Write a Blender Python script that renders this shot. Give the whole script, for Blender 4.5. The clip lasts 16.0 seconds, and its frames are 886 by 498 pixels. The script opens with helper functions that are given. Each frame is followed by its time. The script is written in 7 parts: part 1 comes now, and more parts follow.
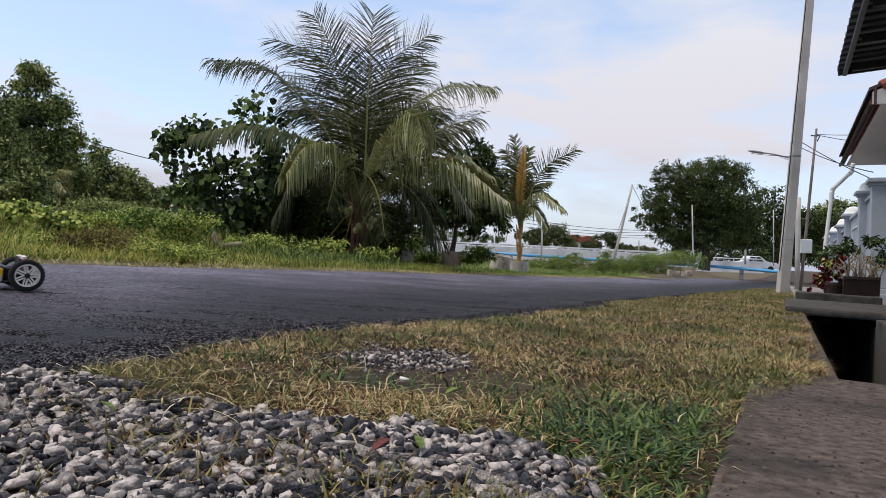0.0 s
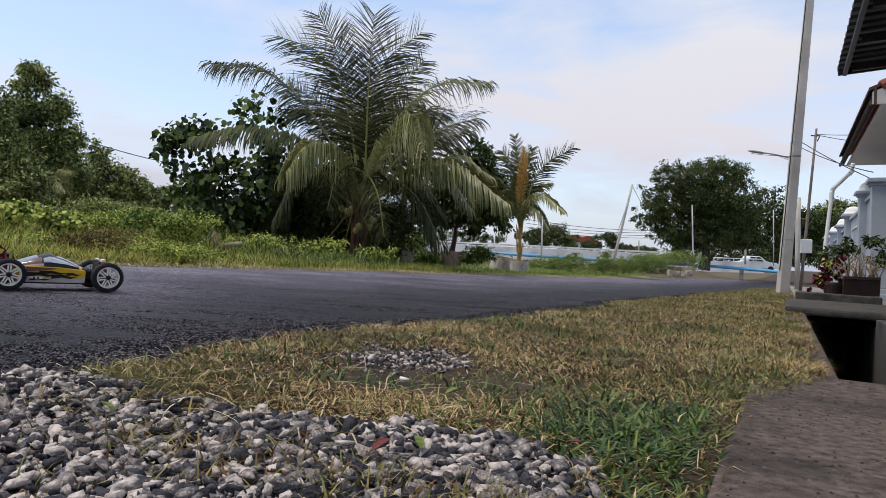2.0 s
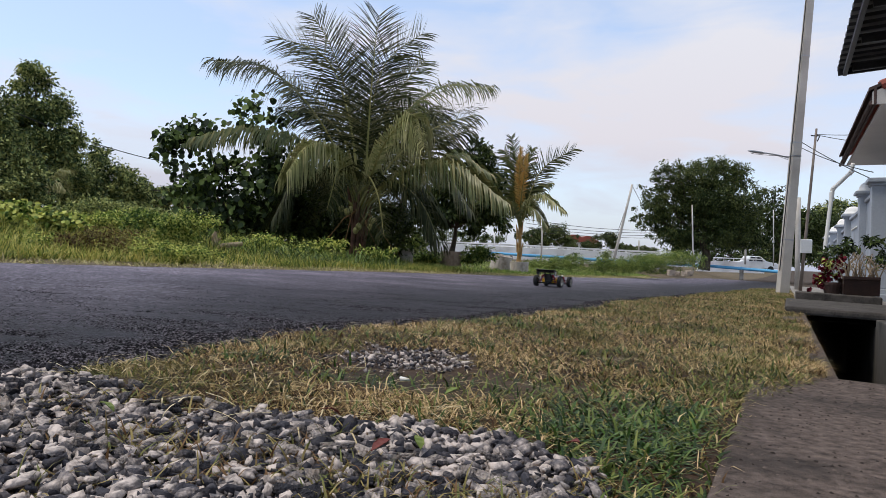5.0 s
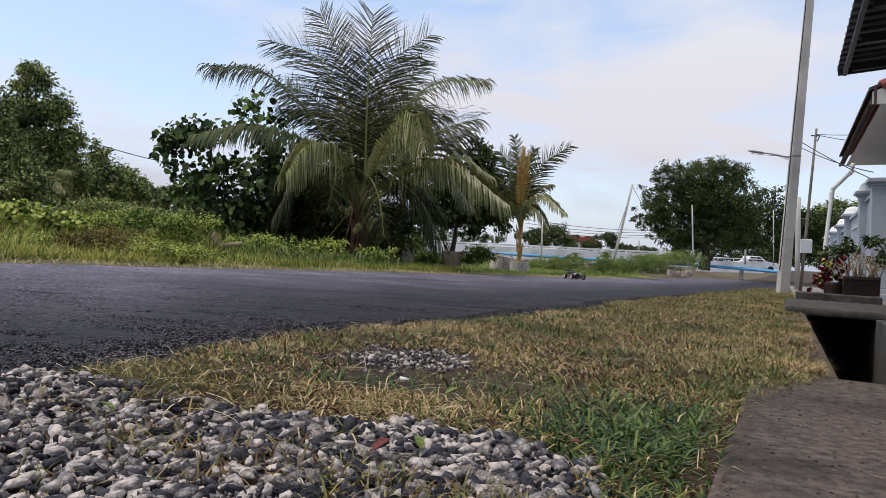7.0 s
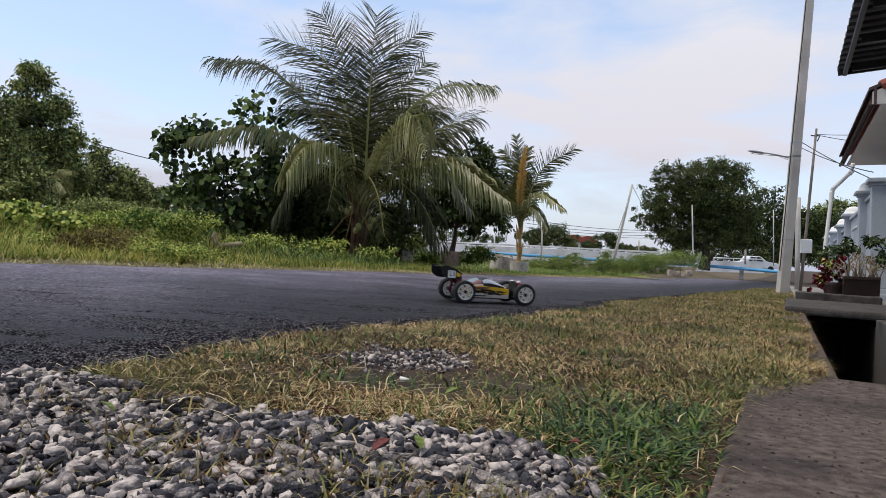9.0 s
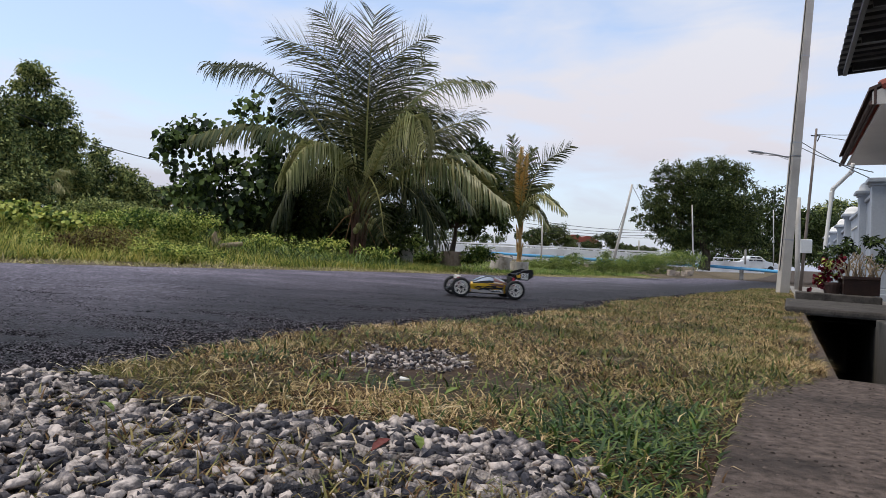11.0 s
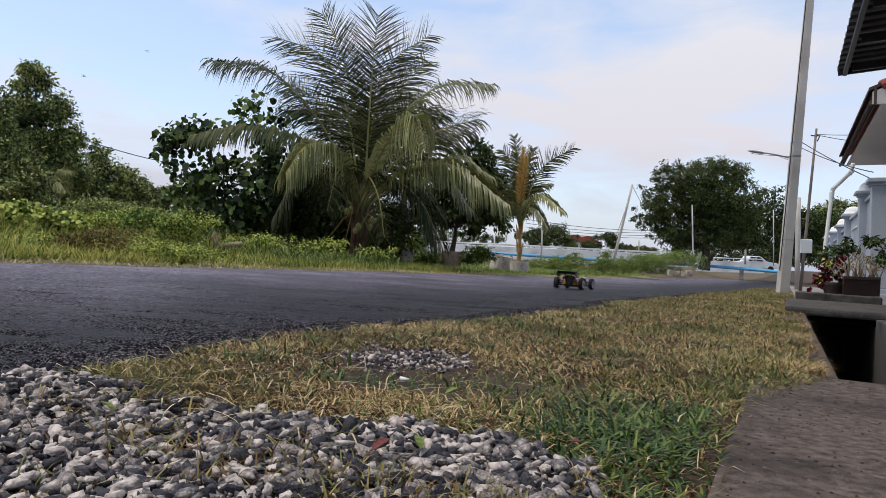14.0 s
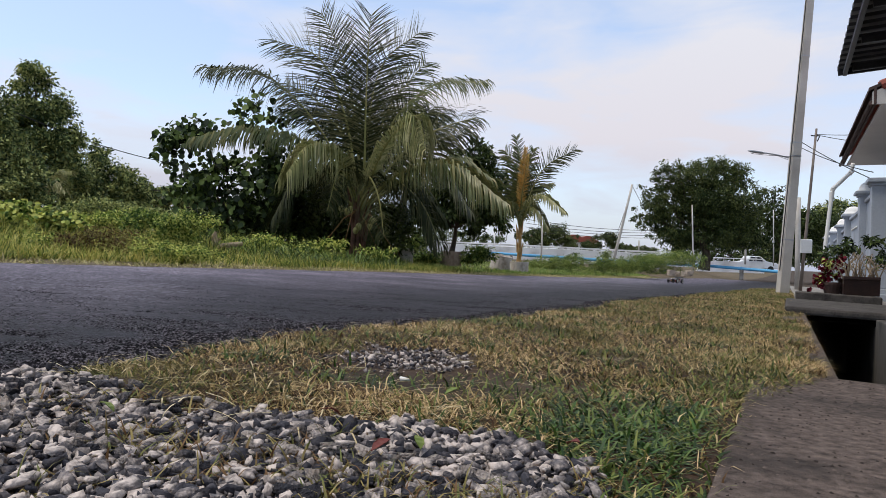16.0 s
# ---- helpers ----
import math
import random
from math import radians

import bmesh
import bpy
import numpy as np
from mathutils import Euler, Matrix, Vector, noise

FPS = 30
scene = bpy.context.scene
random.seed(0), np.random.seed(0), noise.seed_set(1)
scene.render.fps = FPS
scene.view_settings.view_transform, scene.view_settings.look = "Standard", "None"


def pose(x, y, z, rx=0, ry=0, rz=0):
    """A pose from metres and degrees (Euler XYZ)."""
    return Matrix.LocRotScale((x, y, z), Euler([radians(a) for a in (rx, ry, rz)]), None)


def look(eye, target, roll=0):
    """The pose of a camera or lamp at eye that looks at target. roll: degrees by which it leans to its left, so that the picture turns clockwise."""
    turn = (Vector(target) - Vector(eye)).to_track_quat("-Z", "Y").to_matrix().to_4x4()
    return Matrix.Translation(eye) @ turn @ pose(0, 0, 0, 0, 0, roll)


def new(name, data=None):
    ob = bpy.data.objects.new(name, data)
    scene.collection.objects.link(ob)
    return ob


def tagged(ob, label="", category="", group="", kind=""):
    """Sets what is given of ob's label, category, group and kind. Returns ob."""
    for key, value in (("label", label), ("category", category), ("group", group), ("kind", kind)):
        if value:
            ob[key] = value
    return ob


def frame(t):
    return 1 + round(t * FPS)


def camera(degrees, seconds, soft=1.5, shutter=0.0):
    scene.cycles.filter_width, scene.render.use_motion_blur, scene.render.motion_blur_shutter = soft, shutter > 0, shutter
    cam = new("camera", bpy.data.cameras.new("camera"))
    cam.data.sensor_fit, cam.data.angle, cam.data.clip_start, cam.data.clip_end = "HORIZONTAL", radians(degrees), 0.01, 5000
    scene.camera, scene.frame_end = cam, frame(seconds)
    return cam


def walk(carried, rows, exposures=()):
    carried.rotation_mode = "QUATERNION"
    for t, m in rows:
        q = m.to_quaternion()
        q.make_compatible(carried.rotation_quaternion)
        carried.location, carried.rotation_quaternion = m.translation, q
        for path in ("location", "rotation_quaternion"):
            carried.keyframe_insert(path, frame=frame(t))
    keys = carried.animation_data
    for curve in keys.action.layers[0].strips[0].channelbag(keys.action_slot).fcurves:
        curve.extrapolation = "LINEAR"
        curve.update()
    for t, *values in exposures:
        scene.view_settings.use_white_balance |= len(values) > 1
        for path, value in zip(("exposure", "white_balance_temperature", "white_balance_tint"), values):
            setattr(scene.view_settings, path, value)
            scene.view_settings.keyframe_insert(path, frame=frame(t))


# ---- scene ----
# ------------------------------------------------------------ camera
EYE = (0.0, 0.0, 0.2376)
cam = camera(63.99, 16.0, soft=0.45, shutter=0.25)
VIEW = look(EYE, (0.0, 10.0, 0.2376 + 0.1275), 2.0)
walk(cam, [(0.0, VIEW), (16.0, VIEW)], exposures=[(0.0, 0.0, 6500, 10), (16.0, 0.0, 6500, 10)])

# ------------------------------------------------------------ sky and sun
SUN_ELEV, SUN_AZ = 66.0, 262.0
world = bpy.data.worlds.new("sky")
scene.world = world
world.use_nodes = True


def build_sky():
    nt = world.node_tree
    nt.nodes.clear()
    N, L = nt.nodes.new, nt.links.new
    out, bg = N("ShaderNodeOutputWorld"), N("ShaderNodeBackground")
    sky = N("ShaderNodeTexSky")
    sky.sky_type, sky.sun_disc = "NISHITA", False
    sky.sun_elevation, sky.sun_rotation = radians(SUN_ELEV), radians(SUN_AZ)
    sky.air_density, sky.dust_density, sky.ozone_density = 1.0, 0.6, 2.0
    dim = N("ShaderNodeMix")
    dim.data_type, dim.blend_type = "RGBA", "MULTIPLY"
    dim.inputs[0].default_value = 1.0
    dim.inputs[7].default_value = (0.225, 0.225, 0.225, 1)
    L(sky.outputs[0], dim.inputs[6])
    co, mp = N("ShaderNodeTexCoord"), N("ShaderNodeMapping")
    mp.inputs["Scale"].default_value = (1.0, 1.0, 3.4)
    mp.inputs["Location"].default_value = (0.35, 0.1, 0.62)
    L(co.outputs["Generated"], mp.inputs[0])
    # soft cloud banks and finer wisps
    n1, n2 = N("ShaderNodeTexNoise"), N("ShaderNodeTexNoise")
    for n, sc, det, dist in ((n1, 2.3, 5.0, 0.35), (n2, 6.5, 6.0, 0.6)):
        n.inputs["Scale"].default_value, n.inputs["Detail"].default_value = sc, det
        n.inputs["Distortion"].default_value = dist
        L(mp.outputs[0], n.inputs["Vector"])
    add = N("ShaderNodeMath")
    add.operation, add.inputs[1].default_value = "MULTIPLY_ADD", 0.35
    L(n2.outputs[0], add.inputs[0])
    L(n1.outputs[0], add.inputs[2])
    ramp = N("ShaderNodeValToRGB")
    ramp.color_ramp.elements[0].position, ramp.color_ramp.elements[1].position = 0.56, 0.80
    ramp.color_ramp.elements[0].color = (0.30, 0.30, 0.30, 1)
    ramp.color_ramp.elements[1].color = (0.98, 0.98, 0.98, 1)
    L(add.outputs[0], ramp.inputs[0])
    # clouds: lavender low down, whiter up
    sep, hz = N("ShaderNodeSeparateXYZ"), N("ShaderNodeValToRGB")
    L(co.outputs["Generated"], sep.inputs[0])
    L(sep.outputs[2], hz.inputs[0])
    e = hz.color_ramp.elements
    e[0].position, e[0].color = 0.0, (0.50, 0.545, 0.69, 1)
    e[1].position, e[1].color = 0.45, (0.84, 0.88, 0.95, 1)
    m = e.new(0.17)
    m.color = (0.77, 0.74, 0.80, 1)
    # haze thickens towards the horizon
    low, most = N("ShaderNodeMapRange"), N("ShaderNodeMath")
    low.inputs["From Min"].default_value, low.inputs["From Max"].default_value = 0.0, 0.24
    low.inputs["To Min"].default_value, low.inputs["To Max"].default_value = 0.95, 0.0
    L(sep.outputs[2], low.inputs["Value"])
    most.operation = "MAXIMUM"
    L(ramp.outputs[0], most.inputs[0])
    L(low.outputs[0], most.inputs[1])
    mix = N("ShaderNodeMix")
    mix.data_type = "RGBA"
    L(most.outputs[0], mix.inputs[0])
    L(dim.outputs[2], mix.inputs[6])
    L(hz.outputs[0], mix.inputs[7])
    L(mix.outputs[2], bg.inputs[0])
    bg.inputs[1].default_value = 1.0
    L(bg.outputs[0], out.inputs[0])


build_sky()
sun = new("sun", bpy.data.lights.new("sun", "SUN"))
sun.data.energy, sun.data.angle, sun.data.color = 2.3, radians(16), (1.0, 0.90, 0.75)
saz = radians(SUN_AZ)
sun.matrix_world = look((30 * math.sin(saz) * math.cos(radians(SUN_ELEV)), 30 * math.cos(saz) * math.cos(radians(SUN_ELEV)), 30 * math.sin(radians(SUN_ELEV))), (0, 0, 0))

# ------------------------------------------------------------ the lay of the land
# u runs along the lane, v to its left (across it), both from the camera's foot
A0 = radians(26.0)
US, UC = math.sin(A0), math.cos(A0)


def xy(u, v):
    return u * US - v * UC, u * UC + v * US


def uv_of(x, y):
    return x * US + y * UC, -x * UC + y * US


def slope(x, y):
    """The lie of the lane: it falls to the right and, gently, along its length."""
    y = np.asarray(y, dtype=float)
    return -0.031 * 60 * np.tanh(np.asarray(x) / 60.0) - 0.088 * np.tanh(y * y / 400.0) + 0.0002 * y


def near_edge(u):
    u = np.asarray(u, dtype=float)
    return 1.2 - 0.018 * u + 0.05 * np.sin(u * 1.3) + 0.035 * np.sin(u * 3.7 + 1) - 0.12 * np.exp(-((u - 0.7) / 0.4) ** 2)


def far_edge(u):
    u = np.asarray(u, dtype=float)
    return 5.08 + 0.028 * u + 0.04 * np.sin(u * 0.9) + 0.03 * np.sin(u * 2.3)


def gz(x, y):
    """Height of the ground sheet; the lane lies a little above it."""
    x, y = np.asarray(x, dtype=float), np.asarray(y, dtype=float)
    u, v = x * US + y * UC, -x * UC + y * US
    z = slope(x, y)
    bank = np.clip((v - far_edge(u)) / 6.0, 0, 1)
    z = z + 0.08 * bank * bank * (3 - 2 * bank)
    z = z + 0.014 * np.clip(y - 22, 0, 60) * np.clip((v - far_edge(u)) / 3.0, 0, 1)
    on = (v > near_edge(u)) & (v < far_edge(u))
    wob = 0.012 * np.sin(u * 2.1 + v * 3.0) * np.sin(v * 4.3 - u) + 0.006 * np.sin(u * 7 + 2 * v)
    z = z + np.where(on, -0.02, np.where(v > 1, wob * np.clip((v - 5) * 1.0, 0.3, 1), wob * 0.8))
    return z


def gp(u, v, dz=0.0):
    x, y = xy(u, v)
    return Vector((x, y, float(gz(x, y)) + dz))


rng = np.random.default_rng(7)


# ------------------------------------------------------------ mesh helpers
def mesh_from(name, co, faces, mats=(), smooth=False):
    """A mesh from arrays; faces is (m, k) with equal sizes."""
    me = bpy.data.meshes.new(name)
    co = np.ascontiguousarray(co, dtype=np.float32).reshape(-1, 3)
    faces = np.ascontiguousarray(faces, dtype=np.int32)
    m, k = faces.shape
    me.vertices.add(len(co))
    me.vertices.foreach_set("co", co.ravel())
    me.loops.add(m * k)
    me.loops.foreach_set("vertex_index", faces.ravel())
    me.polygons.add(m)
    me.polygons.foreach_set("loop_start", np.arange(0, m * k, k, dtype=np.int32))
    me.polygons.foreach_set("loop_total", np.full(m, k, dtype=np.int32))
    if smooth:
        me.polygons.foreach_set("use_smooth", np.ones(m, dtype=bool))
    me.update(calc_edges=True)
    me.validate()
    for mt in mats:
        me.materials.append(mt)
    return me


def rots(yaw, pitch, roll):
    """(n,3,3) turns: roll about x, then pitch about y... yaw about z last."""
    yaw, pitch, roll = np.broadcast_arrays(yaw, pitch, roll)
    cy, sy, cp, sp, cr, sr = np.cos(yaw), np.sin(yaw), np.cos(pitch), np.sin(pitch), np.cos(roll), np.sin(roll)
    M = np.empty((len(yaw), 3, 3))
    M[:, 0, 0], M[:, 0, 1], M[:, 0, 2] = cy * cp, cy * sp * sr - sy * cr, cy * sp * cr + sy * sr
    M[:, 1, 0], M[:, 1, 1], M[:, 1, 2] = sy * cp, sy * sp * sr + cy * cr, sy * sp * cr - cy * sr
    M[:, 2, 0], M[:, 2, 1], M[:, 2, 2] = -sp, cp * sr, cp * cr
    return M


def swarm(name, tv, tf, M, P, mt, smooth=False):
    """Many small pieces of one shape in one mesh: turned and scaled by M, put at P."""
    tv, tf = np.asarray(tv, dtype=float), np.asarray(tf)
    co = np.einsum("nij,kj->nki", M, tv) + P[:, None, :]
    fa = tf[None] + (len(tv) * np.arange(len(P)))[:, None, None]
    return mesh_from(name, co, fa.reshape(-1, tf.shape[1]), (mt,), smooth)


def part(name, data, material=None, parent=None, label="", m=None, smooth=False):
    """Links a bmesh or mesh as one object, under a thing or part where given."""
    if isinstance(data, bmesh.types.BMesh):
        bmesh.ops.recalc_face_normals(data, faces=data.faces)
        me = bpy.data.meshes.new(name)
        data.to_mesh(me)
        data.free()
        if smooth:
            for p in me.polygons:
                p.use_smooth = True
    else:
        me = data
    if material is not None and not me.materials:
        me.materials.append(material)
    ob = new(name, me)
    if parent is not None:
        ob.parent = parent
    if m is not None:
        ob.matrix_basis = m
    if label:
        ob["label"] = label
    return ob


def thing(name, m, label, category, group="", kind=""):
    ob = new(name)
    ob.empty_display_size = 0.2
    ob.matrix_basis = m
    return tagged(ob, label, category, group, kind)


def box(bm, sx, sy, sz, m=Matrix(), bevel=0.0, seg=1):
    """A box with its centre at m's origin."""
    r = bmesh.ops.create_cube(bm, size=1.0, matrix=m @ Matrix.Diagonal((sx, sy, sz, 1)))
    if bevel > 0:
        ed = list({e for v in r["verts"] for e in v.link_edges})
        bmesh.ops.bevel(bm, geom=ed, offset=bevel, segments=seg, affect="EDGES", profile=0.5)


def tube(bm, pts, radii, n=8, cap=True):
    """A tapered tube along points."""
    pts = [Vector(p) for p in pts]
    if not hasattr(radii, "__len__"):
        radii = [radii] * len(pts)
    rings, side = [], None
    for i, p in enumerate(pts):
        d = (pts[min(i + 1, len(pts) - 1)] - pts[max(i - 1, 0)]).normalized()
        if side is None:
            side = d.orthogonal().normalized()
        else:
            side = (side - d * side.dot(d)).normalized()
        up = d.cross(side)
        rings.append([bm.verts.new(p + (side * math.cos(2 * math.pi * k / n) + up * math.sin(2 * math.pi * k / n)) * radii[i]) for k in range(n)])
    for a, b in zip(rings, rings[1:]):
        for k in range(n):
            bm.faces.new((a[k], a[(k + 1) % n], b[(k + 1) % n], b[k]))
    if cap:
        bm.faces.new(rings[0][::-1])
        bm.faces.new(rings[-1])


def lathe(bm, profile, n=24, m=Matrix()):
    """Turns (radius, height) points round z."""
    rings = []
    for r, z in profile:
        rings.append([bm.verts.new(m @ Vector((r * math.cos(2 * math.pi * k / n), r * math.sin(2 * math.pi * k / n), z))) for k in range(n)])
    for a, b in zip(rings, rings[1:]):
        for k in range(n):
            bm.faces.new((a[k], a[(k + 1) % n], b[(k + 1) % n], b[k]))
    bm.faces.new(rings[0][::-1])
    bm.faces.new(rings[-1])


def prism(bm, poly, depth, m=Matrix(), bevel=0.0):
    """A polygon in the xz plane, thickened along y, centred."""
    a = [bm.verts.new(m @ Vector((x, -depth / 2, z))) for x, z in poly]
    b = [bm.verts.new(m @ Vector((x, depth / 2, z))) for x, z in poly]
    n = len(poly)
    fs = [bm.faces.new(a), bm.faces.new(b[::-1])]
    for k in range(n):
        fs.append(bm.faces.new((a[k], b[k], b[(k + 1) % n], a[(k + 1) % n])))
    if bevel > 0:
        bmesh.ops.bevel(bm, geom=list({e for f in fs for e in f.edges}), offset=bevel, segments=2, affect="EDGES", profile=0.5)


# ------------------------------------------------------------ materials
def mat(name, c1, c2, scale=5.0, rough=0.8, bump=0.3, fine=60.0, metal=0.0, per="", spread=0.25, spec=0.3, dirt=None, dirt_scale=1.2, dirt_amt=0.5, bump_d=0.01, sub=0.0, coat=0.0):
    """Two colours mixed by noise at two scales, with relief. per: 'island' or 'object' varies the pieces."""
    mt = bpy.data.materials.new(name)
    mt.use_nodes = True
    nt = mt.node_tree
    N, L = nt.nodes.new, nt.links.new
    b = nt.nodes["Principled BSDF"]
    co = N("ShaderNodeTexCoord")
    n1, n2 = N("ShaderNodeTexNoise"), N("ShaderNodeTexNoise")
    for n, sc in ((n1, scale), (n2, fine)):
        n.inputs["Scale"].default_value, n.inputs["Detail"].default_value = sc, 4
        L(co.outputs["Object"], n.inputs["Vector"])
    fac = N("ShaderNodeMath")
    fac.operation = "MULTIPLY_ADD"
    fac.inputs[1].default_value = 0.45
    L(n2.outputs[0], fac.inputs[0])
    sub_ = N("ShaderNodeMath")
    sub_.operation, sub_.inputs[1].default_value = "SUBTRACT", 0.22
    L(n1.outputs[0], sub_.inputs[0])
    L(sub_.outputs[0], fac.inputs[2])
    src = fac.outputs[0]
    if per:
        if per == "island":
            g = N("ShaderNodeNewGeometry")
            rnd = g.outputs["Random Per Island"]
        else:
            g = N("ShaderNodeObjectInfo")
            rnd = g.outputs["Random"]
        pm = N("ShaderNodeMath")
        pm.operation, pm.inputs[1].default_value = "MULTIPLY_ADD", spread * 2
        L(rnd, pm.inputs[0])
        s2 = N("ShaderNodeMath")
        s2.operation, s2.inputs[1].default_value = "SUBTRACT", spread
        L(src, s2.inputs[0])
        L(s2.outputs[0], pm.inputs[2])
        src = pm.outputs[0]
    rp = N("ShaderNodeValToRGB")
    e = rp.color_ramp.elements
    cols = [c1, c2] if not isinstance(c1[0], (tuple, list)) else list(c1)
    e[0].position, e[1].position = 0.25, 0.75
    e[0].color, e[1].color = (*cols[0], 1), (*cols[-1], 1)
    for i, c in enumerate(cols[1:-1], 1):
        x = e.new(0.25 + 0.5 * i / (len(cols) - 1))
        x.color = (*c, 1)
    L(src, rp.inputs[0])
    col = rp.outputs[0]
    if dirt:
        n3, r3, mx = N("ShaderNodeTexNoise"), N("ShaderNodeValToRGB"), N("ShaderNodeMix")
        n3.inputs["Scale"].default_value, n3.inputs["Detail"].default_value = dirt_scale, 6
        L(co.outputs["Object"], n3.inputs["Vector"])
        r3.color_ramp.elements[0].position, r3.color_ramp.elements[1].position = 0.5, 0.68
        r3.color_ramp.elements[1].color = (dirt_amt, dirt_amt, dirt_amt, 1)
        L(n3.outputs[0], r3.inputs[0])
        mx.data_type = "RGBA"
        L(r3.outputs[0], mx.inputs[0])
        L(col, mx.inputs[6])
        mx.inputs[7].default_value = (*dirt, 1)
        col = mx.outputs[2]
    L(col, b.inputs["Base Color"])
    b.inputs["Roughness"].default_value, b.inputs["Metallic"].default_value = rough, metal
    b.inputs["Specular IOR Level"].default_value = spec
    b.inputs["Coat Weight"].default_value = coat
    if sub:
        tr, ms = N("ShaderNodeBsdfTranslucent"), N("ShaderNodeMixShader")
        L(col, tr.inputs[0])
        ms.inputs[0].default_value = sub
        L(b.outputs[0], ms.inputs[1])
        L(tr.outputs[0], ms.inputs[2])
        L(ms.outputs[0], nt.nodes["Material Output"].inputs[0])
    if bump:
        bp = N("ShaderNodeBump")
        bp.inputs["Strength"].default_value, bp.inputs["Distance"].default_value = bump, bump_d
        L(fac.outputs[0], bp.inputs["Height"])
        L(bp.outputs[0], b.inputs["Normal"])
    return mt


M_SOIL = mat("soil", (0.022, 0.014, 0.010), (0.075, 0.047, 0.030), 4, 0.95, 0.8, 80, dirt=(0.07, 0.06, 0.025), dirt_scale=1.5)
M_FARSOIL = mat("verge_soil", (0.045, 0.036, 0.020), (0.17, 0.125, 0.070), 0.8, 0.95, 0.3, 20)
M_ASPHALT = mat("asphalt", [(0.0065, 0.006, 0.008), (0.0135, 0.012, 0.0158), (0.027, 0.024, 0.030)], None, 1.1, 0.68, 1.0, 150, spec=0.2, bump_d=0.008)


def painted_sheen(mt, near, far, gain):
    """Paints grazing sky sheen into the colour: dark near edge, paler far side."""
    nt = mt.node_tree
    N, L = nt.nodes.new, nt.links.new
    b = nt.nodes["Principled BSDF"]
    src = b.inputs["Base Color"].links[0].from_socket
    co, dot, noise = N("ShaderNodeTexCoord"), N("ShaderNodeVectorMath"), N("ShaderNodeTexNoise")
    dot.operation = "DOT_PRODUCT"
    dot.inputs[1].default_value = (-UC, US, 0)
    noise.inputs["Scale"].default_value, noise.inputs["Detail"].default_value = 1.3, 6
    L(co.outputs["Object"], dot.inputs[0])
    L(co.outputs["Object"], noise.inputs["Vector"])
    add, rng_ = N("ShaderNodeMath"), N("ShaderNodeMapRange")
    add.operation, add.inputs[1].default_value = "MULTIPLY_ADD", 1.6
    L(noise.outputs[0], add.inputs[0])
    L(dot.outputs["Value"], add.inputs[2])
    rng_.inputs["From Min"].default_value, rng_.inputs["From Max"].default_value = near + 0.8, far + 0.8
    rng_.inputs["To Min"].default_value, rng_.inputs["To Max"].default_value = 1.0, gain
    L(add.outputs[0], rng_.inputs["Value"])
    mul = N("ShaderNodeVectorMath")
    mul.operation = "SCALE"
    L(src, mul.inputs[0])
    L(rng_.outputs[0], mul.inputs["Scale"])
    # bare aggregate shows as fine pale and dark grains
    vor, grain, mul2 = N("ShaderNodeTexVoronoi"), N("ShaderNodeMapRange"), N("ShaderNodeVectorMath")
    vor.inputs["Scale"].default_value = 75.0
    L(co.outputs["Object"], vor.inputs["Vector"])
    sepc = N("ShaderNodeSeparateColor")
    L(vor.outputs["Color"], sepc.inputs[0])
    pw = N("ShaderNodeMath")
    pw.operation, pw.inputs[1].default_value = "POWER", 3.0
    L(sepc.outputs[0], pw.inputs[0])
    grain.inputs["To Min"].default_value, grain.inputs["To Max"].default_value = 0.55, 2.3
    L(pw.outputs[0], grain.inputs["Value"])
    mul2.operation = "SCALE"
    L(mul.outputs[0], mul2.inputs[0])
    L(grain.outputs[0], mul2.inputs["Scale"])
    L(mul2.outputs[0], b.inputs["Base Color"])


painted_sheen(M_ASPHALT, 1.75, 4.1, 8.2)
M_STONE = mat("crushed_stone", [(0.032, 0.032, 0.042), (0.085, 0.080, 0.092), (0.22, 0.195, 0.19), (0.40, 0.35, 0.325), (0.58, 0.505, 0.465)], None, 60, 0.85, 0.8, 300, per="island", spread=0.45, bump_d=0.006, dirt=(0.06, 0.055, 0.06), dirt_scale=90.0, dirt_amt=0.8)
M_STONE_O = mat("crushed_stone_single", [(0.032, 0.032, 0.042), (0.085, 0.080, 0.092), (0.22, 0.195, 0.19), (0.40, 0.35, 0.325), (0.58, 0.505, 0.465)], None, 1.2, 0.85, 0.8, 9, per="object", spread=0.45, bump_d=0.1, dirt=(0.06, 0.055, 0.06), dirt_scale=1.9, dirt_amt=0.8)
M_DRY = mat("dry_grass", [(0.0376, 0.0186, 0.0097), (0.129, 0.0741, 0.033), (0.2043, 0.1442, 0.0504), (0.3333, 0.2472, 0.1067), (0.6451, 0.4842, 0.2716)], None, 1.6, 0.75, 0, 20, per="island", spread=0.36, sub=0.2, spec=0.15, dirt=(0.095, 0.115, 0.028), dirt_scale=2.2, dirt_amt=0.85)
M_GREEN = mat("green_grass", [(0.022, 0.045, 0.012), (0.075, 0.125, 0.028), (0.20, 0.225, 0.06)], None, 3.0, 0.6, 0, 20, per="island", spread=0.45, spec=0.25, sub=0.25)
M_TALL = mat("tall_grass", [(0.0494, 0.0867, 0.018), (0.1977, 0.255, 0.05), (0.4832, 0.4284, 0.125)], None, 0.35, 0.65, 0, 5, per="island", spread=0.35, sub=0.3, spec=0.15)
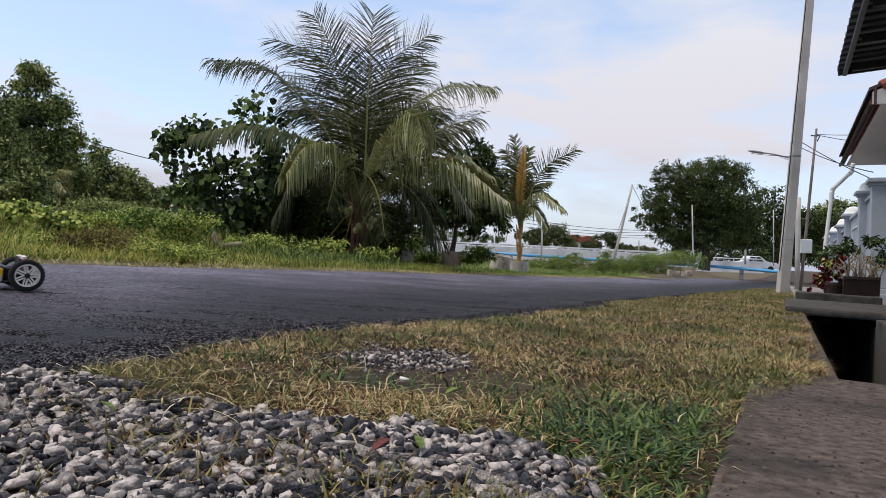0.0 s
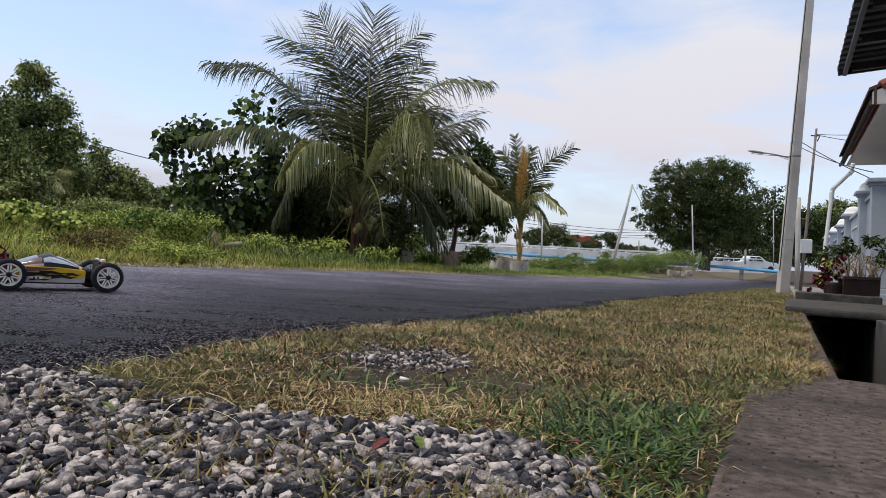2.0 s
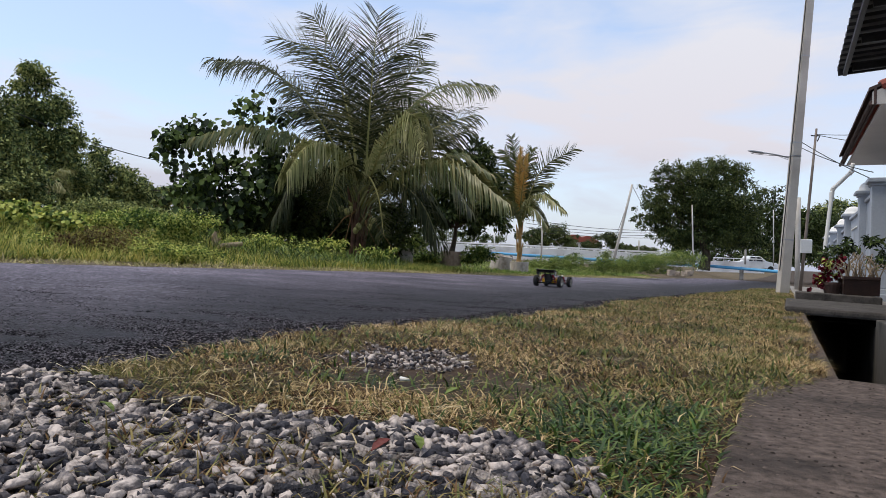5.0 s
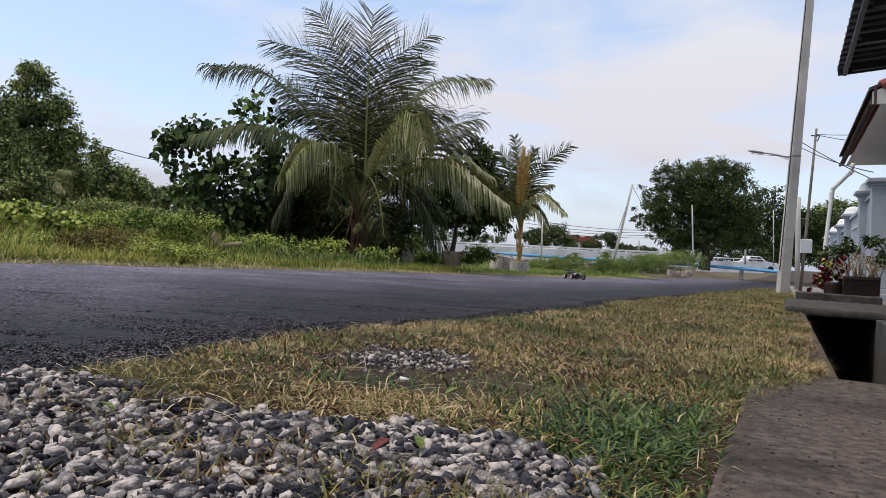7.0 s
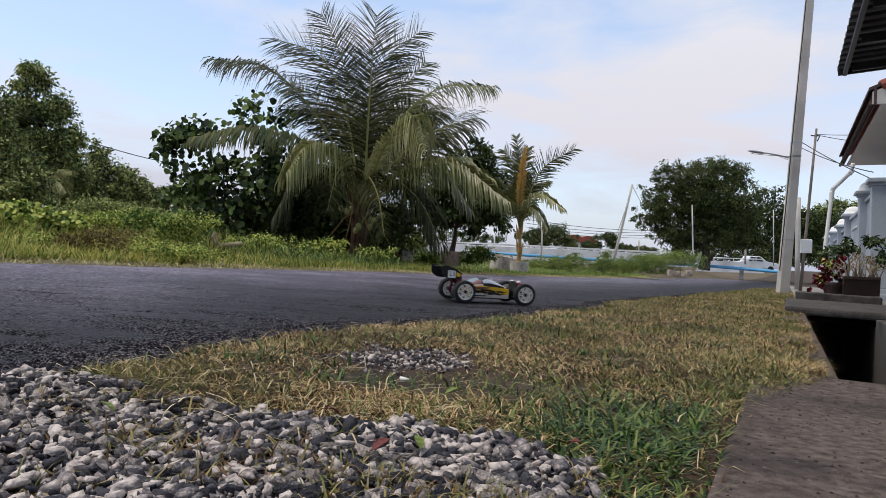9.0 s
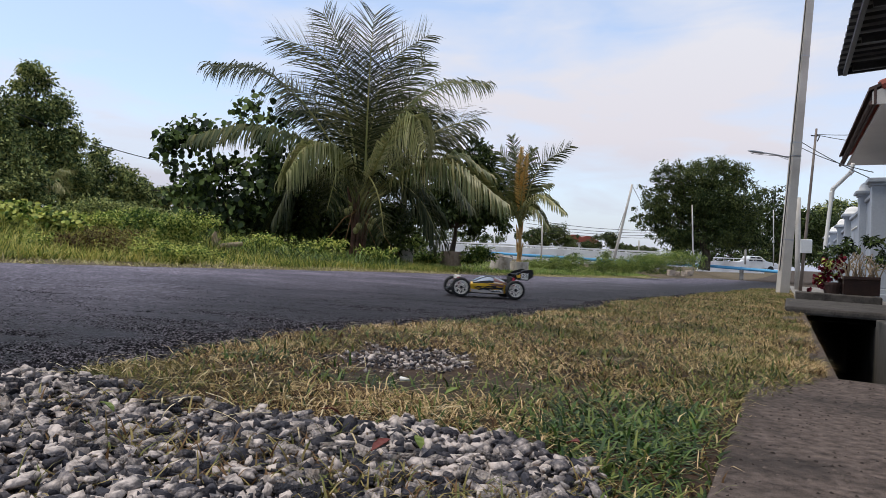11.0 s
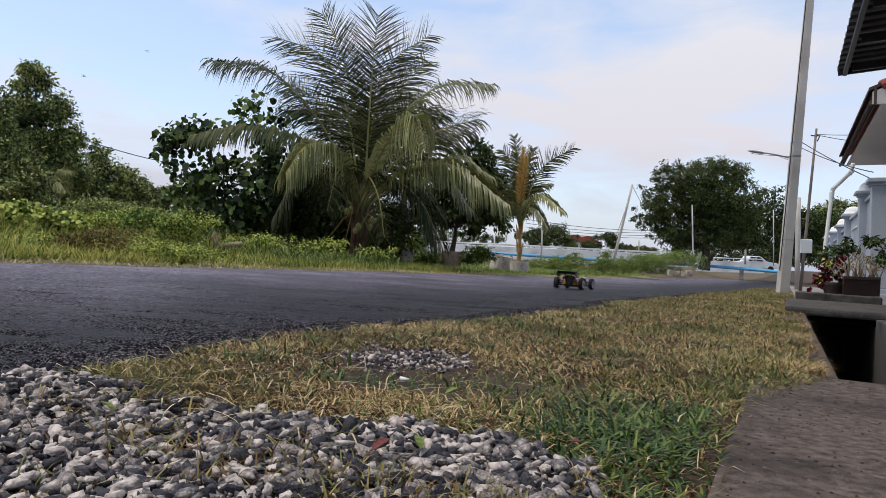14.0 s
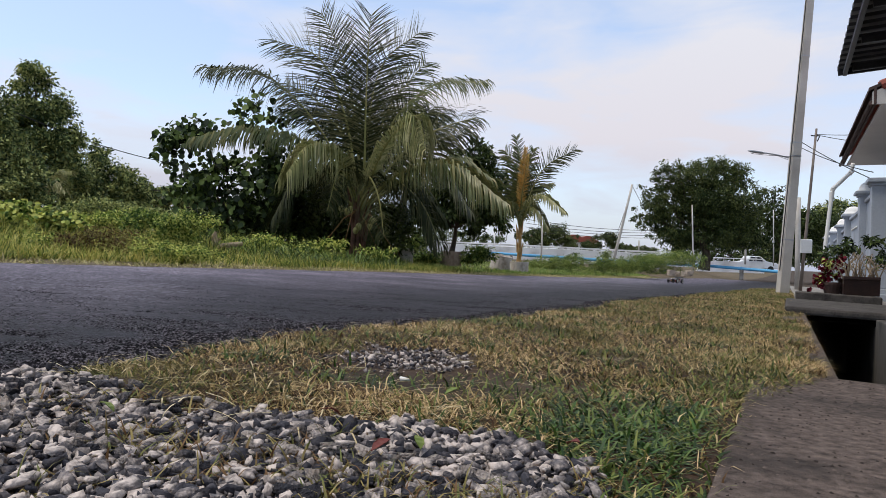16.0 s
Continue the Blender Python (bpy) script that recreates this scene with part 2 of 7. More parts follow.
M_WEED = mat("weed_leaves", [(0.0427, 0.0879, 0.0207), (0.2316, 0.3284, 0.069), (0.5728, 0.5865, 0.161)], None, 1.0, 0.6, 0, 8, per="island", spread=0.4, sub=0.25, spec=0.2)
M_LEAF = mat("dark_leaves", [(0.0182, 0.032, 0.011), (0.041, 0.066, 0.019), (0.0855, 0.11, 0.03)], None, 0.6, 0.5, 0, 6, per="island", spread=0.4, sub=0.15, spec=0.15)
M_RAIN = mat("rain_tree_leaves", [(0.0285, 0.046, 0.017), (0.0661, 0.095, 0.03), (0.1368, 0.16, 0.05)], None, 0.3, 0.5, 0, 4, per="island", spread=0.4, sub=0.2, spec=0.15)
M_FOREST = mat("forest_leaves", [(0.0367, 0.0633, 0.0253), (0.1469, 0.1955, 0.0667), (0.3672, 0.391, 0.138)], None, 0.3, 0.55, 0, 4, per="island", spread=0.4, sub=0.2, spec=0.15)
M_BIGLEAF = mat("round_leaves", [(0.015, 0.027, 0.011), (0.044, 0.074, 0.023), (0.16, 0.22, 0.065)], None, 1.0, 0.5, 0, 6, per="island", spread=0.4, sub=0.15, spec=0.2)
M_FROND = mat("palm_leaflets", [(0.0285, 0.038, 0.015), (0.0798, 0.09, 0.036), (0.1938, 0.18, 0.085)], None, 0.5, 0.36, 0, 5, per="island", spread=0.35, sub=0.15, spec=0.6)
M_FROND_Y = mat("palm_leaflets_yellow", [(0.1615, 0.184, 0.0715), (0.304, 0.3128, 0.13), (0.456, 0.4232, 0.221)], None, 0.5, 0.45, 0, 5, per="island", spread=0.3, sub=0.25, spec=0.45)
M_RACHIS = mat("palm_rib", (0.16, 0.17, 0.05), (0.27, 0.24, 0.08), 2, 0.5, 0.2, 30)
M_TRUNK = mat("palm_trunk", (0.045, 0.024, 0.017), (0.15, 0.08, 0.055), 3, 0.9, 0.8, 30, bump_d=0.03)
M_SHEATH = mat("palm_sheath", (0.15, 0.08, 0.035), (0.30, 0.18, 0.075), 3, 0.8, 0.6, 25, bump_d=0.02)
M_COCO = mat("coconut_husk", (0.20, 0.22, 0.07), (0.33, 0.30, 0.12), 6, 0.5, 0.2, 30)
M_BARK = mat("bark", (0.035, 0.028, 0.022), (0.11, 0.088, 0.068), 3, 0.95, 0.8, 25, bump_d=0.03)
M_CONC = mat("concrete", (0.17, 0.155, 0.14), (0.32, 0.30, 0.275), 4.0, 0.9, 0.6, 90, dirt=(0.10, 0.09, 0.075), dirt_scale=2.2, dirt_amt=0.7, bump_d=0.004)
M_RINGC = mat("pale_concrete", (0.44, 0.405, 0.36), (0.60, 0.56, 0.51), 5.0, 0.9, 0.5, 60, dirt=(0.22, 0.17, 0.13), dirt_scale=4.0, dirt_amt=0.7)
M_STRIP = mat("rough_concrete", (0.030, 0.022, 0.019), (0.170, 0.131, 0.113), 60.0, 0.92, 1.0, 420, dirt=(0.022, 0.018, 0.016), dirt_scale=3.4, dirt_amt=0.8, bump_d=0.005)
# stained concrete, its base colour also darkened for the awning's shade
M_SLAB = mat("weathered_shaded_slab", (0.030, 0.027, 0.025), (0.105, 0.094, 0.086), 9.0, 0.92, 0.7, 70, dirt=(0.04, 0.036, 0.033), dirt_scale=3.5, dirt_amt=0.85, bump_d=0.006)
M_DRAIN = mat("drain_concrete", (0.06, 0.055, 0.05), (0.12, 0.11, 0.10), 3.0, 0.9, 0.6, 60, dirt=(0.025, 0.025, 0.02), dirt_scale=3, dirt_amt=0.8)
M_POLE = mat("pole_concrete", (0.42, 0.39, 0.355), (0.56, 0.53, 0.49), 2.0, 0.9, 0.4, 50, dirt=(0.28, 0.25, 0.22), dirt_scale=0.9, dirt_amt=0.7)
M_STEEL = mat("galvanised_steel", (0.35, 0.36, 0.38), (0.50, 0.51, 0.53), 4, 0.5, 0.1, 50, metal=0.7)
M_WHITE = mat("white_paint", (0.70, 0.70, 0.69), (0.82, 0.82, 0.80), 1.0, 0.7, 0.1, 20, dirt=(0.42, 0.40, 0.37), dirt_scale=0.6, dirt_amt=0.6)
M_HOUSE = mat("pale_grey_paint", (0.33, 0.365, 0.42), (0.43, 0.465, 0.52), 1.0, 0.7, 0.15, 30, dirt=(0.22, 0.23, 0.25), dirt_scale=1.2, dirt_amt=0.5)
M_SOFFIT = mat("soffit_board", (0.74, 0.70, 0.67), (0.82, 0.78, 0.75), 1.0, 0.8, 0.1, 20)
M_TILE = mat("roof_tile", (0.20, 0.045, 0.03), (0.33, 0.09, 0.06), 3, 0.7, 0.3, 30, per="object", spread=0.2)
M_FASCIA = mat("dark_fascia", (0.05, 0.03, 0.025), (0.09, 0.055, 0.045), 2, 0.7, 0.2, 20)
M_AWNING = mat("dark_metal_sheet", (0.035, 0.036, 0.04), (0.075, 0.077, 0.082), 2, 0.42, 0.15, 30, metal=0.55, dirt=(0.05, 0.045, 0.04), dirt_scale=3)
M_BLUEPIPE = mat("blue_pipe_paint", (0.07, 0.30, 0.55), (0.13, 0.40, 0.65), 0.6, 0.5, 0.1, 10)
M_WIRE = mat("cable_black", (0.02, 0.02, 0.022), (0.04, 0.04, 0.042), 5, 0.6, 0, 30)
M_CLAY = mat("brown_clay", (0.022, 0.012, 0.010), (0.05, 0.024, 0.018), 4, 0.5, 0.2, 40)
M_RED = mat("red_petals", (0.085, 0.006, 0.014), (0.22, 0.016, 0.035), 8, 0.5, 0, 30, per="island", spread=0.3, sub=0.3)
M_WOOD = mat("weathered_wood", (0.20, 0.15, 0.10), (0.36, 0.29, 0.20), 6, 0.9, 0.6, 50)


# ------------------------------------------------------------ ground, lane, strip, drain
def build_ground():
    # one sheet, finer near the camera, to the horizon; the open drain is left out of it
    us = np.concatenate([np.array([-3000, -800, -200, -60, -25, -12, -6, -3, -1.5]), np.arange(-1.0, 2.0, 0.06), np.array([2.02]), np.arange(2.1, 5.9, 0.1), np.array([5.95, 6.28]), np.arange(6.4, 25, 0.35), np.arange(25, 80, 1.5), np.array([90, 110, 150, 220, 400, 900, 3000])])
    vs = np.concatenate([np.array([-3000, -900, -300, -100, -40, -15, -8, -5, -3, -2, -1.4, -1.0, -0.8, -0.62, -0.1]), np.arange(-0.04, 1.5, 0.06), np.arange(1.5, 5.0, 0.3), np.arange(5.0, 12, 0.2), np.arange(12, 40, 1.0), np.array([45, 60, 90, 140, 220, 400, 900, 3000])])
    UU, VV = np.meshgrid(us, vs, indexing="ij")
    X, Y = UU * US - VV * UC, UU * UC + VV * US
    Z = gz(X, Y)
    far = np.hypot(X, Y)
    Z = np.where(far > 150, slope(X * 150 / np.maximum(far, 1), Y * 0) - 0.02, Z)
    # under the concrete strip and the house plots the soil lies lower
    Z = np.where((VV < 0.03) & (VV > -30) & (UU > -12) & (UU < 90), Z - 0.05, Z)
    nu, nv = len(us), len(vs)
    idx = np.arange(nu * nv).reshape(nu, nv)
    q = np.stack([idx[:-1, :-1], idx[1:, :-1], idx[1:, 1:], idx[:-1, 1:]], -1)
    uc, vc = (us[:-1] + us[1:]) / 2, (vs[:-1] + vs[1:]) / 2
    hole = ((uc[:, None] > 2.02) & (uc[:, None] < 6.28) & (vc[None] > -0.62) & (vc[None] < -0.1))
    q = q[~hole]
    me = mesh_from("ground", np.stack([X, Y, Z], -1), q.reshape(-1, 4), (M_SOIL, M_FARSOIL), smooth=True)
    vcen = np.broadcast_to(vc[None], hole.shape)[~hole]
    me.polygons.foreach_set("material_index", (vcen > 4.5).astype(np.int32))
    return tagged(part("ground", me), "bare brown soil under dry grass, sloping gently", "ground", kind="structure")


build_ground()


def build_lane():
    us = np.concatenate([np.arange(-14, 0, 1.0), np.arange(0, 12, 0.08), np.arange(12, 30, 0.3), np.arange(30, 75, 1.5)])
    ts = np.linspace(0, 1, 26)
    X, Y, Z = [], [], []
    for t in ts:
        v = near_edge(us) * (1 - t) + far_edge(us) * t
        # ragged edges of the tarmac
        if t == 0:
            v = v + 0.02 * np.sin(us * 31) + 0.025 * rng.normal(size=len(us))
        if t == 1:
            v = v + 0.03 * rng.normal(size=len(us))
        x, y = us * US - v * UC, us * UC + v * US
        drop = -0.015 if t in (0.0, 1.0) else 0.0
        X.append(x), Y.append(y), Z.append(slope(x, y) + drop + 0.001 * rng.normal(size=len(us)))
    top = np.stack([np.array(X), np.array(Y), np.array(Z)], -1)
    nt, nu = len(ts), len(us)
    idx = np.arange(nt * nu).reshape(nt, nu)
    q = np.stack([idx[:-1, :-1], idx[:-1, 1:], idx[1:, 1:], idx[1:, :-1]], -1).reshape(-1, 4)
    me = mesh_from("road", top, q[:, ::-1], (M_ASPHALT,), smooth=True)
    return tagged(part("road", me), "worn dark grey asphalt lane with ragged edges", "road", kind="structure")


build_lane()


def sloped_box(name, u0, u1, v0, v1, z0, z1, material, parent=None, bevel=0.01, cuts=1):
    """A slab in lane coordinates that follows the slope of the land."""
    bm = bmesh.new()
    n = max(1, cuts)
    for z in (z0, z1):
        for i in range(n + 1):
            for v in (v0, v1):
                u = u0 + (u1 - u0) * i / n
                x, y = xy(u, v)
                bm.verts.new((x, y, float(slope(x, y)) + z))
    bm.verts.ensure_lookup_table()
    V, k = bm.verts, 2 * (n + 1)
    for i in range(n):
        a = 2 * i
        bm.faces.new((V[a], V[a + 1], V[a + 3], V[a + 2]))
        bm.faces.new((V[k + a], V[k + a + 2], V[k + a + 3], V[k + a + 1]))
        bm.faces.new((V[a], V[a + 2], V[k + a + 2], V[k + a]))
        bm.faces.new((V[a + 1], V[k + a + 1], V[k + a + 3], V[a + 3]))
    bm.faces.new((V[0], V[k], V[k + 1], V[1]))
    e = 2 * n
    bm.faces.new((V[e], V[e + 1], V[k + e + 1], V[k + e]))
    bmesh.ops.recalc_face_normals(bm, faces=bm.faces)
    if bevel:
        bmesh.ops.bevel(bm, geom=[x for x in bm.edges if x.calc_face_angle(0) > 0.6], offset=bevel, segments=2, affect="EDGES", profile=0.5)
    return part(name, bm, material, parent)


def build_drain():
    # the covered stretch, on which the camera stands, then the open drain and the slab that bridges it
    ob = sloped_box("pavement", -6.0, 2.02, -0.75, 0.075, -0.30, 0.004, M_STRIP, bevel=0.012, cuts=30)
    tagged(ob, "rough stained concrete strip covering the drain", "concrete strip", kind="structure")
    ob = sloped_box("drain_edge", 2.024, 6.22, -0.125, 0.03, -0.75, 0.0, M_STRIP, bevel=0.012, cuts=12)
    tagged(ob, "narrow worn concrete lip along the open drain", "drain edge", kind="structure")
    ob = sloped_box("drain_wall", 2.024, 6.22, -0.78, -0.60, -0.75, -0.005, M_DRAIN, bevel=0.01, cuts=8)
    tagged(ob, "grey concrete side wall of the open drain", "drain wall", kind="structure")
    ob = sloped_box("drain_floor", 2.024, 9.0, -0.598, -0.102, -0.80, -0.72, M_DRAIN, bevel=0)
    tagged(ob, "dark damp floor of the open drain", "drain floor", kind="structure")
    ob = sloped_box("culvert_back", 9.0, 9.1, -0.7, 0.0, -0.80, -0.1, M_DRAIN, bevel=0)
    tagged(ob, "dark end of the culvert under the slab", "drain wall", kind="structure")
    for v0, v1 in ((-0.72, -0.602), (-0.098, 0.0)):
        ob = sloped_box("culvert_wall", 6.224, 9.0, v0, v1, -0.80, -0.065, M_DRAIN, bevel=0)
        tagged(ob, "dark side wall of the culvert under the slab", "drain wall", kind="structure")
    ob = sloped_box("slab", 6.22, 9.5, -3.2, 0.02, -0.015, 0.045, M_SLAB, bevel=0.02, cuts=8)
    tagged(ob, "stained grey concrete slab bridging the drain", "slab", kind="structure")
    ob = sloped_box("house_yard", -6.0, 6.21, -6.0, -0.785, -0.3, -0.02, M_CONC, bevel=0.01, cuts=6)
    tagged(ob, "grey concrete yard beside the drain", "yard", kind="structure")
    ob = sloped_box("house_yard", 9.51, 45.0, -6.0, -0.1, -0.3, 0.02, M_CONC, bevel=0.01, cuts=12)
    tagged(ob, "pale concrete yard in front of the houses", "yard", kind="structure")


build_drain()


# ------------------------------------------------------------ plants
LEAF_V = [(0, 0, 0), (0.5, 0.22, 0.06), (1, 0, -0.05), (0.5, -0.22, 0.06)]
LEAF_F = [(0, 1, 2), (0, 2, 3)]
ROUND_V = [(0, 0, 0), (0.25, 0.48, 0.05), (0.75, 0.42, 0.03), (1.05, 0, -0.08), (0.75, -0.42, 0.03), (0.25, -0.48, 0.05), (0.5, 0, -0.03)]
ROUND_F = [(6, 0, 1), (6, 1, 2), (6, 2, 3), (6, 3, 4), (6, 4, 5), (6, 5, 0)]
BLADE_V = [(-0.5, 0, 0), (0.5, 0, 0), (-0.42, 0.12, 0.42), (0.42, 0.12, 0.42), (-0.26, 0.38, 0.78), (0.26, 0.38, 0.78), (0, 0.75, 0.98)]
SHORT_V = [(-0.5, 0, 0), (0.5, 0, 0), (-0.42, 0.45, 0.27), (0.42, 0.45, 0.27), (0, 1.05, 0.20)]
SHORT_F = [(0, 1, 3), (0, 3, 2), (2, 3, 4)]
BLADE_F = [(0, 1, 3), (0, 3, 2), (2, 3, 5), (2, 5, 4), (4, 5, 6)]


def crown_points(blobs, n, clump=0.28, per=40, hollow=0.35):
    """Leaf places: clumps strewn in lumpy ellipsoids (x, y, z, half width, half height), with gaps."""
    vol = np.array([b[3] * b[4] for b in blobs])
    k = np.maximum(1, (n / per * vol / vol.sum()).astype(int))
    P, O = [], []
    for b, m in zip(blobs, k):
        half = np.array([b[3], b[3], b[4]])
        # boughs first, then clumps round each bough
        g = max(4, min(12, m // 5))
        e = rng.normal(size=(g, 3))
        e /= np.linalg.norm(e, axis=1)[:, None]
        bough = np.array(b[:3]) + e * half * rng.uniform(0.35, 0.85, (g, 1))
        d = rng.normal(size=(m, 3))
        d /= np.linalg.norm(d, axis=1)[:, None]
        r = rng.uniform(hollow, 1.0, m) ** 0.6 * rng.uniform(0.8, 1.15, m) * 0.46
        c = bough[rng.integers(0, g, m)] + d * r[:, None] * half
        s = 0.6 * clump * min(b[3], b[4]) * rng.uniform(0.6, 1.3, m)
        j = np.clip(rng.normal(size=(m, per, 3)), -1.7, 1.7) * s[:, None, None] * np.array([1, 1, 0.7])
        P.append((c[:, None] + j).reshape(-1, 3))
        O.append(np.repeat(d, per, 0))
    return np.concatenate(P), np.concatenate(O)


def leaf_turns(out, size, var=0.35, hang=0.4):
    n = len(out)
    yaw = np.arctan2(out[:, 1], out[:, 0]) + rng.normal(0, 1.0, n)
    pitch = rng.normal(hang, 0.6, n)
    M = rots(yaw, pitch, rng.normal(0, 0.7, n))
    return M * (size * rng.uniform(1 - var, 1 + var, n))[:, None, None]


def limbs(base, blobs, r0, parent, material, n=7):
    bm = bmesh.new()
    b0 = Vector(base)
    top = sum((Vector(b[:3]) for b in blobs), Vector()) / len(blobs)
    fork = b0.lerp(top, 0.45)
    tube(bm, [b0 - Vector((0, 0, 0.15)), b0.lerp(fork, 0.5) + Vector((r0 * 0.5, 0, 0)), fork], [r0 * 1.25, r0 * 0.9, r0 * 0.7], 8)
    trunk = part("trunk", bm, material, parent)
    for b in list(blobs)[:n]:
        bm = bmesh.new()
        e = Vector(b[:3])
        mid = fork.lerp(e, 0.5) + Vector((random.uniform(-1, 1), random.uniform(-1, 1), random.uniform(0, 1))) * b[3] * 0.15
        tube(bm, [fork - Vector((0, 0, r0)), mid, e + Vector((0, 0, b[4] * 0.6))], [r0 * 0.55, r0 * 0.35, r0 * 0.1], 6)
        part("limb", bm, material, parent)
    return trunk


def tree(name, base, blobs, n, size, material, label, category="tree", r0=0.12, per=40, clump=0.28, rnd=False, hang=0.4, group=""):
    bx, by, bz = base
    t = thing(name, pose(bx, by, bz), label, category, group)
    rel = [(b[0] - bx, b[1] - by, b[2] - bz, b[3], b[4]) for b in blobs]
    if r0:
        limbs((0, 0, 0), rel, r0, t, M_BARK)
    P, O = crown_points(rel, n, clump, per)
    P[:, 2] = np.maximum(P[:, 2], 0.02)
    tv, tf = (ROUND_V, ROUND_F) if rnd else (LEAF_V, LEAF_F)
    part("crown", swarm("crown", tv, tf, leaf_turns(O, size, hang=hang), P, material), None, t)
    return t


def through_points(pts, n=61):
    """A smooth curve through points, evenly sampled."""
    P = [np.array(p, float) for p in pts]
    P = [2 * P[0] - P[1]] + P + [2 * P[-1] - P[-2]]
    out = []
    for a, b, c, d in zip(P, P[1:], P[2:], P[3:]):
        for s in np.linspace(0, 1, 24, endpoint=False):
            out.append(0.5 * (2 * b + (c - a) * s + (2 * a - 5 * b + 4 * c - d) * s * s + (3 * b - a - 3 * c + d) * s ** 3))
    out.append(P[-2])
    out = np.array(out)
    run = np.concatenate([[0], np.cumsum(np.linalg.norm(np.diff(out, axis=0), axis=1))])
    t = np.linspace(0, run[-1], n)
    return np.stack([np.interp(t, run, out[:, k]) for k in range(3)], -1)


def frond(parent, pts, leaf_len, material, pairs=70, droop=0.55, fold=0.4, rachis=0.022, bare=0.16, width=0.0115, forward=0.55, face=(0, 0, 1)):
    """A pinnate palm leaf: an arching rib with narrow leaflets down both sides. Its origin is its foot; face is where its upper side looks."""
    B = np.array(pts[0], float)
    curve = through_points(pts) - B
    bm = bmesh.new()
    tube(bm, curve[::3], list(np.linspace(rachis * 1.6, rachis * 0.2, len(curve[::3]))), 6)
    ob = part("frond", bm, M_RACHIS, parent, m=Matrix.Translation(B))
    n = pairs * 2
    f = np.clip(np.repeat(np.linspace(bare, 1.0, pairs), 2) + rng.normal(0, 0.003, n), 0, 1)
    grid = np.linspace(0, 1, len(curve))
    p = np.stack([np.interp(f, grid, curve[:, k]) for k in range(3)], -1)
    der = np.gradient(curve, axis=0)
    tan = np.stack([np.interp(f, grid, der[:, k]) for k in range(3)], -1)
    tan /= np.linalg.norm(tan, axis=1)[:, None]
    f = f[:, None]
    side = np.tile([1.0, -1.0], pairs)[:, None]
    fc = np.array(face, float) / np.linalg.norm(face)
    up = fc - tan * (tan @ fc)[:, None]
    up /= np.maximum(np.linalg.norm(up, axis=1)[:, None], 0.05)
    lat = np.cross(tan, up) * side
    prof = np.sin(np.clip((f - bare) / (1 - bare), 0, 1) ** 0.9 * math.pi * 0.70 + 0.50)
    ln = 1.15 * leaf_len * np.clip(prof, 0.45, 1) * rng.uniform(0.75, 1.12, (n, 1))
    # a few leaflets are broken or torn short
    ln = np.where(rng.uniform(0, 1, (n, 1)) < 0.06, ln * 0.55, ln)
    d0 = lat * 1.0 + tan * (forward - 0.2 + 0.75 * f * f + rng.normal(0, 0.17, (n, 1))) + up * fold * rng.uniform(-0.3, 1.1, (n, 1))
    d0 /= np.linalg.norm(d0, axis=1)[:, None]
    g = np.array([0, 0, -1.0])
    q1 = p + d0 * ln * (0.2 if droop > 2 else 0.35)
    d1 = d0 + g * droop * rng.uniform(0.6, 1.3, (n, 1))
    d1 /= np.linalg.norm(d1, axis=1)[:, None]
    q2 = q1 + d1 * ln * 0.35
    d2 = d1 + g * droop * 1.2 * rng.uniform(0.6, 1.4, (n, 1))
    d2 /= np.linalg.norm(d2, axis=1)[:, None]
    q3 = q2 + d2 * ln * 0.3
    w = tan * width + up * width * 0.6
    co = np.stack([p - w, p + w, q1 - w * 1.1, q1 + w * 1.1, q2 - w * 0.8, q2 + w * 0.8, q3], 1)
    tf = np.array(BLADE_F)
    fa = tf[None] + (7 * np.arange(n))[:, None, None]
    tagged(part("leaf_blade", mesh_from("leaf_blade", co, fa.reshape(-1, 3), (material,)), None, ob), kind="stuff")
    return ob


SWAY = []


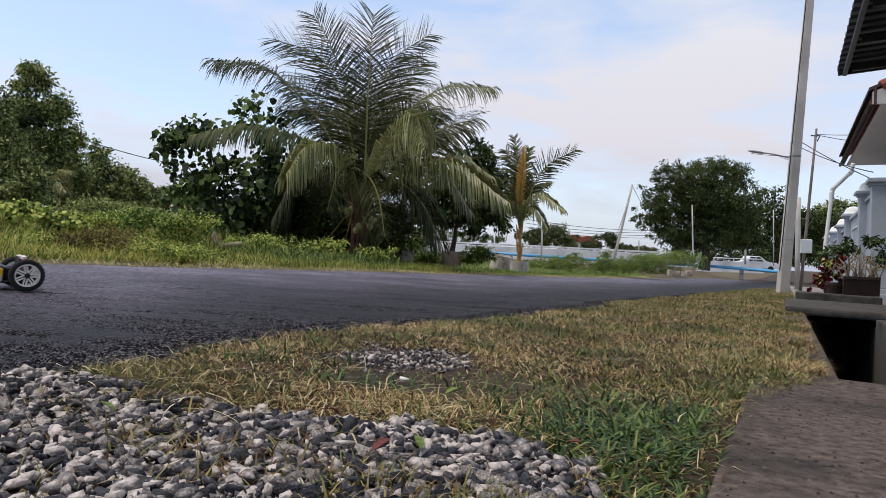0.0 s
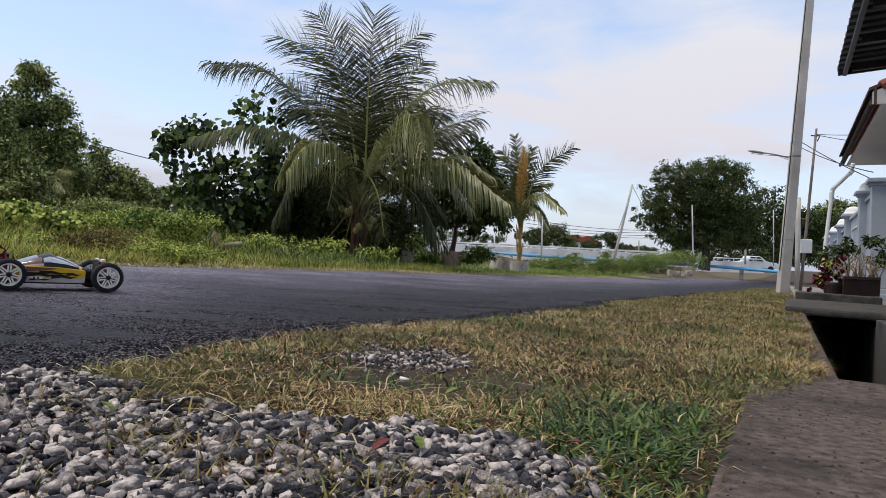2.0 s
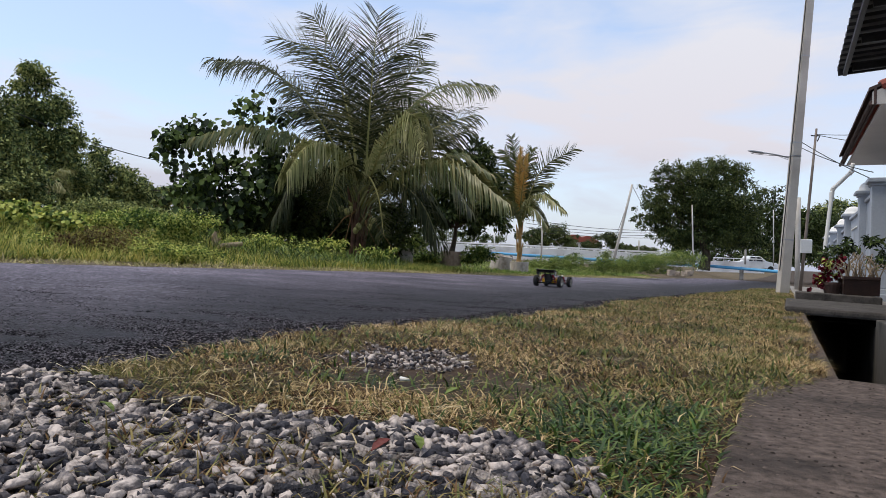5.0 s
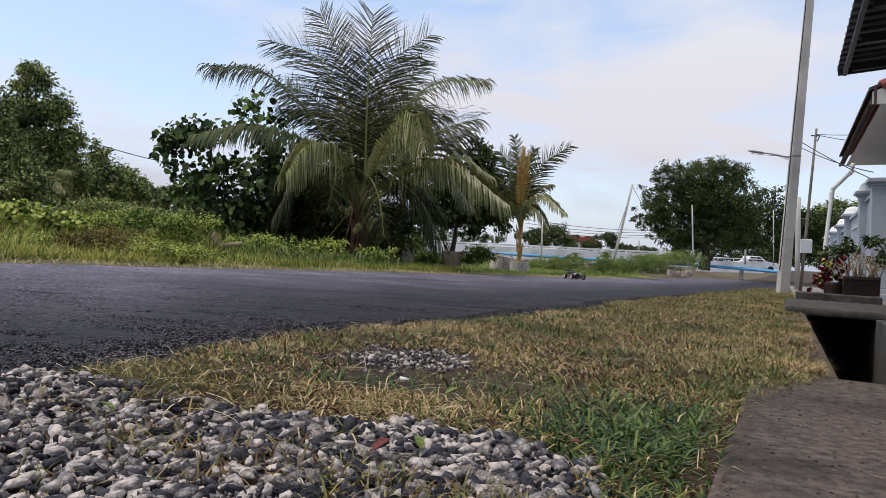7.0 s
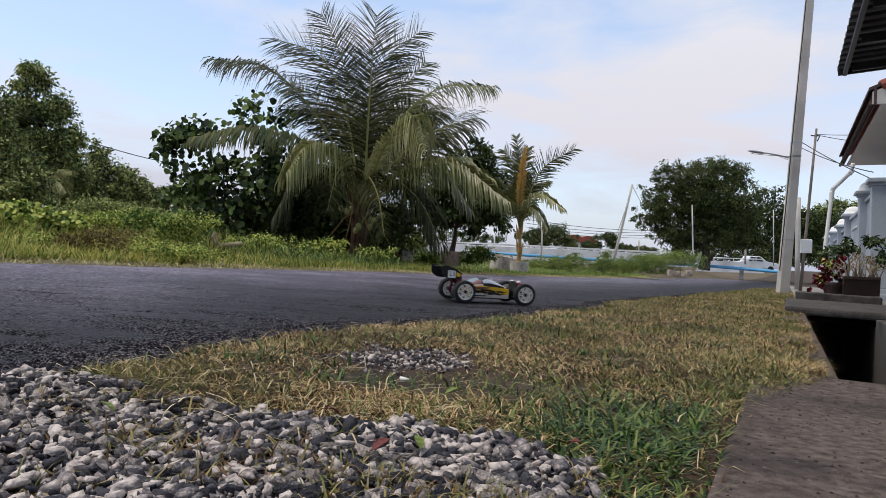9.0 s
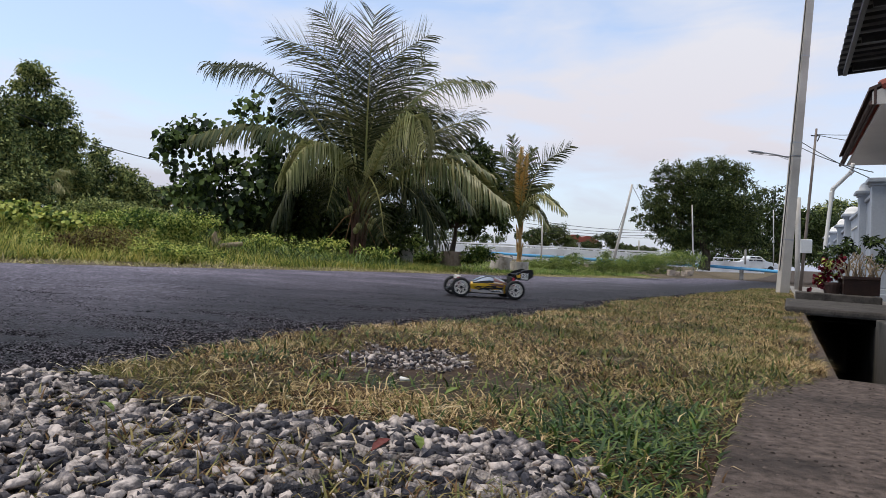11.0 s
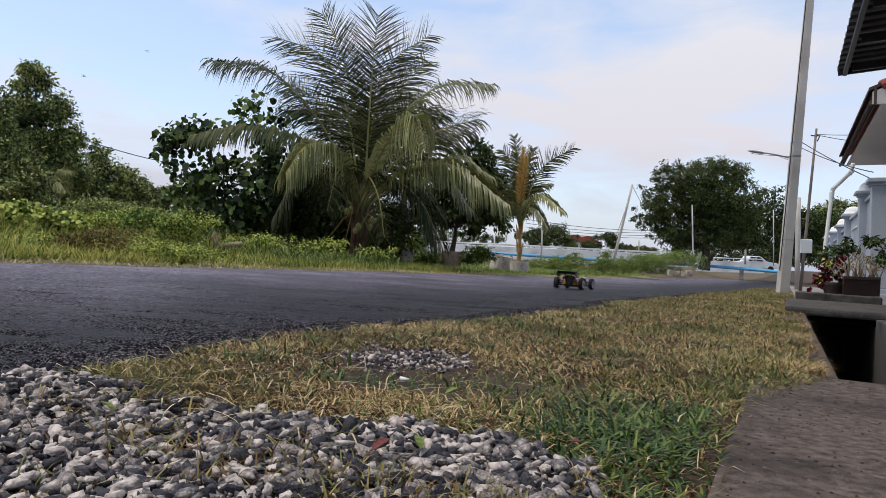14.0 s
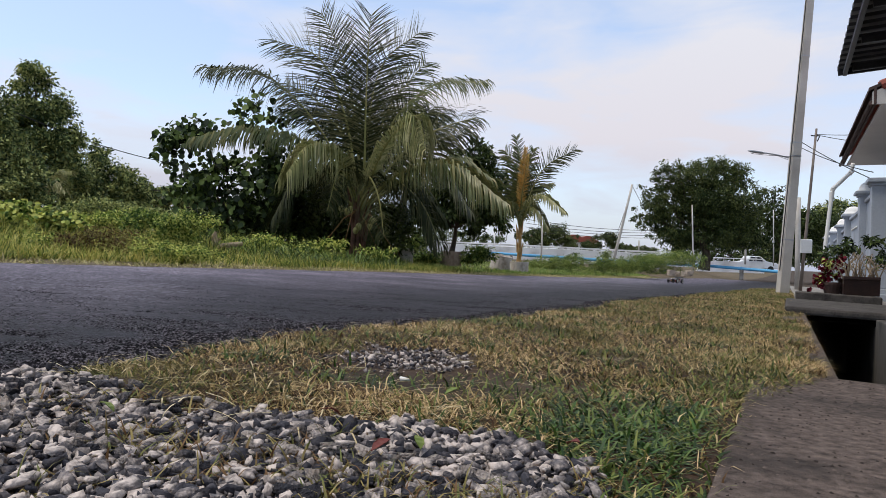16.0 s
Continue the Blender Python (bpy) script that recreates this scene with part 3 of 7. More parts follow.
def big_palm():
    x0, y0, z0 = (-1.81, 15.00, 0.09)
    t = thing("coconut_palm", pose(x0, y0, z0), "young coconut palm with arching fronds and green coconuts on the verge", "palm tree")
    bm = bmesh.new()
    # a bundle of fibrous leaf feet, splayed at the ground
    for k in range(7):
        a = k * 0.898 + 0.4
        w = 0.8 + 0.4 * math.sin(k * 2.3)
        tube(bm, [(0.24 * w * math.cos(a), 0.20 * math.sin(a), -0.1), (0.11 * math.cos(a), 0.11 * math.sin(a), 0.28), (0.09 * math.cos(a), 0.09 * math.sin(a), 0.7), (0.05 * math.cos(a), 0.05 * math.sin(a), 1.2)], [0.035, 0.05, 0.055, 0.035], 8)
    part("trunk", bm, M_TRUNK, t)
    for k in range(9):
        bm = bmesh.new()
        a, h = k * 2.4, 0.7 + 0.11 * k
        tube(bm, [(0.1 * math.cos(a), 0.1 * math.sin(a), h - 0.35), (0.17 * math.cos(a), 0.17 * math.sin(a), h), (0.26 * math.cos(a), 0.26 * math.sin(a), h + 0.5)], [0.07, 0.055, 0.02], 6)
        part("sheath", bm, M_TRUNK, t)
    F, Y, M, D = M_FROND, M_FROND_Y, M_FROND_M, M_FROND_D
    camside, skyward = (0.0, -1.0, 0.15), (0.0, -0.15, 1.0)
    # three points on each rib (across, away, up from the palm's foot), leaflet length, droop, leaf, facing
    upright = [((0.14, -0.35, 3.10), (0.20, -0.65, 4.35), (0.25, -0.75, 5.00), 0.98, 0.10, F, camside),
              ((0.22, 0.30, 3.43), (0.54, 0.50, 4.47), (1.28, 0.50, 5.05), 0.92, 0.15, F, (-0.1, -0.9, 0.35)),
              ((-0.34, 0.10, 3.06), (-0.89, 0.00, 4.28), (-1.88, -0.20, 4.62), 1.00, 0.10, F, (0.1, -0.85, 0.5)),
              ((-0.30, 0.50, 3.45), (-0.72, 0.70, 4.75), (-1.15, 0.80, 5.50), 0.85, 0.10, F, camside)]
    arching = [((-0.82, -0.10, 2.79), (-1.91, -0.30, 3.86), (-3.05, -0.50, 3.96), 1.05, 0.95, F, (0.15, -0.35, 0.9)),
              ((-0.76, -0.30, 2.30), (-2.17, -0.50, 2.66), (-3.27, -0.70, 2.42), 0.82, 1.6, M, skyward),
              ((-0.31, -0.90, 2.07), (-0.82, -1.50, 2.21), (-1.12, -2.00, 1.60), 1.10, 3.6, Y, skyward),
              ((0.58, -0.90, 2.34), (1.17, -1.40, 2.85), (1.41, -1.90, 2.15), 1.12, 3.6, Y, skyward),
              ((0.62, 0.20, 2.89), (1.56, 0.30, 3.85), (2.64, 0.20, 3.90), 1.0, 0.9, M, (-0.15, -0.4, 0.9)),
              ((0.83, -0.30, 2.20), (1.61, -0.50, 2.76), (2.41, -0.60, 3.02), 0.80, 0.45, F, (-0.2, -0.8, 0.6)),
              ((0.86, -0.60, 1.83), (1.91, -1.00, 2.00), (2.96, -1.40, 1.28), 0.95, 1.9, M, skyward)]
    rear = [((0.41, 0.80, 3.31), (0.91, 1.10, 4.18), (1.24, 1.30, 4.65), 0.80, 0.2, M, camside),
              ((-0.51, 0.80, 2.89), (-1.25, 1.20, 3.70), (-1.95, 1.50, 4.10), 0.90, 0.35, F, (0.2, -0.8, 0.5)),
              # inner leaves, their colour darkened as the shade inside the crown
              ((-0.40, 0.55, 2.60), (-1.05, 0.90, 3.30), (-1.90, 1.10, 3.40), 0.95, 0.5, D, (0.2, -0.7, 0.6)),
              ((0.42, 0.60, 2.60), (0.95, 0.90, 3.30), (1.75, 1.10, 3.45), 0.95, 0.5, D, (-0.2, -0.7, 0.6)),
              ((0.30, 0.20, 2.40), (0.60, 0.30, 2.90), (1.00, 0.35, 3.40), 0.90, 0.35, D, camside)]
    leaves = upright + arching + rear
    # old leaves hang round the foot, darkened in colour for the shade there
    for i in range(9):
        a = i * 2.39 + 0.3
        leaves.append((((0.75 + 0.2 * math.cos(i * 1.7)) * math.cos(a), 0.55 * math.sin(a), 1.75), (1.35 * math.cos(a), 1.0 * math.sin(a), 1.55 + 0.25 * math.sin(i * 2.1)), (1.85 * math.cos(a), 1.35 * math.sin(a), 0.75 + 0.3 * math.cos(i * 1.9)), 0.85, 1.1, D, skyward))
    for i, (a, b, c, ll, dr, mt, fc) in enumerate(leaves):
        ob = frond(t, [(0.04 + 0.07 * math.cos(i * 2.4), 0.07 * math.sin(i * 2.4), 1.05 + 0.02 * (i % 6)), a, b, c], ll, mt, pairs=92 if dr < 1.5 else 150, droop=dr, width=0.0088 if dr < 1.5 else 0.0125, bare=0.30 if i < 6 else 0.24, face=fc)
        SWAY.append((ob, 1.3 if i < 5 or i in (8, 9) else 0.6, i * 1.7, 0.55 + 0.13 * (i % 4)))
    for i in range(9):
        a = i * 2.39
        bm = bmesh.new()
        lathe(bm, [(0.004, -0.075), (0.034, -0.066), (0.058, -0.026), (0.063, 0.014), (0.048, 0.052), (0.015, 0.075)], 10)
        part("coconut", bm, M_COCO, t, m=pose(0.08 + 0.36 * math.cos(a) * (0.7 + 0.08 * i), -0.55 + 0.2 * math.sin(a), 0.86 + 0.3 * math.sin(i * 1.9) * 0.75, 20 * math.sin(i), 15 * math.cos(i), 0), smooth=True)
    for i in range(4):
        bm = bmesh.new()
        a = i * 1.7 + 0.2
        tube(bm, [(0, 0, 1.1), (0.3 * math.cos(a), -0.25, 0.95 + 0.1 * math.sin(a)), (0.75 * math.cos(a), -0.3, 0.35)], [0.02, 0.015, 0.006], 5)
        part("dry_stalk", bm, M_SHEATH, t)


def second_palm(x0, y0, z0, fr, trunk_h, label, orange=True, trunk_r=0.1):
    t = thing("palm_sapling", pose(x0, y0, z0), label, "palm tree")
    bm = bmesh.new()
    tube(bm, [(0, 0, -0.1), (0.02, 0, trunk_h * 0.4), (0, 0, trunk_h)], [trunk_r * 1.35, trunk_r * 0.85, trunk_r * 0.75], 10)
    part("trunk", bm, M_STEM if orange else M_TRUNK, t)
    for k in range(6):
        bm = bmesh.new()
        a, h = k * 2.4, trunk_h * (0.25 + 0.12 * k)
        tube(bm, [(trunk_r * math.cos(a), trunk_r * math.sin(a), h - 0.15), (1.25 * trunk_r * math.cos(a), 1.25 * trunk_r * math.sin(a), h + 0.1), (1.9 * trunk_r * math.cos(a), 1.9 * trunk_r * math.sin(a), h + 0.3)], [0.034, 0.03, 0.010], 6)
        part("sheath", bm, M_STEM if orange else M_SHEATH, t)
    for i, (pts, ll, dr, leaf, fc) in enumerate(fr):
        ob = frond(t, [(0.02 * math.cos(i), 0.02 * math.sin(i), trunk_h * 0.95)] + list(pts), ll, (M_FROND_M, M_FROND_Y, M_FROND, M_FROND_O)[leaf], pairs=64, droop=dr, rachis=0.018, bare=0.14, width=0.015, forward=0.75, face=fc)
        SWAY.append((ob, 1.8, i * 2.1 + 0.6, 0.6 + 0.11 * (i % 3)))
    return t


M_FROND_M = mat("palm_leaflets_mid", [(0.0684, 0.09, 0.03), (0.1254, 0.15, 0.05), (0.2166, 0.2, 0.075)], None, 0.5, 0.42, 0, 5, per="island", spread=0.3, sub=0.22, spec=0.5)
M_STEM = mat("orange_leaf_base", (0.24, 0.14, 0.05), (0.48, 0.31, 0.12), 6, 0.7, 0.4, 40, bump_d=0.01)
# darker leaflet colour stands for shade within and under the crown
M_FROND_D = mat("old_and_shaded_leaflets", [(0.0137, 0.022, 0.008), (0.0342, 0.045, 0.016), (0.0798, 0.08, 0.03)], None, 0.5, 0.55, 0, 5, per="island", spread=0.3, sub=0.1, spec=0.2)
M_FROND_O = mat("palm_leaflets_orange", [(0.60, 0.34, 0.09), (0.74, 0.47, 0.15), (0.66, 0.50, 0.20)], None, 0.5, 0.5, 0, 5, per="island", spread=0.3, sub=0.25)
big_palm()
FRONT, UPW = (0.0, -1.0, 0.2), (0.0, -0.2, 1.0)
SPEARS = [
    (((0.19, -0.1, 1.92), (0.63, -0.2, 2.91), (1.52, -0.3, 3.51)), 0.58, 0.15, 2, (-0.3, -0.9, 0.3)),
    (((-0.03, -0.1, 2.12), (-0.04, -0.15, 2.75), (0.02, -0.2, 3.48)), 0.19, 0.1, 3, FRONT),
    (((0.0, -0.12, 2.05), (0.06, -0.2, 2.6), (0.10, -0.25, 3.25)), 0.17, 0.1, 3, FRONT),
    (((-0.12, 0.1, 2.14), (-0.28, 0.2, 3.0), (-0.57, 0.3, 3.43)), 0.62, 0.3, 0, FRONT),
    (((-0.02, 0.1, 2.5), (-0.14, 0.2, 3.29), (-0.26, 0.2, 3.87)), 0.42, 0.15, 0, FRONT)]
ARCHES = [
    (((0.22, -0.4, 1.83), (0.59, -0.7, 1.99), (1.18, -1.0, 1.53)), 0.52, 1.5, 1, UPW),
    (((-0.28, -0.3, 1.75), (-0.51, -0.5, 1.59), (-0.57, -0.7, 0.82)), 0.5, 1.3, 0, UPW),
    (((0.15, -0.5, 1.61), (0.39, -0.8, 1.53), (0.71, -1.0, 1.05)), 0.5, 1.4, 0, UPW),
    (((0.06, 0.2, 2.37), (0.21, 0.3, 3.03), (0.34, 0.4, 3.55)), 0.45, 0.2, 0, FRONT),
    (((-0.28, 0.2, 2.14), (-0.57, 0.4, 2.65), (-0.90, 0.5, 2.95)), 0.62, 0.5, 2, (0.2, -0.8, 0.5)),
    (((-0.20, 0.4, 1.95), (-0.48, 0.6, 2.30), (-0.85, 0.7, 2.30)), 0.60, 0.9, 2, UPW),
    (((0.20, 0.3, 1.90), (0.50, 0.5, 2.35), (0.95, 0.6, 2.50)), 0.55, 0.7, 0, UPW)]
second_palm(2.36, 22.0, 0.23, SPEARS + ARCHES,
    1.14, "small palm with an orange middle frond in a concrete ring", trunk_r=0.062)
second_palm(-1.01, 16.8, 0.32, [
    (((0.9, -0.3, 1.9), (1.6, -0.4, 1.1)), 0.9, 0.9, 2, UPW), (((-0.7, -0.4, 1.9), (-1.2, -0.6, 1.0)), 0.9, 0.9, 2, UPW),
    (((0.6, 0.2, 2.6), (1.5, 0.2, 3.0)), 0.9, 0.6, 2, FRONT), (((0.2, 0.3, 2.7), (0.5, 0.4, 3.5)), 0.9, 0.5, 2, FRONT), (((1.1, 0.1, 2.3), (2.1, 0.0, 1.9)), 0.9, 0.8, 0, UPW)],
    1.25, "dark slim palm behind a concrete block", orange=False, trunk_r=0.07)
second_palm(-16.79, 30.0, 2.16, [
    (((-0.5, -0.2, 0.8), (-1.1, -0.4, 0.2)), 0.7, 0.9, 1, UPW), (((0.4, -0.3, 0.9), (1.0, -0.5, 0.3)), 0.7, 0.9, 1, UPW),
    (((0.1, -0.4, 1.0), (0.3, -0.8, 0.4)), 0.7, 0.9, 1, UPW), (((-0.3, 0.1, 1.1), (-0.8, 0.1, 1.3)), 0.7, 0.7, 0, UPW), (((0.3, 0.1, 1.1), (0.8, 0.1, 1.2)), 0.7, 0.7, 1, UPW)],
    0.3, "ragged yellowing palm at the edge of the wood", orange=False, trunk_r=0.07)
# trees and bushes, nearest first
tree("sea_hibiscus", (-4.52, 15.20, 0.22), [(-4.67, 15.20, 0.88, 0.75, 0.58), (-4.15, 15.20, 1.58, 0.66, 0.61), (-5.18, 15.20, 1.42, 0.54, 0.67), (-5.69, 15.20, 2.67, 0.54, 0.44), (-5.92, 15.20, 2.32, 0.41, 0.34), (-5.20, 15.20, 2.75, 0.44, 0.41), (-4.78, 15.20, 2.16, 0.44, 0.32), (-3.98, 15.20, 3.22, 0.44, 0.44), (-5.69, 15.20, 1.52, 0.36, 0.24), (-3.77, 15.20, 2.62, 0.36, 0.36), (-5.56, 15.20, 1.70, 0.27, 0.17), (-4.41, 15.20, 0.53, 0.85, 0.41), (-3.50, 15.20, 2.02, 0.49, 0.61)], 2700, 0.125, M_BIGLEAF, "leggy shrub with large round dark green leaves", "shrub", r0=0.05, per=7, clump=0.62, rnd=True, hang=0.9)
tree("dark_bush", (-2.92, 16.40, 0.16), [(-3.20, 16.40, 0.81, 1.31, 0.81), (-2.44, 16.40, 1.29, 1.11, 1.05), (-3.11, 16.40, 1.73, 0.98, 0.78), (-4.24, 16.40, 0.57, 1.24, 0.59), (-1.37, 16.40, 0.80, 1.18, 0.81), (-2.15, 16.40, 0.52, 1.31, 0.47), (-3.74, 16.40, 1.25, 1.05, 0.78)], 30000, 0.12, M_LEAF, "dense dark green bush behind the palm", "bush", r0=0.06, clump=0.3)
tree("mango_tree", (0.23, 20.50, 0.43), [(0.15, 20.50, 1.62, 1.10, 0.60), (1.04, 20.50, 1.61, 0.74, 0.74), (-0.43, 20.50, 1.65, 0.65, 0.57), (0.80, 20.50, 2.84, 0.69, 0.78), (0.90, 20.50, 3.46, 0.49, 0.39), (0.20, 20.50, 2.32, 0.82, 0.65), (-0.83, 20.50, 1.45, 0.60, 0.50), (1.37, 20.50, 2.53, 0.56, 0.82), (1.34, 20.50, 1.70, 0.60, 0.60), (0.64, 20.50, 1.55, 0.70, 0.50)], 13000, 0.15, M_LEAF, "small dark leafy fruit tree in a concrete ring", "tree", r0=0.07, clump=0.3)
tree("forest_tree", (-18.98, 34.00, 1.34), [(-20.00, 34.00, 8.16, 0.92, 0.98), (-20.43, 34.00, 6.78, 0.98, 0.98), (-19.13, 34.00, 6.82, 1.19, 1.19), (-18.60, 34.00, 5.21, 1.35, 1.25), (-19.79, 34.00, 4.62, 1.63, 1.35), (-18.12, 34.00, 3.59, 1.49, 1.22), (-19.72, 34.00, 2.86, 1.90, 1.22), (-21.05, 34.00, 5.40, 0.81, 1.35)], 34000, 0.19, M_FOREST, "tall leafy roadside tree", "tree", r0=0.22, clump=0.27, group="trees behind the tall grass")
tree("forest_tree", (-16.38, 26.00, 1.01), [(-16.65, 26.00, 5.00, 0.73, 1.04), (-17.00, 26.00, 3.53, 1.24, 1.24), (-16.14, 26.00, 2.72, 1.24, 1.24), (-15.48, 26.00, 1.92, 1.24, 0.83), (-17.69, 26.00, 4.96, 1.04, 1.66)], 20000, 0.16, M_FOREST, "bright green leafy tree at the edge of the wood", "tree", r0=0.18, clump=0.28, group="trees behind the tall grass")
tree("forest_tree", (-18.82, 40.00, 1.65), [(-19.61, 40.00, 5.37, 0.83, 0.70), (-19.08, 40.00, 4.10, 1.59, 1.15), (-19.84, 40.00, 3.12, 1.91, 1.27), (-17.62, 40.00, 3.52, 1.27, 1.02), (-20.95, 40.00, 2.92, 1.59, 1.27), (-18.39, 40.00, 2.69, 1.91, 0.89)], 22000, 0.2, M_FOREST, "broad leafy tree at the edge of the wood", "tree", r0=0.16, clump=0.28, group="trees behind the tall grass")
tree("forest_tree", (-18.17, 46.00, 2.06), [(-19.06, 46.00, 4.05, 0.81, 0.66), (-17.86, 46.00, 3.47, 1.47, 0.66), (-16.20, 46.00, 3.23, 1.47, 0.59), (-19.67, 46.00, 2.93, 1.83, 0.73), (-14.36, 46.00, 3.11, 1.47, 0.59)], 11000, 0.22, M_FOREST, "low leafy tree at the edge of the wood", "tree", r0=0.1, clump=0.3, group="trees behind the tall grass")
tree("rain_tree", (18.44, 50.00, 0.20), [(16.42, 50.00, 6.36, 1.67, 1.43), (18.71, 50.00, 7.00, 2.31, 1.20), (20.74, 50.00, 6.11, 1.35, 1.59), (15.07, 50.00, 4.83, 1.35, 1.35), (14.51, 50.00, 3.34, 1.12, 0.80), (16.69, 50.00, 3.89, 2.39, 1.91), (19.27, 50.00, 4.38, 2.79, 2.39), (21.36, 50.00, 3.86, 1.35, 1.75), (17.15, 50.00, 2.11, 1.91, 0.96), (20.13, 50.00, 2.22, 1.99, 0.96), (22.04, 50.00, 2.48, 0.96, 1.20), (18.04, 50.00, 5.34, 2.79, 1.99), (20.09, 50.00, 3.61, 2.39, 1.99), (16.12, 50.00, 3.07, 1.99, 1.43), (18.71, 50.00, 3.16, 2.39, 1.59)], 76000, 0.175, M_RAIN, "big dark spreading tree beside the road", "tree", r0=0.35, clump=0.2)
tree("background_tree", (34.52, 72.00, 0.70), [(33.22, 72.00, 5.82, 2.52, 2.87), (35.26, 72.00, 4.74, 2.87, 2.87), (33.88, 72.00, 2.97, 3.79, 2.52), (37.56, 72.00, 4.82, 3.21, 3.10)], 12000, 0.36, M_LEAF, "dark tree beyond the junction", "tree", r0=0.25, clump=0.28, group="trees beyond the junction")
tree("background_tree", (43.45, 80.00, 0.92), [(43.27, 80.00, 7.17, 2.80, 1.91), (42.36, 80.00, 5.67, 3.31, 2.04), (44.88, 80.00, 6.72, 2.55, 2.04), (41.78, 80.00, 3.42, 5.10, 2.80), (46.23, 80.00, 4.21, 3.44, 3.44)], 11000, 0.36, M_FOREST, "leafy tree beyond the junction", "tree", r0=0.25, clump=0.28, group="trees beyond the junction")
tree("background_tree", (38.33, 88.00, 0.80), [(35.12, 88.00, 2.52, 4.21, 1.68), (38.96, 88.00, 3.07, 4.21, 2.24), (43.17, 88.00, 3.22, 4.21, 2.52), (31.63, 88.00, 1.97, 3.23, 1.26), (46.68, 88.00, 3.06, 3.51, 2.24), (40.41, 88.00, 1.72, 6.31, 1.12)], 11000, 0.36, M_LEAF, "dark undergrowth and trees behind the junction", "tree", r0=0.2, clump=0.3, group="trees beyond the junction")
for a in ([(-5.91, 115.00, 2.96, 5.50, 1.28), (1.40, 115.00, 3.68, 4.58, 1.47), (6.91, 115.00, 3.41, 3.67, 1.28), (-2.29, 115.00, 4.28, 2.75, 1.28)], [(16.66, 110.00, 4.50, 2.10, 1.40), (14.06, 110.00, 3.53, 2.28, 1.23), (19.32, 110.00, 3.46, 1.93, 0.88)], [(27.49, 120.00, 3.78, 2.29, 1.15), (31.15, 120.00, 3.14, 2.29, 0.76), (34.02, 120.00, 3.05, 1.91, 0.67), (24.44, 120.00, 3.48, 1.72, 0.86)], [(-14.45, 110.00, 3.42, 5.26, 1.40), (-19.72, 110.00, 3.67, 5.26, 1.75)], [(-41.81, 115.00, 6.30, 3.67, 1.10), (-48.24, 115.00, 6.35, 3.67, 1.28), (-31.72, 115.00, 6.19, 6.41, 2.20)]):
    x, y, z = a[0][:3]
    tree("distant_tree", (x, y, z - a[0][4] - 0.6), [(b[0], b[1], b[2], b[3] * 1.25, b[4] * 1.25) for b in a], 8000, 0.36, M_RAIN, "distant hazy tree line beyond the bridge", "tree", r0=0.0, clump=0.3, group="distant trees")


# ------------------------------------------------------------ grass, weeds and gravel
def patches(u, v, f, s=0.0):
    """A smooth field between 0 and 1 that gathers grass in tufts."""
    return 0.5 + 0.25 * np.sin(u * f + 1.3 * np.sin(v * f * 0.7 + s)) + 0.25 * np.sin(v * f * 1.3 + 1.7 * np.sin(u * f * 0.6 + 2 * s))


def blades(name, u, v, length, width, lean, material, label, category, sink=0.004, short=False):
    n = len(u)
    x, y = u * US - v * UC, u * UC + v * US
    P = np.stack([x, y, gz(x, y) - sink], -1)
    M = rots(rng.uniform(0, 2 * math.pi, n), np.zeros(n), -rng.normal(lean, 0.2 if short else 0.35, n))
    S = np.zeros((n, 3, 3))
    S[:, 0, 0], S[:, 1, 1], S[:, 2, 2] = width, length, length
    me = swarm(name, SHORT_V if short else BLADE_V, SHORT_F if short else BLADE_F, M @ S, P, material)
    return tagged(part(name, me), label, category, kind="stuff")


def gravel_field(u, v):
    """1 on the gravel of the driveway and its small patch."""
    a = u < 0.77 + 0.10 * np.exp(-((v - 0.38) / 0.22) ** 2) - 0.07 * np.exp(-((v - 0.80) / 0.10) ** 2) + 0.012 * np.sin(v * 41 + 1) + 0.008 * np.sin(v * 97)
    b = ((u - 1.47 + 0.25 * (v - 0.8)) / 0.18) ** 2 + ((v - 0.80) / 0.17) ** 2 < 1.0 + 0.5 * np.sin(u * 23) * np.sin(v * 31)
    return (a & (v > 0.17 + 0.02 * np.sin(u * 50)) & (v < 3.0)) | b


def strew(n, u0, u1, v0, v1, power=1.0):
    """More of them close by: u is drawn with a falling density."""
    t = rng.uniform(0, 1, n) ** power
    return u0 + (u1 - u0) * t, rng.uniform(v0, v1, n)


def off_strip(u, v):
    """Clear of the concrete strip, whose far end the grass overgrows."""
    return v > 0.068 - 0.17 * np.clip((u - 1.45) / 0.6, 0, 1) + 0.012 * np.sin(u * 43)


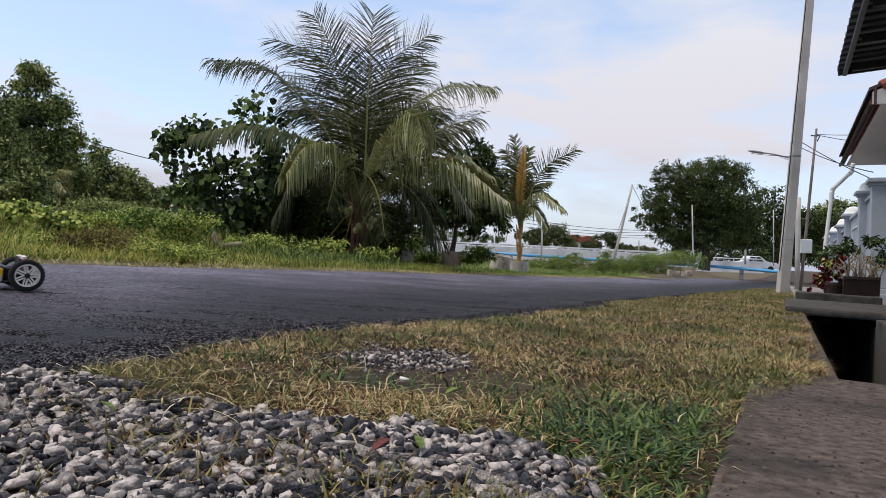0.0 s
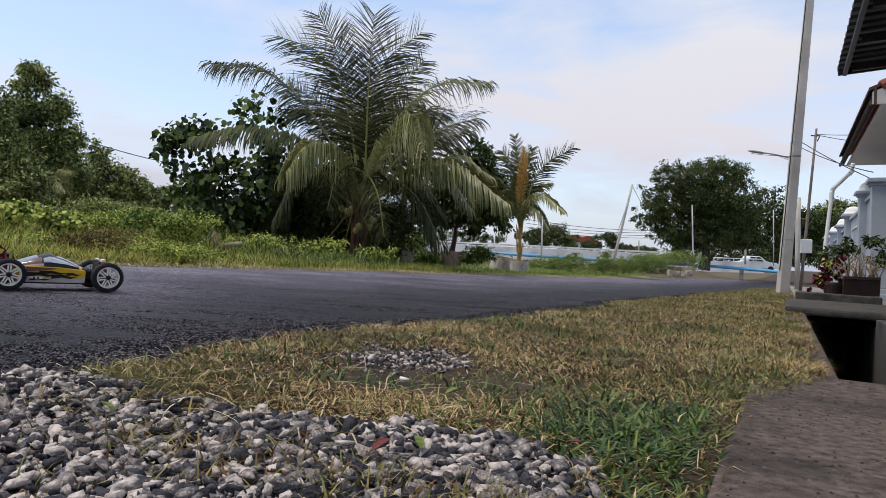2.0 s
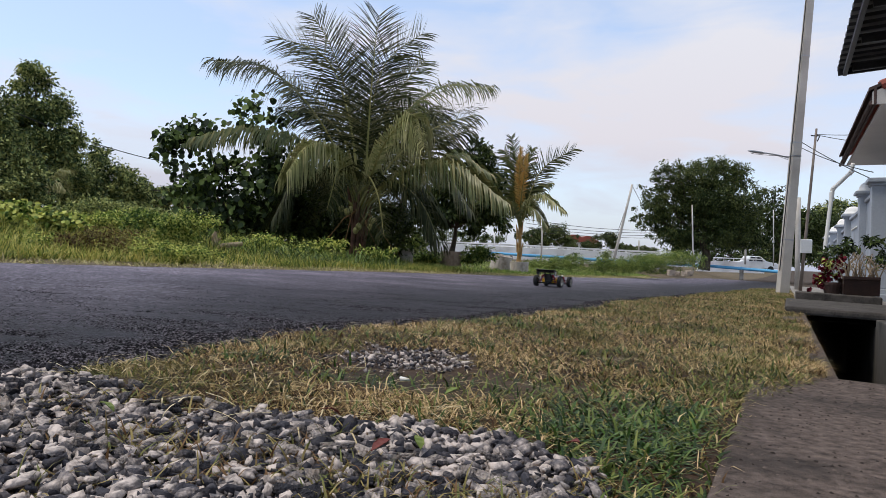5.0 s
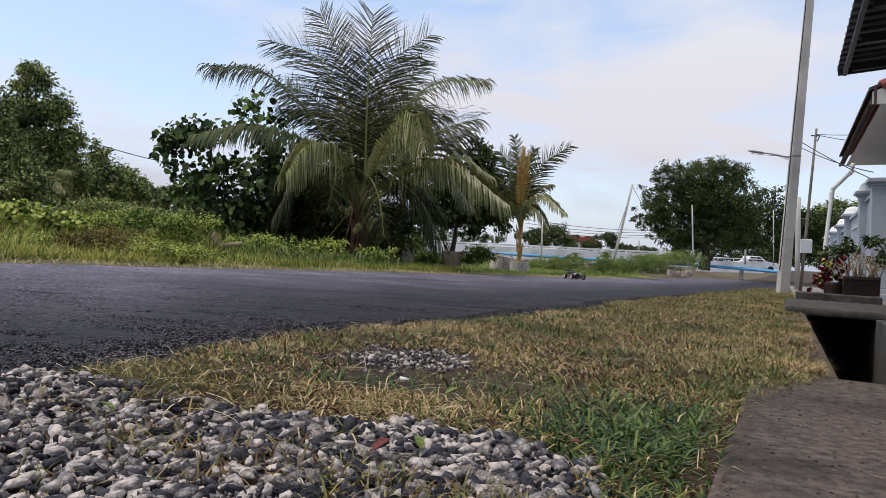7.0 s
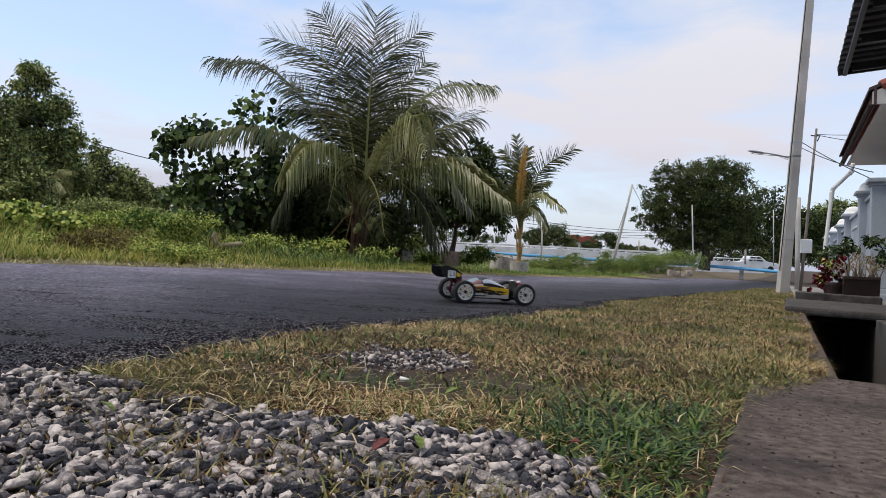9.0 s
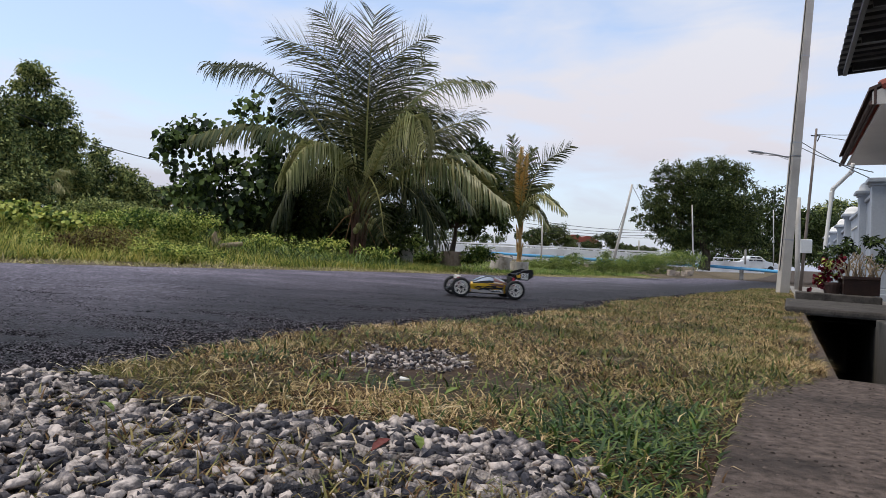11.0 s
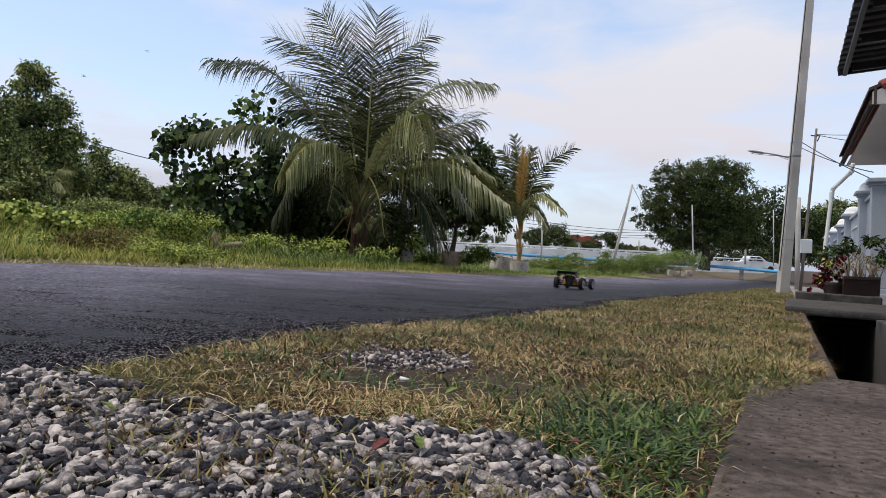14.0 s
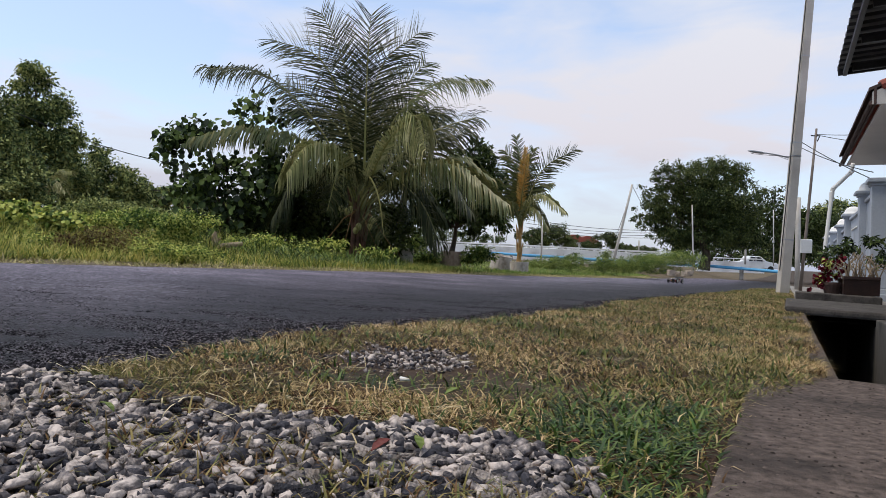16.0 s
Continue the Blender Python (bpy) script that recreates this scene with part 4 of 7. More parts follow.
def near_verge():
    # matted dry grass
    u, v = strew(540000, 0.55, 24.0, -0.10, 1.35, 2.0)
    d = patches(u, v, 9.0, 1.0)
    bare = ((u - 1.26) / 0.20) ** 2 + ((v - 0.62) / 0.24) ** 2 < 1 + 0.5 * np.sin(u * 37) * np.sin(v * 29)
    edge = near_edge(u) + 0.05 * np.sin(u * 17) + 0.03 * np.sin(u * 41)
    keep = (~gravel_field(u, v)) & (v < edge) & (rng.uniform(0, 1, len(u)) < (0.30 + 0.70 * d * d) * (1 - 0.92 * np.exp(-((v - 0.16) / 0.2) ** 2) * np.exp(-((u - 1.0) / 0.45) ** 2))) & (~bare | (rng.uniform(0, 1, len(u)) < 0.10)) & ((u > 0.82) | (rng.uniform(0, 1, len(u)) < 0.15)) & off_strip(u, v)
    u, v = u[keep], v[keep]
    far = np.clip(u / 6, 0.0, 3.0)
    ln = rng.uniform(0.014, 0.052, len(u)) * (1 + 0.25 * far)
    blades("dry_grass", u, v, ln, rng.uniform(0.0012, 0.0028, len(u)) * (1 + 0.6 * far), 0.08, M_DRY, "matted dry straw-coloured grass on the verge", "grass", short=True)
    # living green blades, thicker near the concrete strip
    u, v = strew(140000, 0.55, 24.0, -0.05, 1.3, 2.3)
    d = patches(u, v, 5.0, 4.0)
    near_strip = np.exp(-((v - 0.24) / 0.22) ** 2) * np.exp(-((u - 1.05) / 0.5) ** 2)
    edge = near_edge(u) + 0.03 * np.sin(u * 23)
    keep = (~gravel_field(u, v)) & (v < edge) & off_strip(u, v) & (rng.uniform(0, 1, len(u)) < 0.22 + 0.6 * d ** 3 + 0.5 * near_strip + 0.30 * np.clip((u - 1.5) / 2.5, 0, 1))
    u, v = u[keep], v[keep]
    far = np.clip(u / 6, 0.0, 3.0)
    ns = np.exp(-((v - 0.2) / 0.25) ** 2) * np.exp(-((u - 1.0) / 0.6) ** 2)
    blades("green_grass", u, v, rng.uniform(0.016, 0.040, len(u)) * (1 + 0.25 * far), rng.uniform(0.0018, 0.0038, len(u)) * (1 + 0.8 * far + 0.5 * ns), 0.9, M_GREEN, "short green grass among dry stalks", "grass")
    # broad-leaved carpet grass in a lush patch beside the strip
    u, v = rng.normal(1.05, 0.19, 6500), 0.11 + np.abs(rng.normal(0, 0.12, 6500))
    keep = (~gravel_field(u, v)) & off_strip(u, v) & (u > 0.56) & (rng.uniform(0, 1, len(u)) < 0.25 + 0.75 * patches(u, v, 21.0, 1.0))
    u, v = u[keep], v[keep]
    blades("carpet_grass", u, v, rng.uniform(0.015, 0.036, len(u)), rng.uniform(0.0035, 0.007, len(u)), 0.95, M_CARPET, "lush broad-leaved green grass beside the concrete strip", "grass")
    c = rng.uniform(0, 1, (70, 2)) * np.array([2.6, 1.0]) + np.array([0.85, 0.15])
    u = np.repeat(c[:, 0], 26) + rng.normal(0, 0.025, 70 * 26)
    v = np.repeat(c[:, 1], 26) + rng.normal(0, 0.025, 70 * 26)
    keep = (~gravel_field(u, v)) & (v < near_edge(u) - 0.02)
    u, v = u[keep], v[keep]
    blades("weed_tufts", u, v, rng.uniform(0.018, 0.042, len(u)), rng.uniform(0.003, 0.006, len(u)), 0.7, M_CARPET, "small bright green weed tufts in the dry grass", "grass")
    # long straws lying flat on the mat and on the gravel
    u, v = strew(800, 0.72, 9.0, 0.10, 1.30, 1.9)
    keep = (v > 0.42) | (u > 1.6)
    u, v = u[keep], v[keep]
    n = len(u)
    x, y = u * US - v * UC, u * UC + v * US
    P = np.stack([x, y, gz(x, y) + rng.uniform(0.006, 0.022, n)], -1)
    M = rots(rng.uniform(0, 6.28, n), np.zeros(n), -1.45 + rng.normal(0, 0.08, n))
    S = np.zeros((n, 3, 3))
    ln = rng.uniform(0.03, 0.10, n)
    S[:, 0, 0], S[:, 1, 1], S[:, 2, 2] = 0.0022, ln * 0.3, ln
    tagged(part("straw", swarm("straw", BLADE_V, BLADE_F, M @ S, P, M_STRAW)), "pale dry straws lying on the grass", "straw", kind="stuff")
    # sparse tufts in the gravel at the camera's foot
    c = rng.uniform(0, 1, (46, 2)) * np.array([0.34, 0.8]) + np.array([0.42, 0.1])
    c[:26] = rng.normal(0, 1, (26, 2)) * np.array([0.035, 0.11]) + np.array([0.60, 0.42])
    u = np.repeat(c[:, 0], 60) + rng.normal(0, 0.022, 46 * 60)
    v = np.repeat(c[:, 1], 60) + rng.normal(0, 0.022, 46 * 60)
    blades("grass_tufts", u, v, rng.uniform(0.018, 0.04, len(u)), rng.uniform(0.002, 0.004, len(u)), 0.8, M_TUFT, "small grass tufts growing through the gravel", "grass", sink=0.0)


M_CARPET = mat("carpet_grass", [(0.010, 0.030, 0.008), (0.028, 0.075, 0.016), (0.065, 0.135, 0.028), (0.14, 0.19, 0.05)], None, 4.0, 0.5, 0, 30, per="island", spread=0.4, spec=0.3, sub=0.2)
M_STRAW = mat("pale_straw", (0.42, 0.34, 0.19), (0.60, 0.52, 0.33), 3, 0.7, 0, 30, per="island", spread=0.3)
M_TUFT = mat("tuft_grass", [(0.16, 0.09, 0.04), (0.12, 0.15, 0.04), (0.30, 0.24, 0.09)], None, 6.0, 0.7, 0, 40, per="island", spread=0.45, sub=0.2)
M_SAND = mat("sandy_grit", (0.018, 0.013, 0.011), (0.12, 0.095, 0.082), 40, 0.9, 0, 200, per="island", spread=0.45)
M_GRIT = mat("grey_grit", (0.06, 0.06, 0.065), (0.22, 0.21, 0.21), 40, 0.85, 0, 200, per="island", spread=0.4)
M_CHIP = mat("tarred_chipping", [(0.004, 0.0038, 0.005), (0.007, 0.0064, 0.0085), (0.013, 0.012, 0.0155), (0.026, 0.024, 0.030), (0.14, 0.13, 0.15)], None, 40, 0.9, 0, 200, per="island", spread=0.34, spec=0.05)
near_verge()


def pebble(seed):
    bm = bmesh.new()
    r = random.Random(seed)
    # split stone: a few corners, some faces cut flat
    sx, sy, sz = r.uniform(0.9, 1.5), r.uniform(0.75, 1.0), r.uniform(0.42, 0.72)
    for k in range(r.randint(9, 12)):
        d = Vector((r.gauss(0, 1), r.gauss(0, 1), r.gauss(0, 1))).normalized() * r.uniform(0.42, 0.60)
        d = Vector(max(-0.40, min(0.40, c)) for c in d)
        bm.verts.new((d.x * sx, d.y * sy, d.z * sz))
    got = bmesh.ops.convex_hull(bm, input=bm.verts)
    bmesh.ops.delete(bm, geom=list({g for g in got["geom_interior"] + got["geom_unused"] if isinstance(g, bmesh.types.BMVert)}), context="VERTS")
    bmesh.ops.triangulate(bm, faces=bm.faces)
    bm.verts.ensure_lookup_table()
    co = np.array([v.co for v in bm.verts])
    bm.verts.index_update()
    fa = np.array([[v.index for v in f.verts] for f in bm.faces])
    bm.free()
    return co, fa


def gravel():
    g = thing("gravel_bed", pose(0, 0, 0), "loose pale and dark grey crushed stone beside the lane", "gravel")
    shapes = [pebble(s + 20) for s in range(8)]
    # the nearest stones, one by one
    meshes = [mesh_from("stone", c, f, (M_STONE_O,)) for c, f in shapes]
    u, v = rng.uniform(0.52, 0.78, 300), rng.uniform(0.20, 1.0, 300)
    for i in range(300):
        p = gp(u[i], v[i], 0.010)
        s = random.uniform(0.014, 0.034)
        part("stone", meshes[i % 8], None, g, m=Matrix.LocRotScale(p, Euler((random.uniform(-0.4, 0.4), random.uniform(-0.4, 0.4), random.uniform(0, 6.28))), (s, s, s)))
    # the rest
    n = 90000
    u, v = rng.uniform(0.36, 1.8, n), rng.uniform(0.0, 2.4, n)
    keep = gravel_field(u, v) & (v < near_edge(u) + 0.05) & ((u < 1.05) | (rng.uniform(0, 1, n) < 0.95 * np.exp(-1.3 * (((u - 1.47 + 0.25 * (v - 0.8)) / 0.16) ** 2 + ((v - 0.80) / 0.15) ** 2))))
    u, v = u[keep], v[keep]
    pick = rng.integers(0, 8, len(u))
    for k in range(8):
        a, b = u[pick == k], v[pick == k]
        x, y = a * US - b * UC, a * UC + b * US
        m = len(a)
        s = (0.005 + 0.023 * rng.uniform(0, 1, m) ** 1.9) * np.where(a > 1.1, 0.62, 1.0)
        P = np.stack([x, y, gz(x, y) + rng.uniform(-0.006, 0.012, m)], -1)
        M = rots(rng.uniform(0, 6.28, m), rng.normal(0, 0.4, m), rng.normal(0, 0.4, m)) * s[:, None, None]
        tagged(part("loose_gravel", swarm("loose_gravel", *shapes[k], M, P, M_STONE), None, g), kind="stuff")
    # crumbs along the lane's edge
    n = 500
    u = rng.uniform(0.6, 6, n)
    v = near_edge(u) + np.abs(rng.normal(0, 0.6, n)) * 1.0
    x, y = u * US - v * UC, u * UC + v * US
    P = np.stack([x, y, slope(x, y) + 0.001], -1)
    M = rots(rng.uniform(0, 6.28, n), rng.normal(0, 0.4, n), rng.normal(0, 0.4, n)) * rng.uniform(0.002, 0.007, n)[:, None, None]
    tagged(part("loose_grit", swarm("loose_grit", *shapes[1], M, P, M_GRIT), None, g), kind="stuff")
    # the lane's coarse chippings, where they can be told apart
    tv = np.array([(0.55, 0, 0), (-0.5, 0.1, 0), (0, 0.5, 0.05), (0.1, -0.5, 0), (0, 0, 0.42)])
    tf = np.array([(0, 2, 4), (2, 1, 4), (1, 3, 4), (3, 0, 4)])
    n = 230000
    u = 0.45 + 11.0 * rng.uniform(0, 1, n) ** 2.1
    out = rng.uniform(0, 1, n) ** 2.5
    v = near_edge(u) - 0.02 + out * 3.6
    x, y = u * US - v * UC, u * UC + v * US
    P = np.stack([x, y, slope(x, y) - 0.0015], -1)
    M = rots(rng.uniform(0, 6.28, n), rng.normal(0, 0.3, n), rng.normal(0, 0.3, n)) * (rng.uniform(0.004, 0.0085, n) * (1 + 0.03 * u) * (1 - 0.45 * out) * np.clip(1.15 - u / 13, 0.35, 1))[:, None, None]
    tagged(part("chippings", swarm("chippings", tv, tf, M, P, M_CHIP)), "dark tarred stone chippings standing proud of the lane", "chippings", kind="stuff")
    # sand and grit bedded in the concrete strip
    n = 9000
    u, v = 0.5 + 1.5 * rng.uniform(0, 1, n), rng.uniform(-0.7, 0.06, n)
    x, y = u * US - v * UC, u * UC + v * US
    P = np.stack([x, y, slope(x, y) + 0.0035], -1)
    M = rots(rng.uniform(0, 6.28, n), rng.normal(0, 0.3, n), rng.normal(0, 0.3, n)) * (0.0015 + 0.0065 * rng.uniform(0, 1, n) ** 4)[:, None, None]
    tagged(part("strip_grit", swarm("strip_grit", tv, tf, M, P, M_SAND)), "fine sand and grit bedded in the concrete strip", "grit", kind="stuff")
    co, fa = shapes[3]
    x, y = (-0.069, 1.361)
    w = part("pale_pebble", mesh_from("pale_pebble", co, fa, (M_WHITE,)), m=Matrix.LocRotScale((x, y, float(gz(x, y)) + 0.012), Euler((0.1, 0.2, 0.2)), (0.026, 0.018, 0.014)))
    tagged(w, "small white pebble lying on bare soil", "stone")


gravel()


def far_verge():
    # mown strip at the lane, then tall grass that runs back to the trees
    n = 42000
    u = rng.uniform(1.0, 40.0, n)
    v = far_edge(u) - 0.15 + 1.1 * rng.uniform(0, 1, n) ** 1.3
    blades("mown_grass", u, v, rng.uniform(0.03, 0.085, n), rng.uniform(0.007, 0.014, n), 1.0, M_DRYG, "short yellowing grass along the lane", "grass")
    n = 105000
    u = rng.uniform(-1.0, 14.0, n)
    v = far_edge(u) + 0.55 + rng.uniform(0, 1, n) ** 1.5 * 13
    keep = (rng.uniform(0, 1, n) < 0.35 + 0.65 * patches(u, v, 1.5, 2.0))
    u, v = u[keep], v[keep]
    grow = np.clip((v - far_edge(u) - 0.4) / 4.0, 0.18, 1.0)
    blades("tall_grass", u, v, rng.uniform(0.2, 0.55, len(u)) * grow + 0.06, rng.uniform(0.005, 0.0125, len(u)), 0.4, M_TALL, "tall rank green and yellow grass", "grass")
    n = 46000
    u = rng.uniform(9.0, 40.0, n)
    v = far_edge(u) + 0.7 + rng.uniform(0, 1, n) ** 1.5 * 7
    blades("verge_grass", u, v, rng.uniform(0.04, 0.14, n), rng.uniform(0.008, 0.016, n), 0.55, M_VERGE, "uneven green grass under the palms", "grass")

    # strap-leaved weeds crowd the foot of the palm and the shrub
    n = 9000
    x, y = rng.uniform(-4.3, -0.7, n), rng.uniform(10.9, 13.6, n)
    u, v = uv_of(x, y)
    keep = v > far_edge(u) + 0.9
    u, v = u[keep], v[keep]
    blades("strap_weeds", u, v, rng.uniform(0.14, 0.40, len(u)), rng.uniform(0.010, 0.022, len(u)), 0.7, M_STRAP, "dark green strap-leaved weeds round the palm", "weeds")


M_STRAP = mat("strap_leaves", [(0.02, 0.045, 0.012), (0.07, 0.12, 0.028), (0.24, 0.32, 0.085)], None, 0.6, 0.5, 0, 6, per="island", spread=0.4, sub=0.2, spec=0.35)
M_DRYG = mat("mown_grass", [(0.13, 0.135, 0.04), (0.33, 0.31, 0.11), (0.55, 0.48, 0.25)], None, 0.8, 0.7, 0, 10, per="island", spread=0.35, sub=0.25)
M_VERGE = mat("verge_grass", [(0.035, 0.075, 0.015), (0.14, 0.245, 0.045), (0.35, 0.42, 0.11)], None, 0.35, 0.65, 0, 5, per="island", spread=0.4, sub=0.3, spec=0.15)
M_SCRUB = mat("scrub_leaves", [(0.028, 0.060, 0.015), (0.14, 0.22, 0.05), (0.34, 0.40, 0.10)], None, 1.0, 0.6, 0, 8, per="island", spread=0.4, sub=0.2, spec=0.2)
M_BROWNW = mat("brown_weed", [(0.05, 0.03, 0.014), (0.16, 0.10, 0.035), (0.20, 0.17, 0.05), (0.26, 0.27, 0.07)], None, 1.0, 0.7, 0, 8, per="island", spread=0.35, sub=0.2)
far_verge()


def weed_patch(name, blobs, n, size, material, label, category="weeds", rnd=False):
    P, O = crown_points(blobs, n, 0.35, 20, 0.1)
    P[:, 2] = np.maximum(P[:, 2], gz(P[:, 0], P[:, 1]) + 0.02)
    tv, tf = (ROUND_V, ROUND_F) if rnd else (LEAF_V, LEAF_F)
    return tagged(part(name, swarm(name, tv, tf, leaf_turns(O, size, hang=0.2), P, material)), label, category, kind="stuff")


weed_patch("broad_weeds", [(-5.83, 9.50, 0.58, 0.38, 0.21), (-5.49, 9.50, 0.52, 0.42, 0.20), (-5.19, 9.50, 0.49, 0.38, 0.17), (-6.25, 9.50, 0.53, 0.38, 0.23)], 5200, 0.055, M_WEED, "broad-leaved green weeds at the wood's edge", rnd=True)
weed_patch("undergrowth", [(-10.64, 21.00, 1.16, 1.10, 0.55), (-9.55, 21.00, 1.13, 0.90, 0.50), (-8.55, 21.00, 1.06, 0.90, 0.50), (-7.54, 21.00, 1.00, 0.80, 0.45), (-6.62, 21.00, 0.96, 0.80, 0.45)], 16000, 0.11, M_FOREST, "dense dark undergrowth at the foot of the wood", "undergrowth")
weed_patch("weeds", [(-5.48, 11.00, 0.59, 0.61, 0.19), (-4.69, 11.00, 0.62, 0.61, 0.19), (-3.99, 11.00, 0.60, 0.53, 0.23), (-5.14, 11.00, 0.69, 0.53, 0.14), (-5.74, 11.00, 0.36, 0.53, 0.18), (-4.24, 11.00, 0.37, 0.53, 0.16)], 17000, 0.052, M_WEED, "mixed green and yellow weeds on the verge")
weed_patch("weeds", [(-3.79, 7.50, 0.25, 0.36, 0.17), (-3.45, 7.50, 0.28, 0.34, 0.17), (-4.03, 7.50, 0.20, 0.24, 0.08), (-3.70, 7.60, 0.16, 0.40, 0.10)], 8000, 0.032, M_BROWNW, "browning weeds with small leaves")
weed_patch("weeds", [(-4.50, 7.60, 0.24, 0.36, 0.13), (-3.17, 7.60, 0.23, 0.36, 0.12), (-2.69, 7.60, 0.21, 0.30, 0.10), (-4.87, 7.60, 0.20, 0.30, 0.15)], 8000, 0.036, M_WEED, "small-leaved green weeds near the lane")
weed_patch("weeds", [(-3.56, 12.40, 0.32, 0.62, 0.24), (-2.83, 12.40, 0.34, 0.62, 0.26), (-2.00, 12.60, 0.32, 0.52, 0.22), (-1.17, 12.80, 0.30, 0.41, 0.18), (-3.10, 12.20, 0.20, 0.60, 0.16), (-2.30, 12.20, 0.20, 0.60, 0.16)], 6000, 0.062, M_WEED, "green weeds at the foot of the palm")
weed_patch("weeds", [(-0.55, 20.50, 0.41, 0.72, 0.46), (1.08, 20.50, 0.36, 0.52, 0.28), (-0.79, 20.50, 0.19, 0.65, 0.23), (0.91, 20.50, 0.40, 0.45, 0.26)], 6500, 0.09, M_SCRUB, "green weeds between the concrete rings")
weed_patch("weeds", [(4.22, 30.00, 0.10, 0.86, 0.24), (5.42, 30.00, 0.19, 1.15, 0.30), (6.62, 30.00, 0.09, 1.15, 0.24), (8.05, 30.00, 0.14, 1.43, 0.27), (9.48, 30.00, 0.40, 1.43, 0.48), (10.31, 30.00, 0.53, 0.86, 0.48), (5.65, 30.00, 0.48, 0.48, 0.22), (6.79, 30.00, 0.57, 0.29, 0.30), (8.77, 30.00, 0.04, 1.67, 0.19), (4.82, 30.00, 0.26, 0.96, 0.24), (7.33, 30.00, 0.25, 1.20, 0.27), (8.76, 30.00, 0.42, 1.20, 0.38), (3.62, 30.00, 0.12, 0.72, 0.27)], 42000, 0.06, M_SCRUB, "low green scrub along the lane")


def fallen_leaves():
    spots = ((0.66, 0.40, 40, 0), (0.70, 0.36, 110, 1), (0.78, 0.52, 200, 0), (0.86, 0.24, 300, 0), (1.05, 0.50, 20, 1), (0.62, 0.75, 160, 1))
    red = mat("red_dead_leaf", (0.09, 0.018, 0.015), (0.18, 0.04, 0.03), 30, 0.6, 0.2, 120)
    grn = mat("green_fallen_leaf", (0.10, 0.15, 0.03), (0.20, 0.24, 0.06), 30, 0.6, 0.2, 120)
    for u, v, rz, k in spots:
        bm = bmesh.new()
        ring = [(0, 0), (0.006, 0.005), (0.014, 0.006), (0.022, 0.0025), (0.026, 0), (0.022, -0.0025), (0.014, -0.006), (0.006, -0.005)]
        up = [bm.verts.new((x, y, 0.006 * math.sin(x * 70) + abs(y) * 0.5)) for x, y in ring]
        dn = [bm.verts.new(w.co - Vector((0, 0, 0.0008))) for w in up]
        bm.faces.new(up), bm.faces.new(dn[::-1])
        for i in range(8):
            bm.faces.new((up[i], dn[i], dn[(i + 1) % 8], up[(i + 1) % 8]))
        p = gp(u, v, 0.024 if u < 0.82 else 0.016)
        tagged(part("fallen_leaf", bm, (red, grn)[k], m=pose(*p, 12, -8, rz)), ("curled dark red leaf fallen on the gravel", "small green leaf fallen on the gravel")[k], "leaf", "fallen leaves")


fallen_leaves()


# ------------------------------------------------------------ concrete rings, blocks and the log on the verge
def ring(m, r, h, label, material=None):
    t = thing("planter_ring", m, label, "planter", "concrete rings on the verge")
    bm = bmesh.new()
    lathe(bm, [(r * 0.82, 0.0), (r, -0.05), (r, h * 0.97), (r * 0.97, h), (r * 0.84, h), (r * 0.82, h * 0.96), (r * 0.82, h * 0.9)], 20)
    part("ring_wall", bm, material or M_RINGC, t)
    bm = bmesh.new()
    lathe(bm, [(r * 0.83, h * 0.6), (r * 0.83, h * 0.88), (r * 0.3, h * 0.93)], 16)
    part("soil", bm, M_SOIL, t)
    return t


def at_ground(p, dz=0.0, rz=0.0, rx=0.0, ry=0.0):
    return pose(p[0], p[1], float(gz(p[0], p[1])) + dz, rx, ry, rz)


ring(at_ground((0.24, 20.50, 0.10)), 0.30, 0.46, "weathered concrete ring planter holding a small tree", mat("stained_concrete", (0.16, 0.12, 0.09), (0.34, 0.27, 0.21), 5.0, 0.9, 0.5, 60, dirt=(0.10, 0.07, 0.05), dirt_scale=5.0, dirt_amt=0.8))
ring(at_ground((2.38, 22.00, 0.02)), 0.29, 0.33, "low concrete ring planter at the palm's foot")
ring(at_ground((1.85, 23.00, 0.08), 0.02, 0, 6, 10), 0.33, 0.46, "tilted concrete ring planter on the verge")


def block(name, m, sx, sy, sz, label, category, group="", material=None, rough=0.008):
    bm = bmesh.new()
    box(bm, sx, sy, sz, pose(0, 0, sz / 2), 0.02, 2)
    for v in bm.verts:
        v.co += Vector((random.uniform(-1, 1), random.uniform(-1, 1), random.uniform(-1, 1))) * rough
    return tagged(part(name, bm, material or M_CONC, m=m), label, category, group)


block("concrete_post", at_ground((-0.83, 16.00, 0.14), -0.05, 15, 0, 3), 0.27, 0.2, 0.46, "grey square concrete block in front of a palm", "concrete block", "", M_RINGC)
M_RUBBLE = mat("rubble", (0.30, 0.25, 0.19), (0.55, 0.47, 0.38), 6.0, 0.95, 0.7, 50, dirt=(0.13, 0.09, 0.06), dirt_scale=6.0, dirt_amt=0.7)
for px in ((9.10, 28.20, -0.10), (9.38, 28.40, -0.10), (9.58, 28.10, -0.09), (9.80, 28.20, -0.09)):
    block("kerb_stone", pose(px[0], px[1], px[2] - 0.05, 0, 0, random.uniform(-25, 25)), random.uniform(0.2, 0.3), 0.2, random.uniform(0.18, 0.26), "broken grey concrete block lying on the verge", "concrete block", "broken blocks", M_RUBBLE, 0.022)


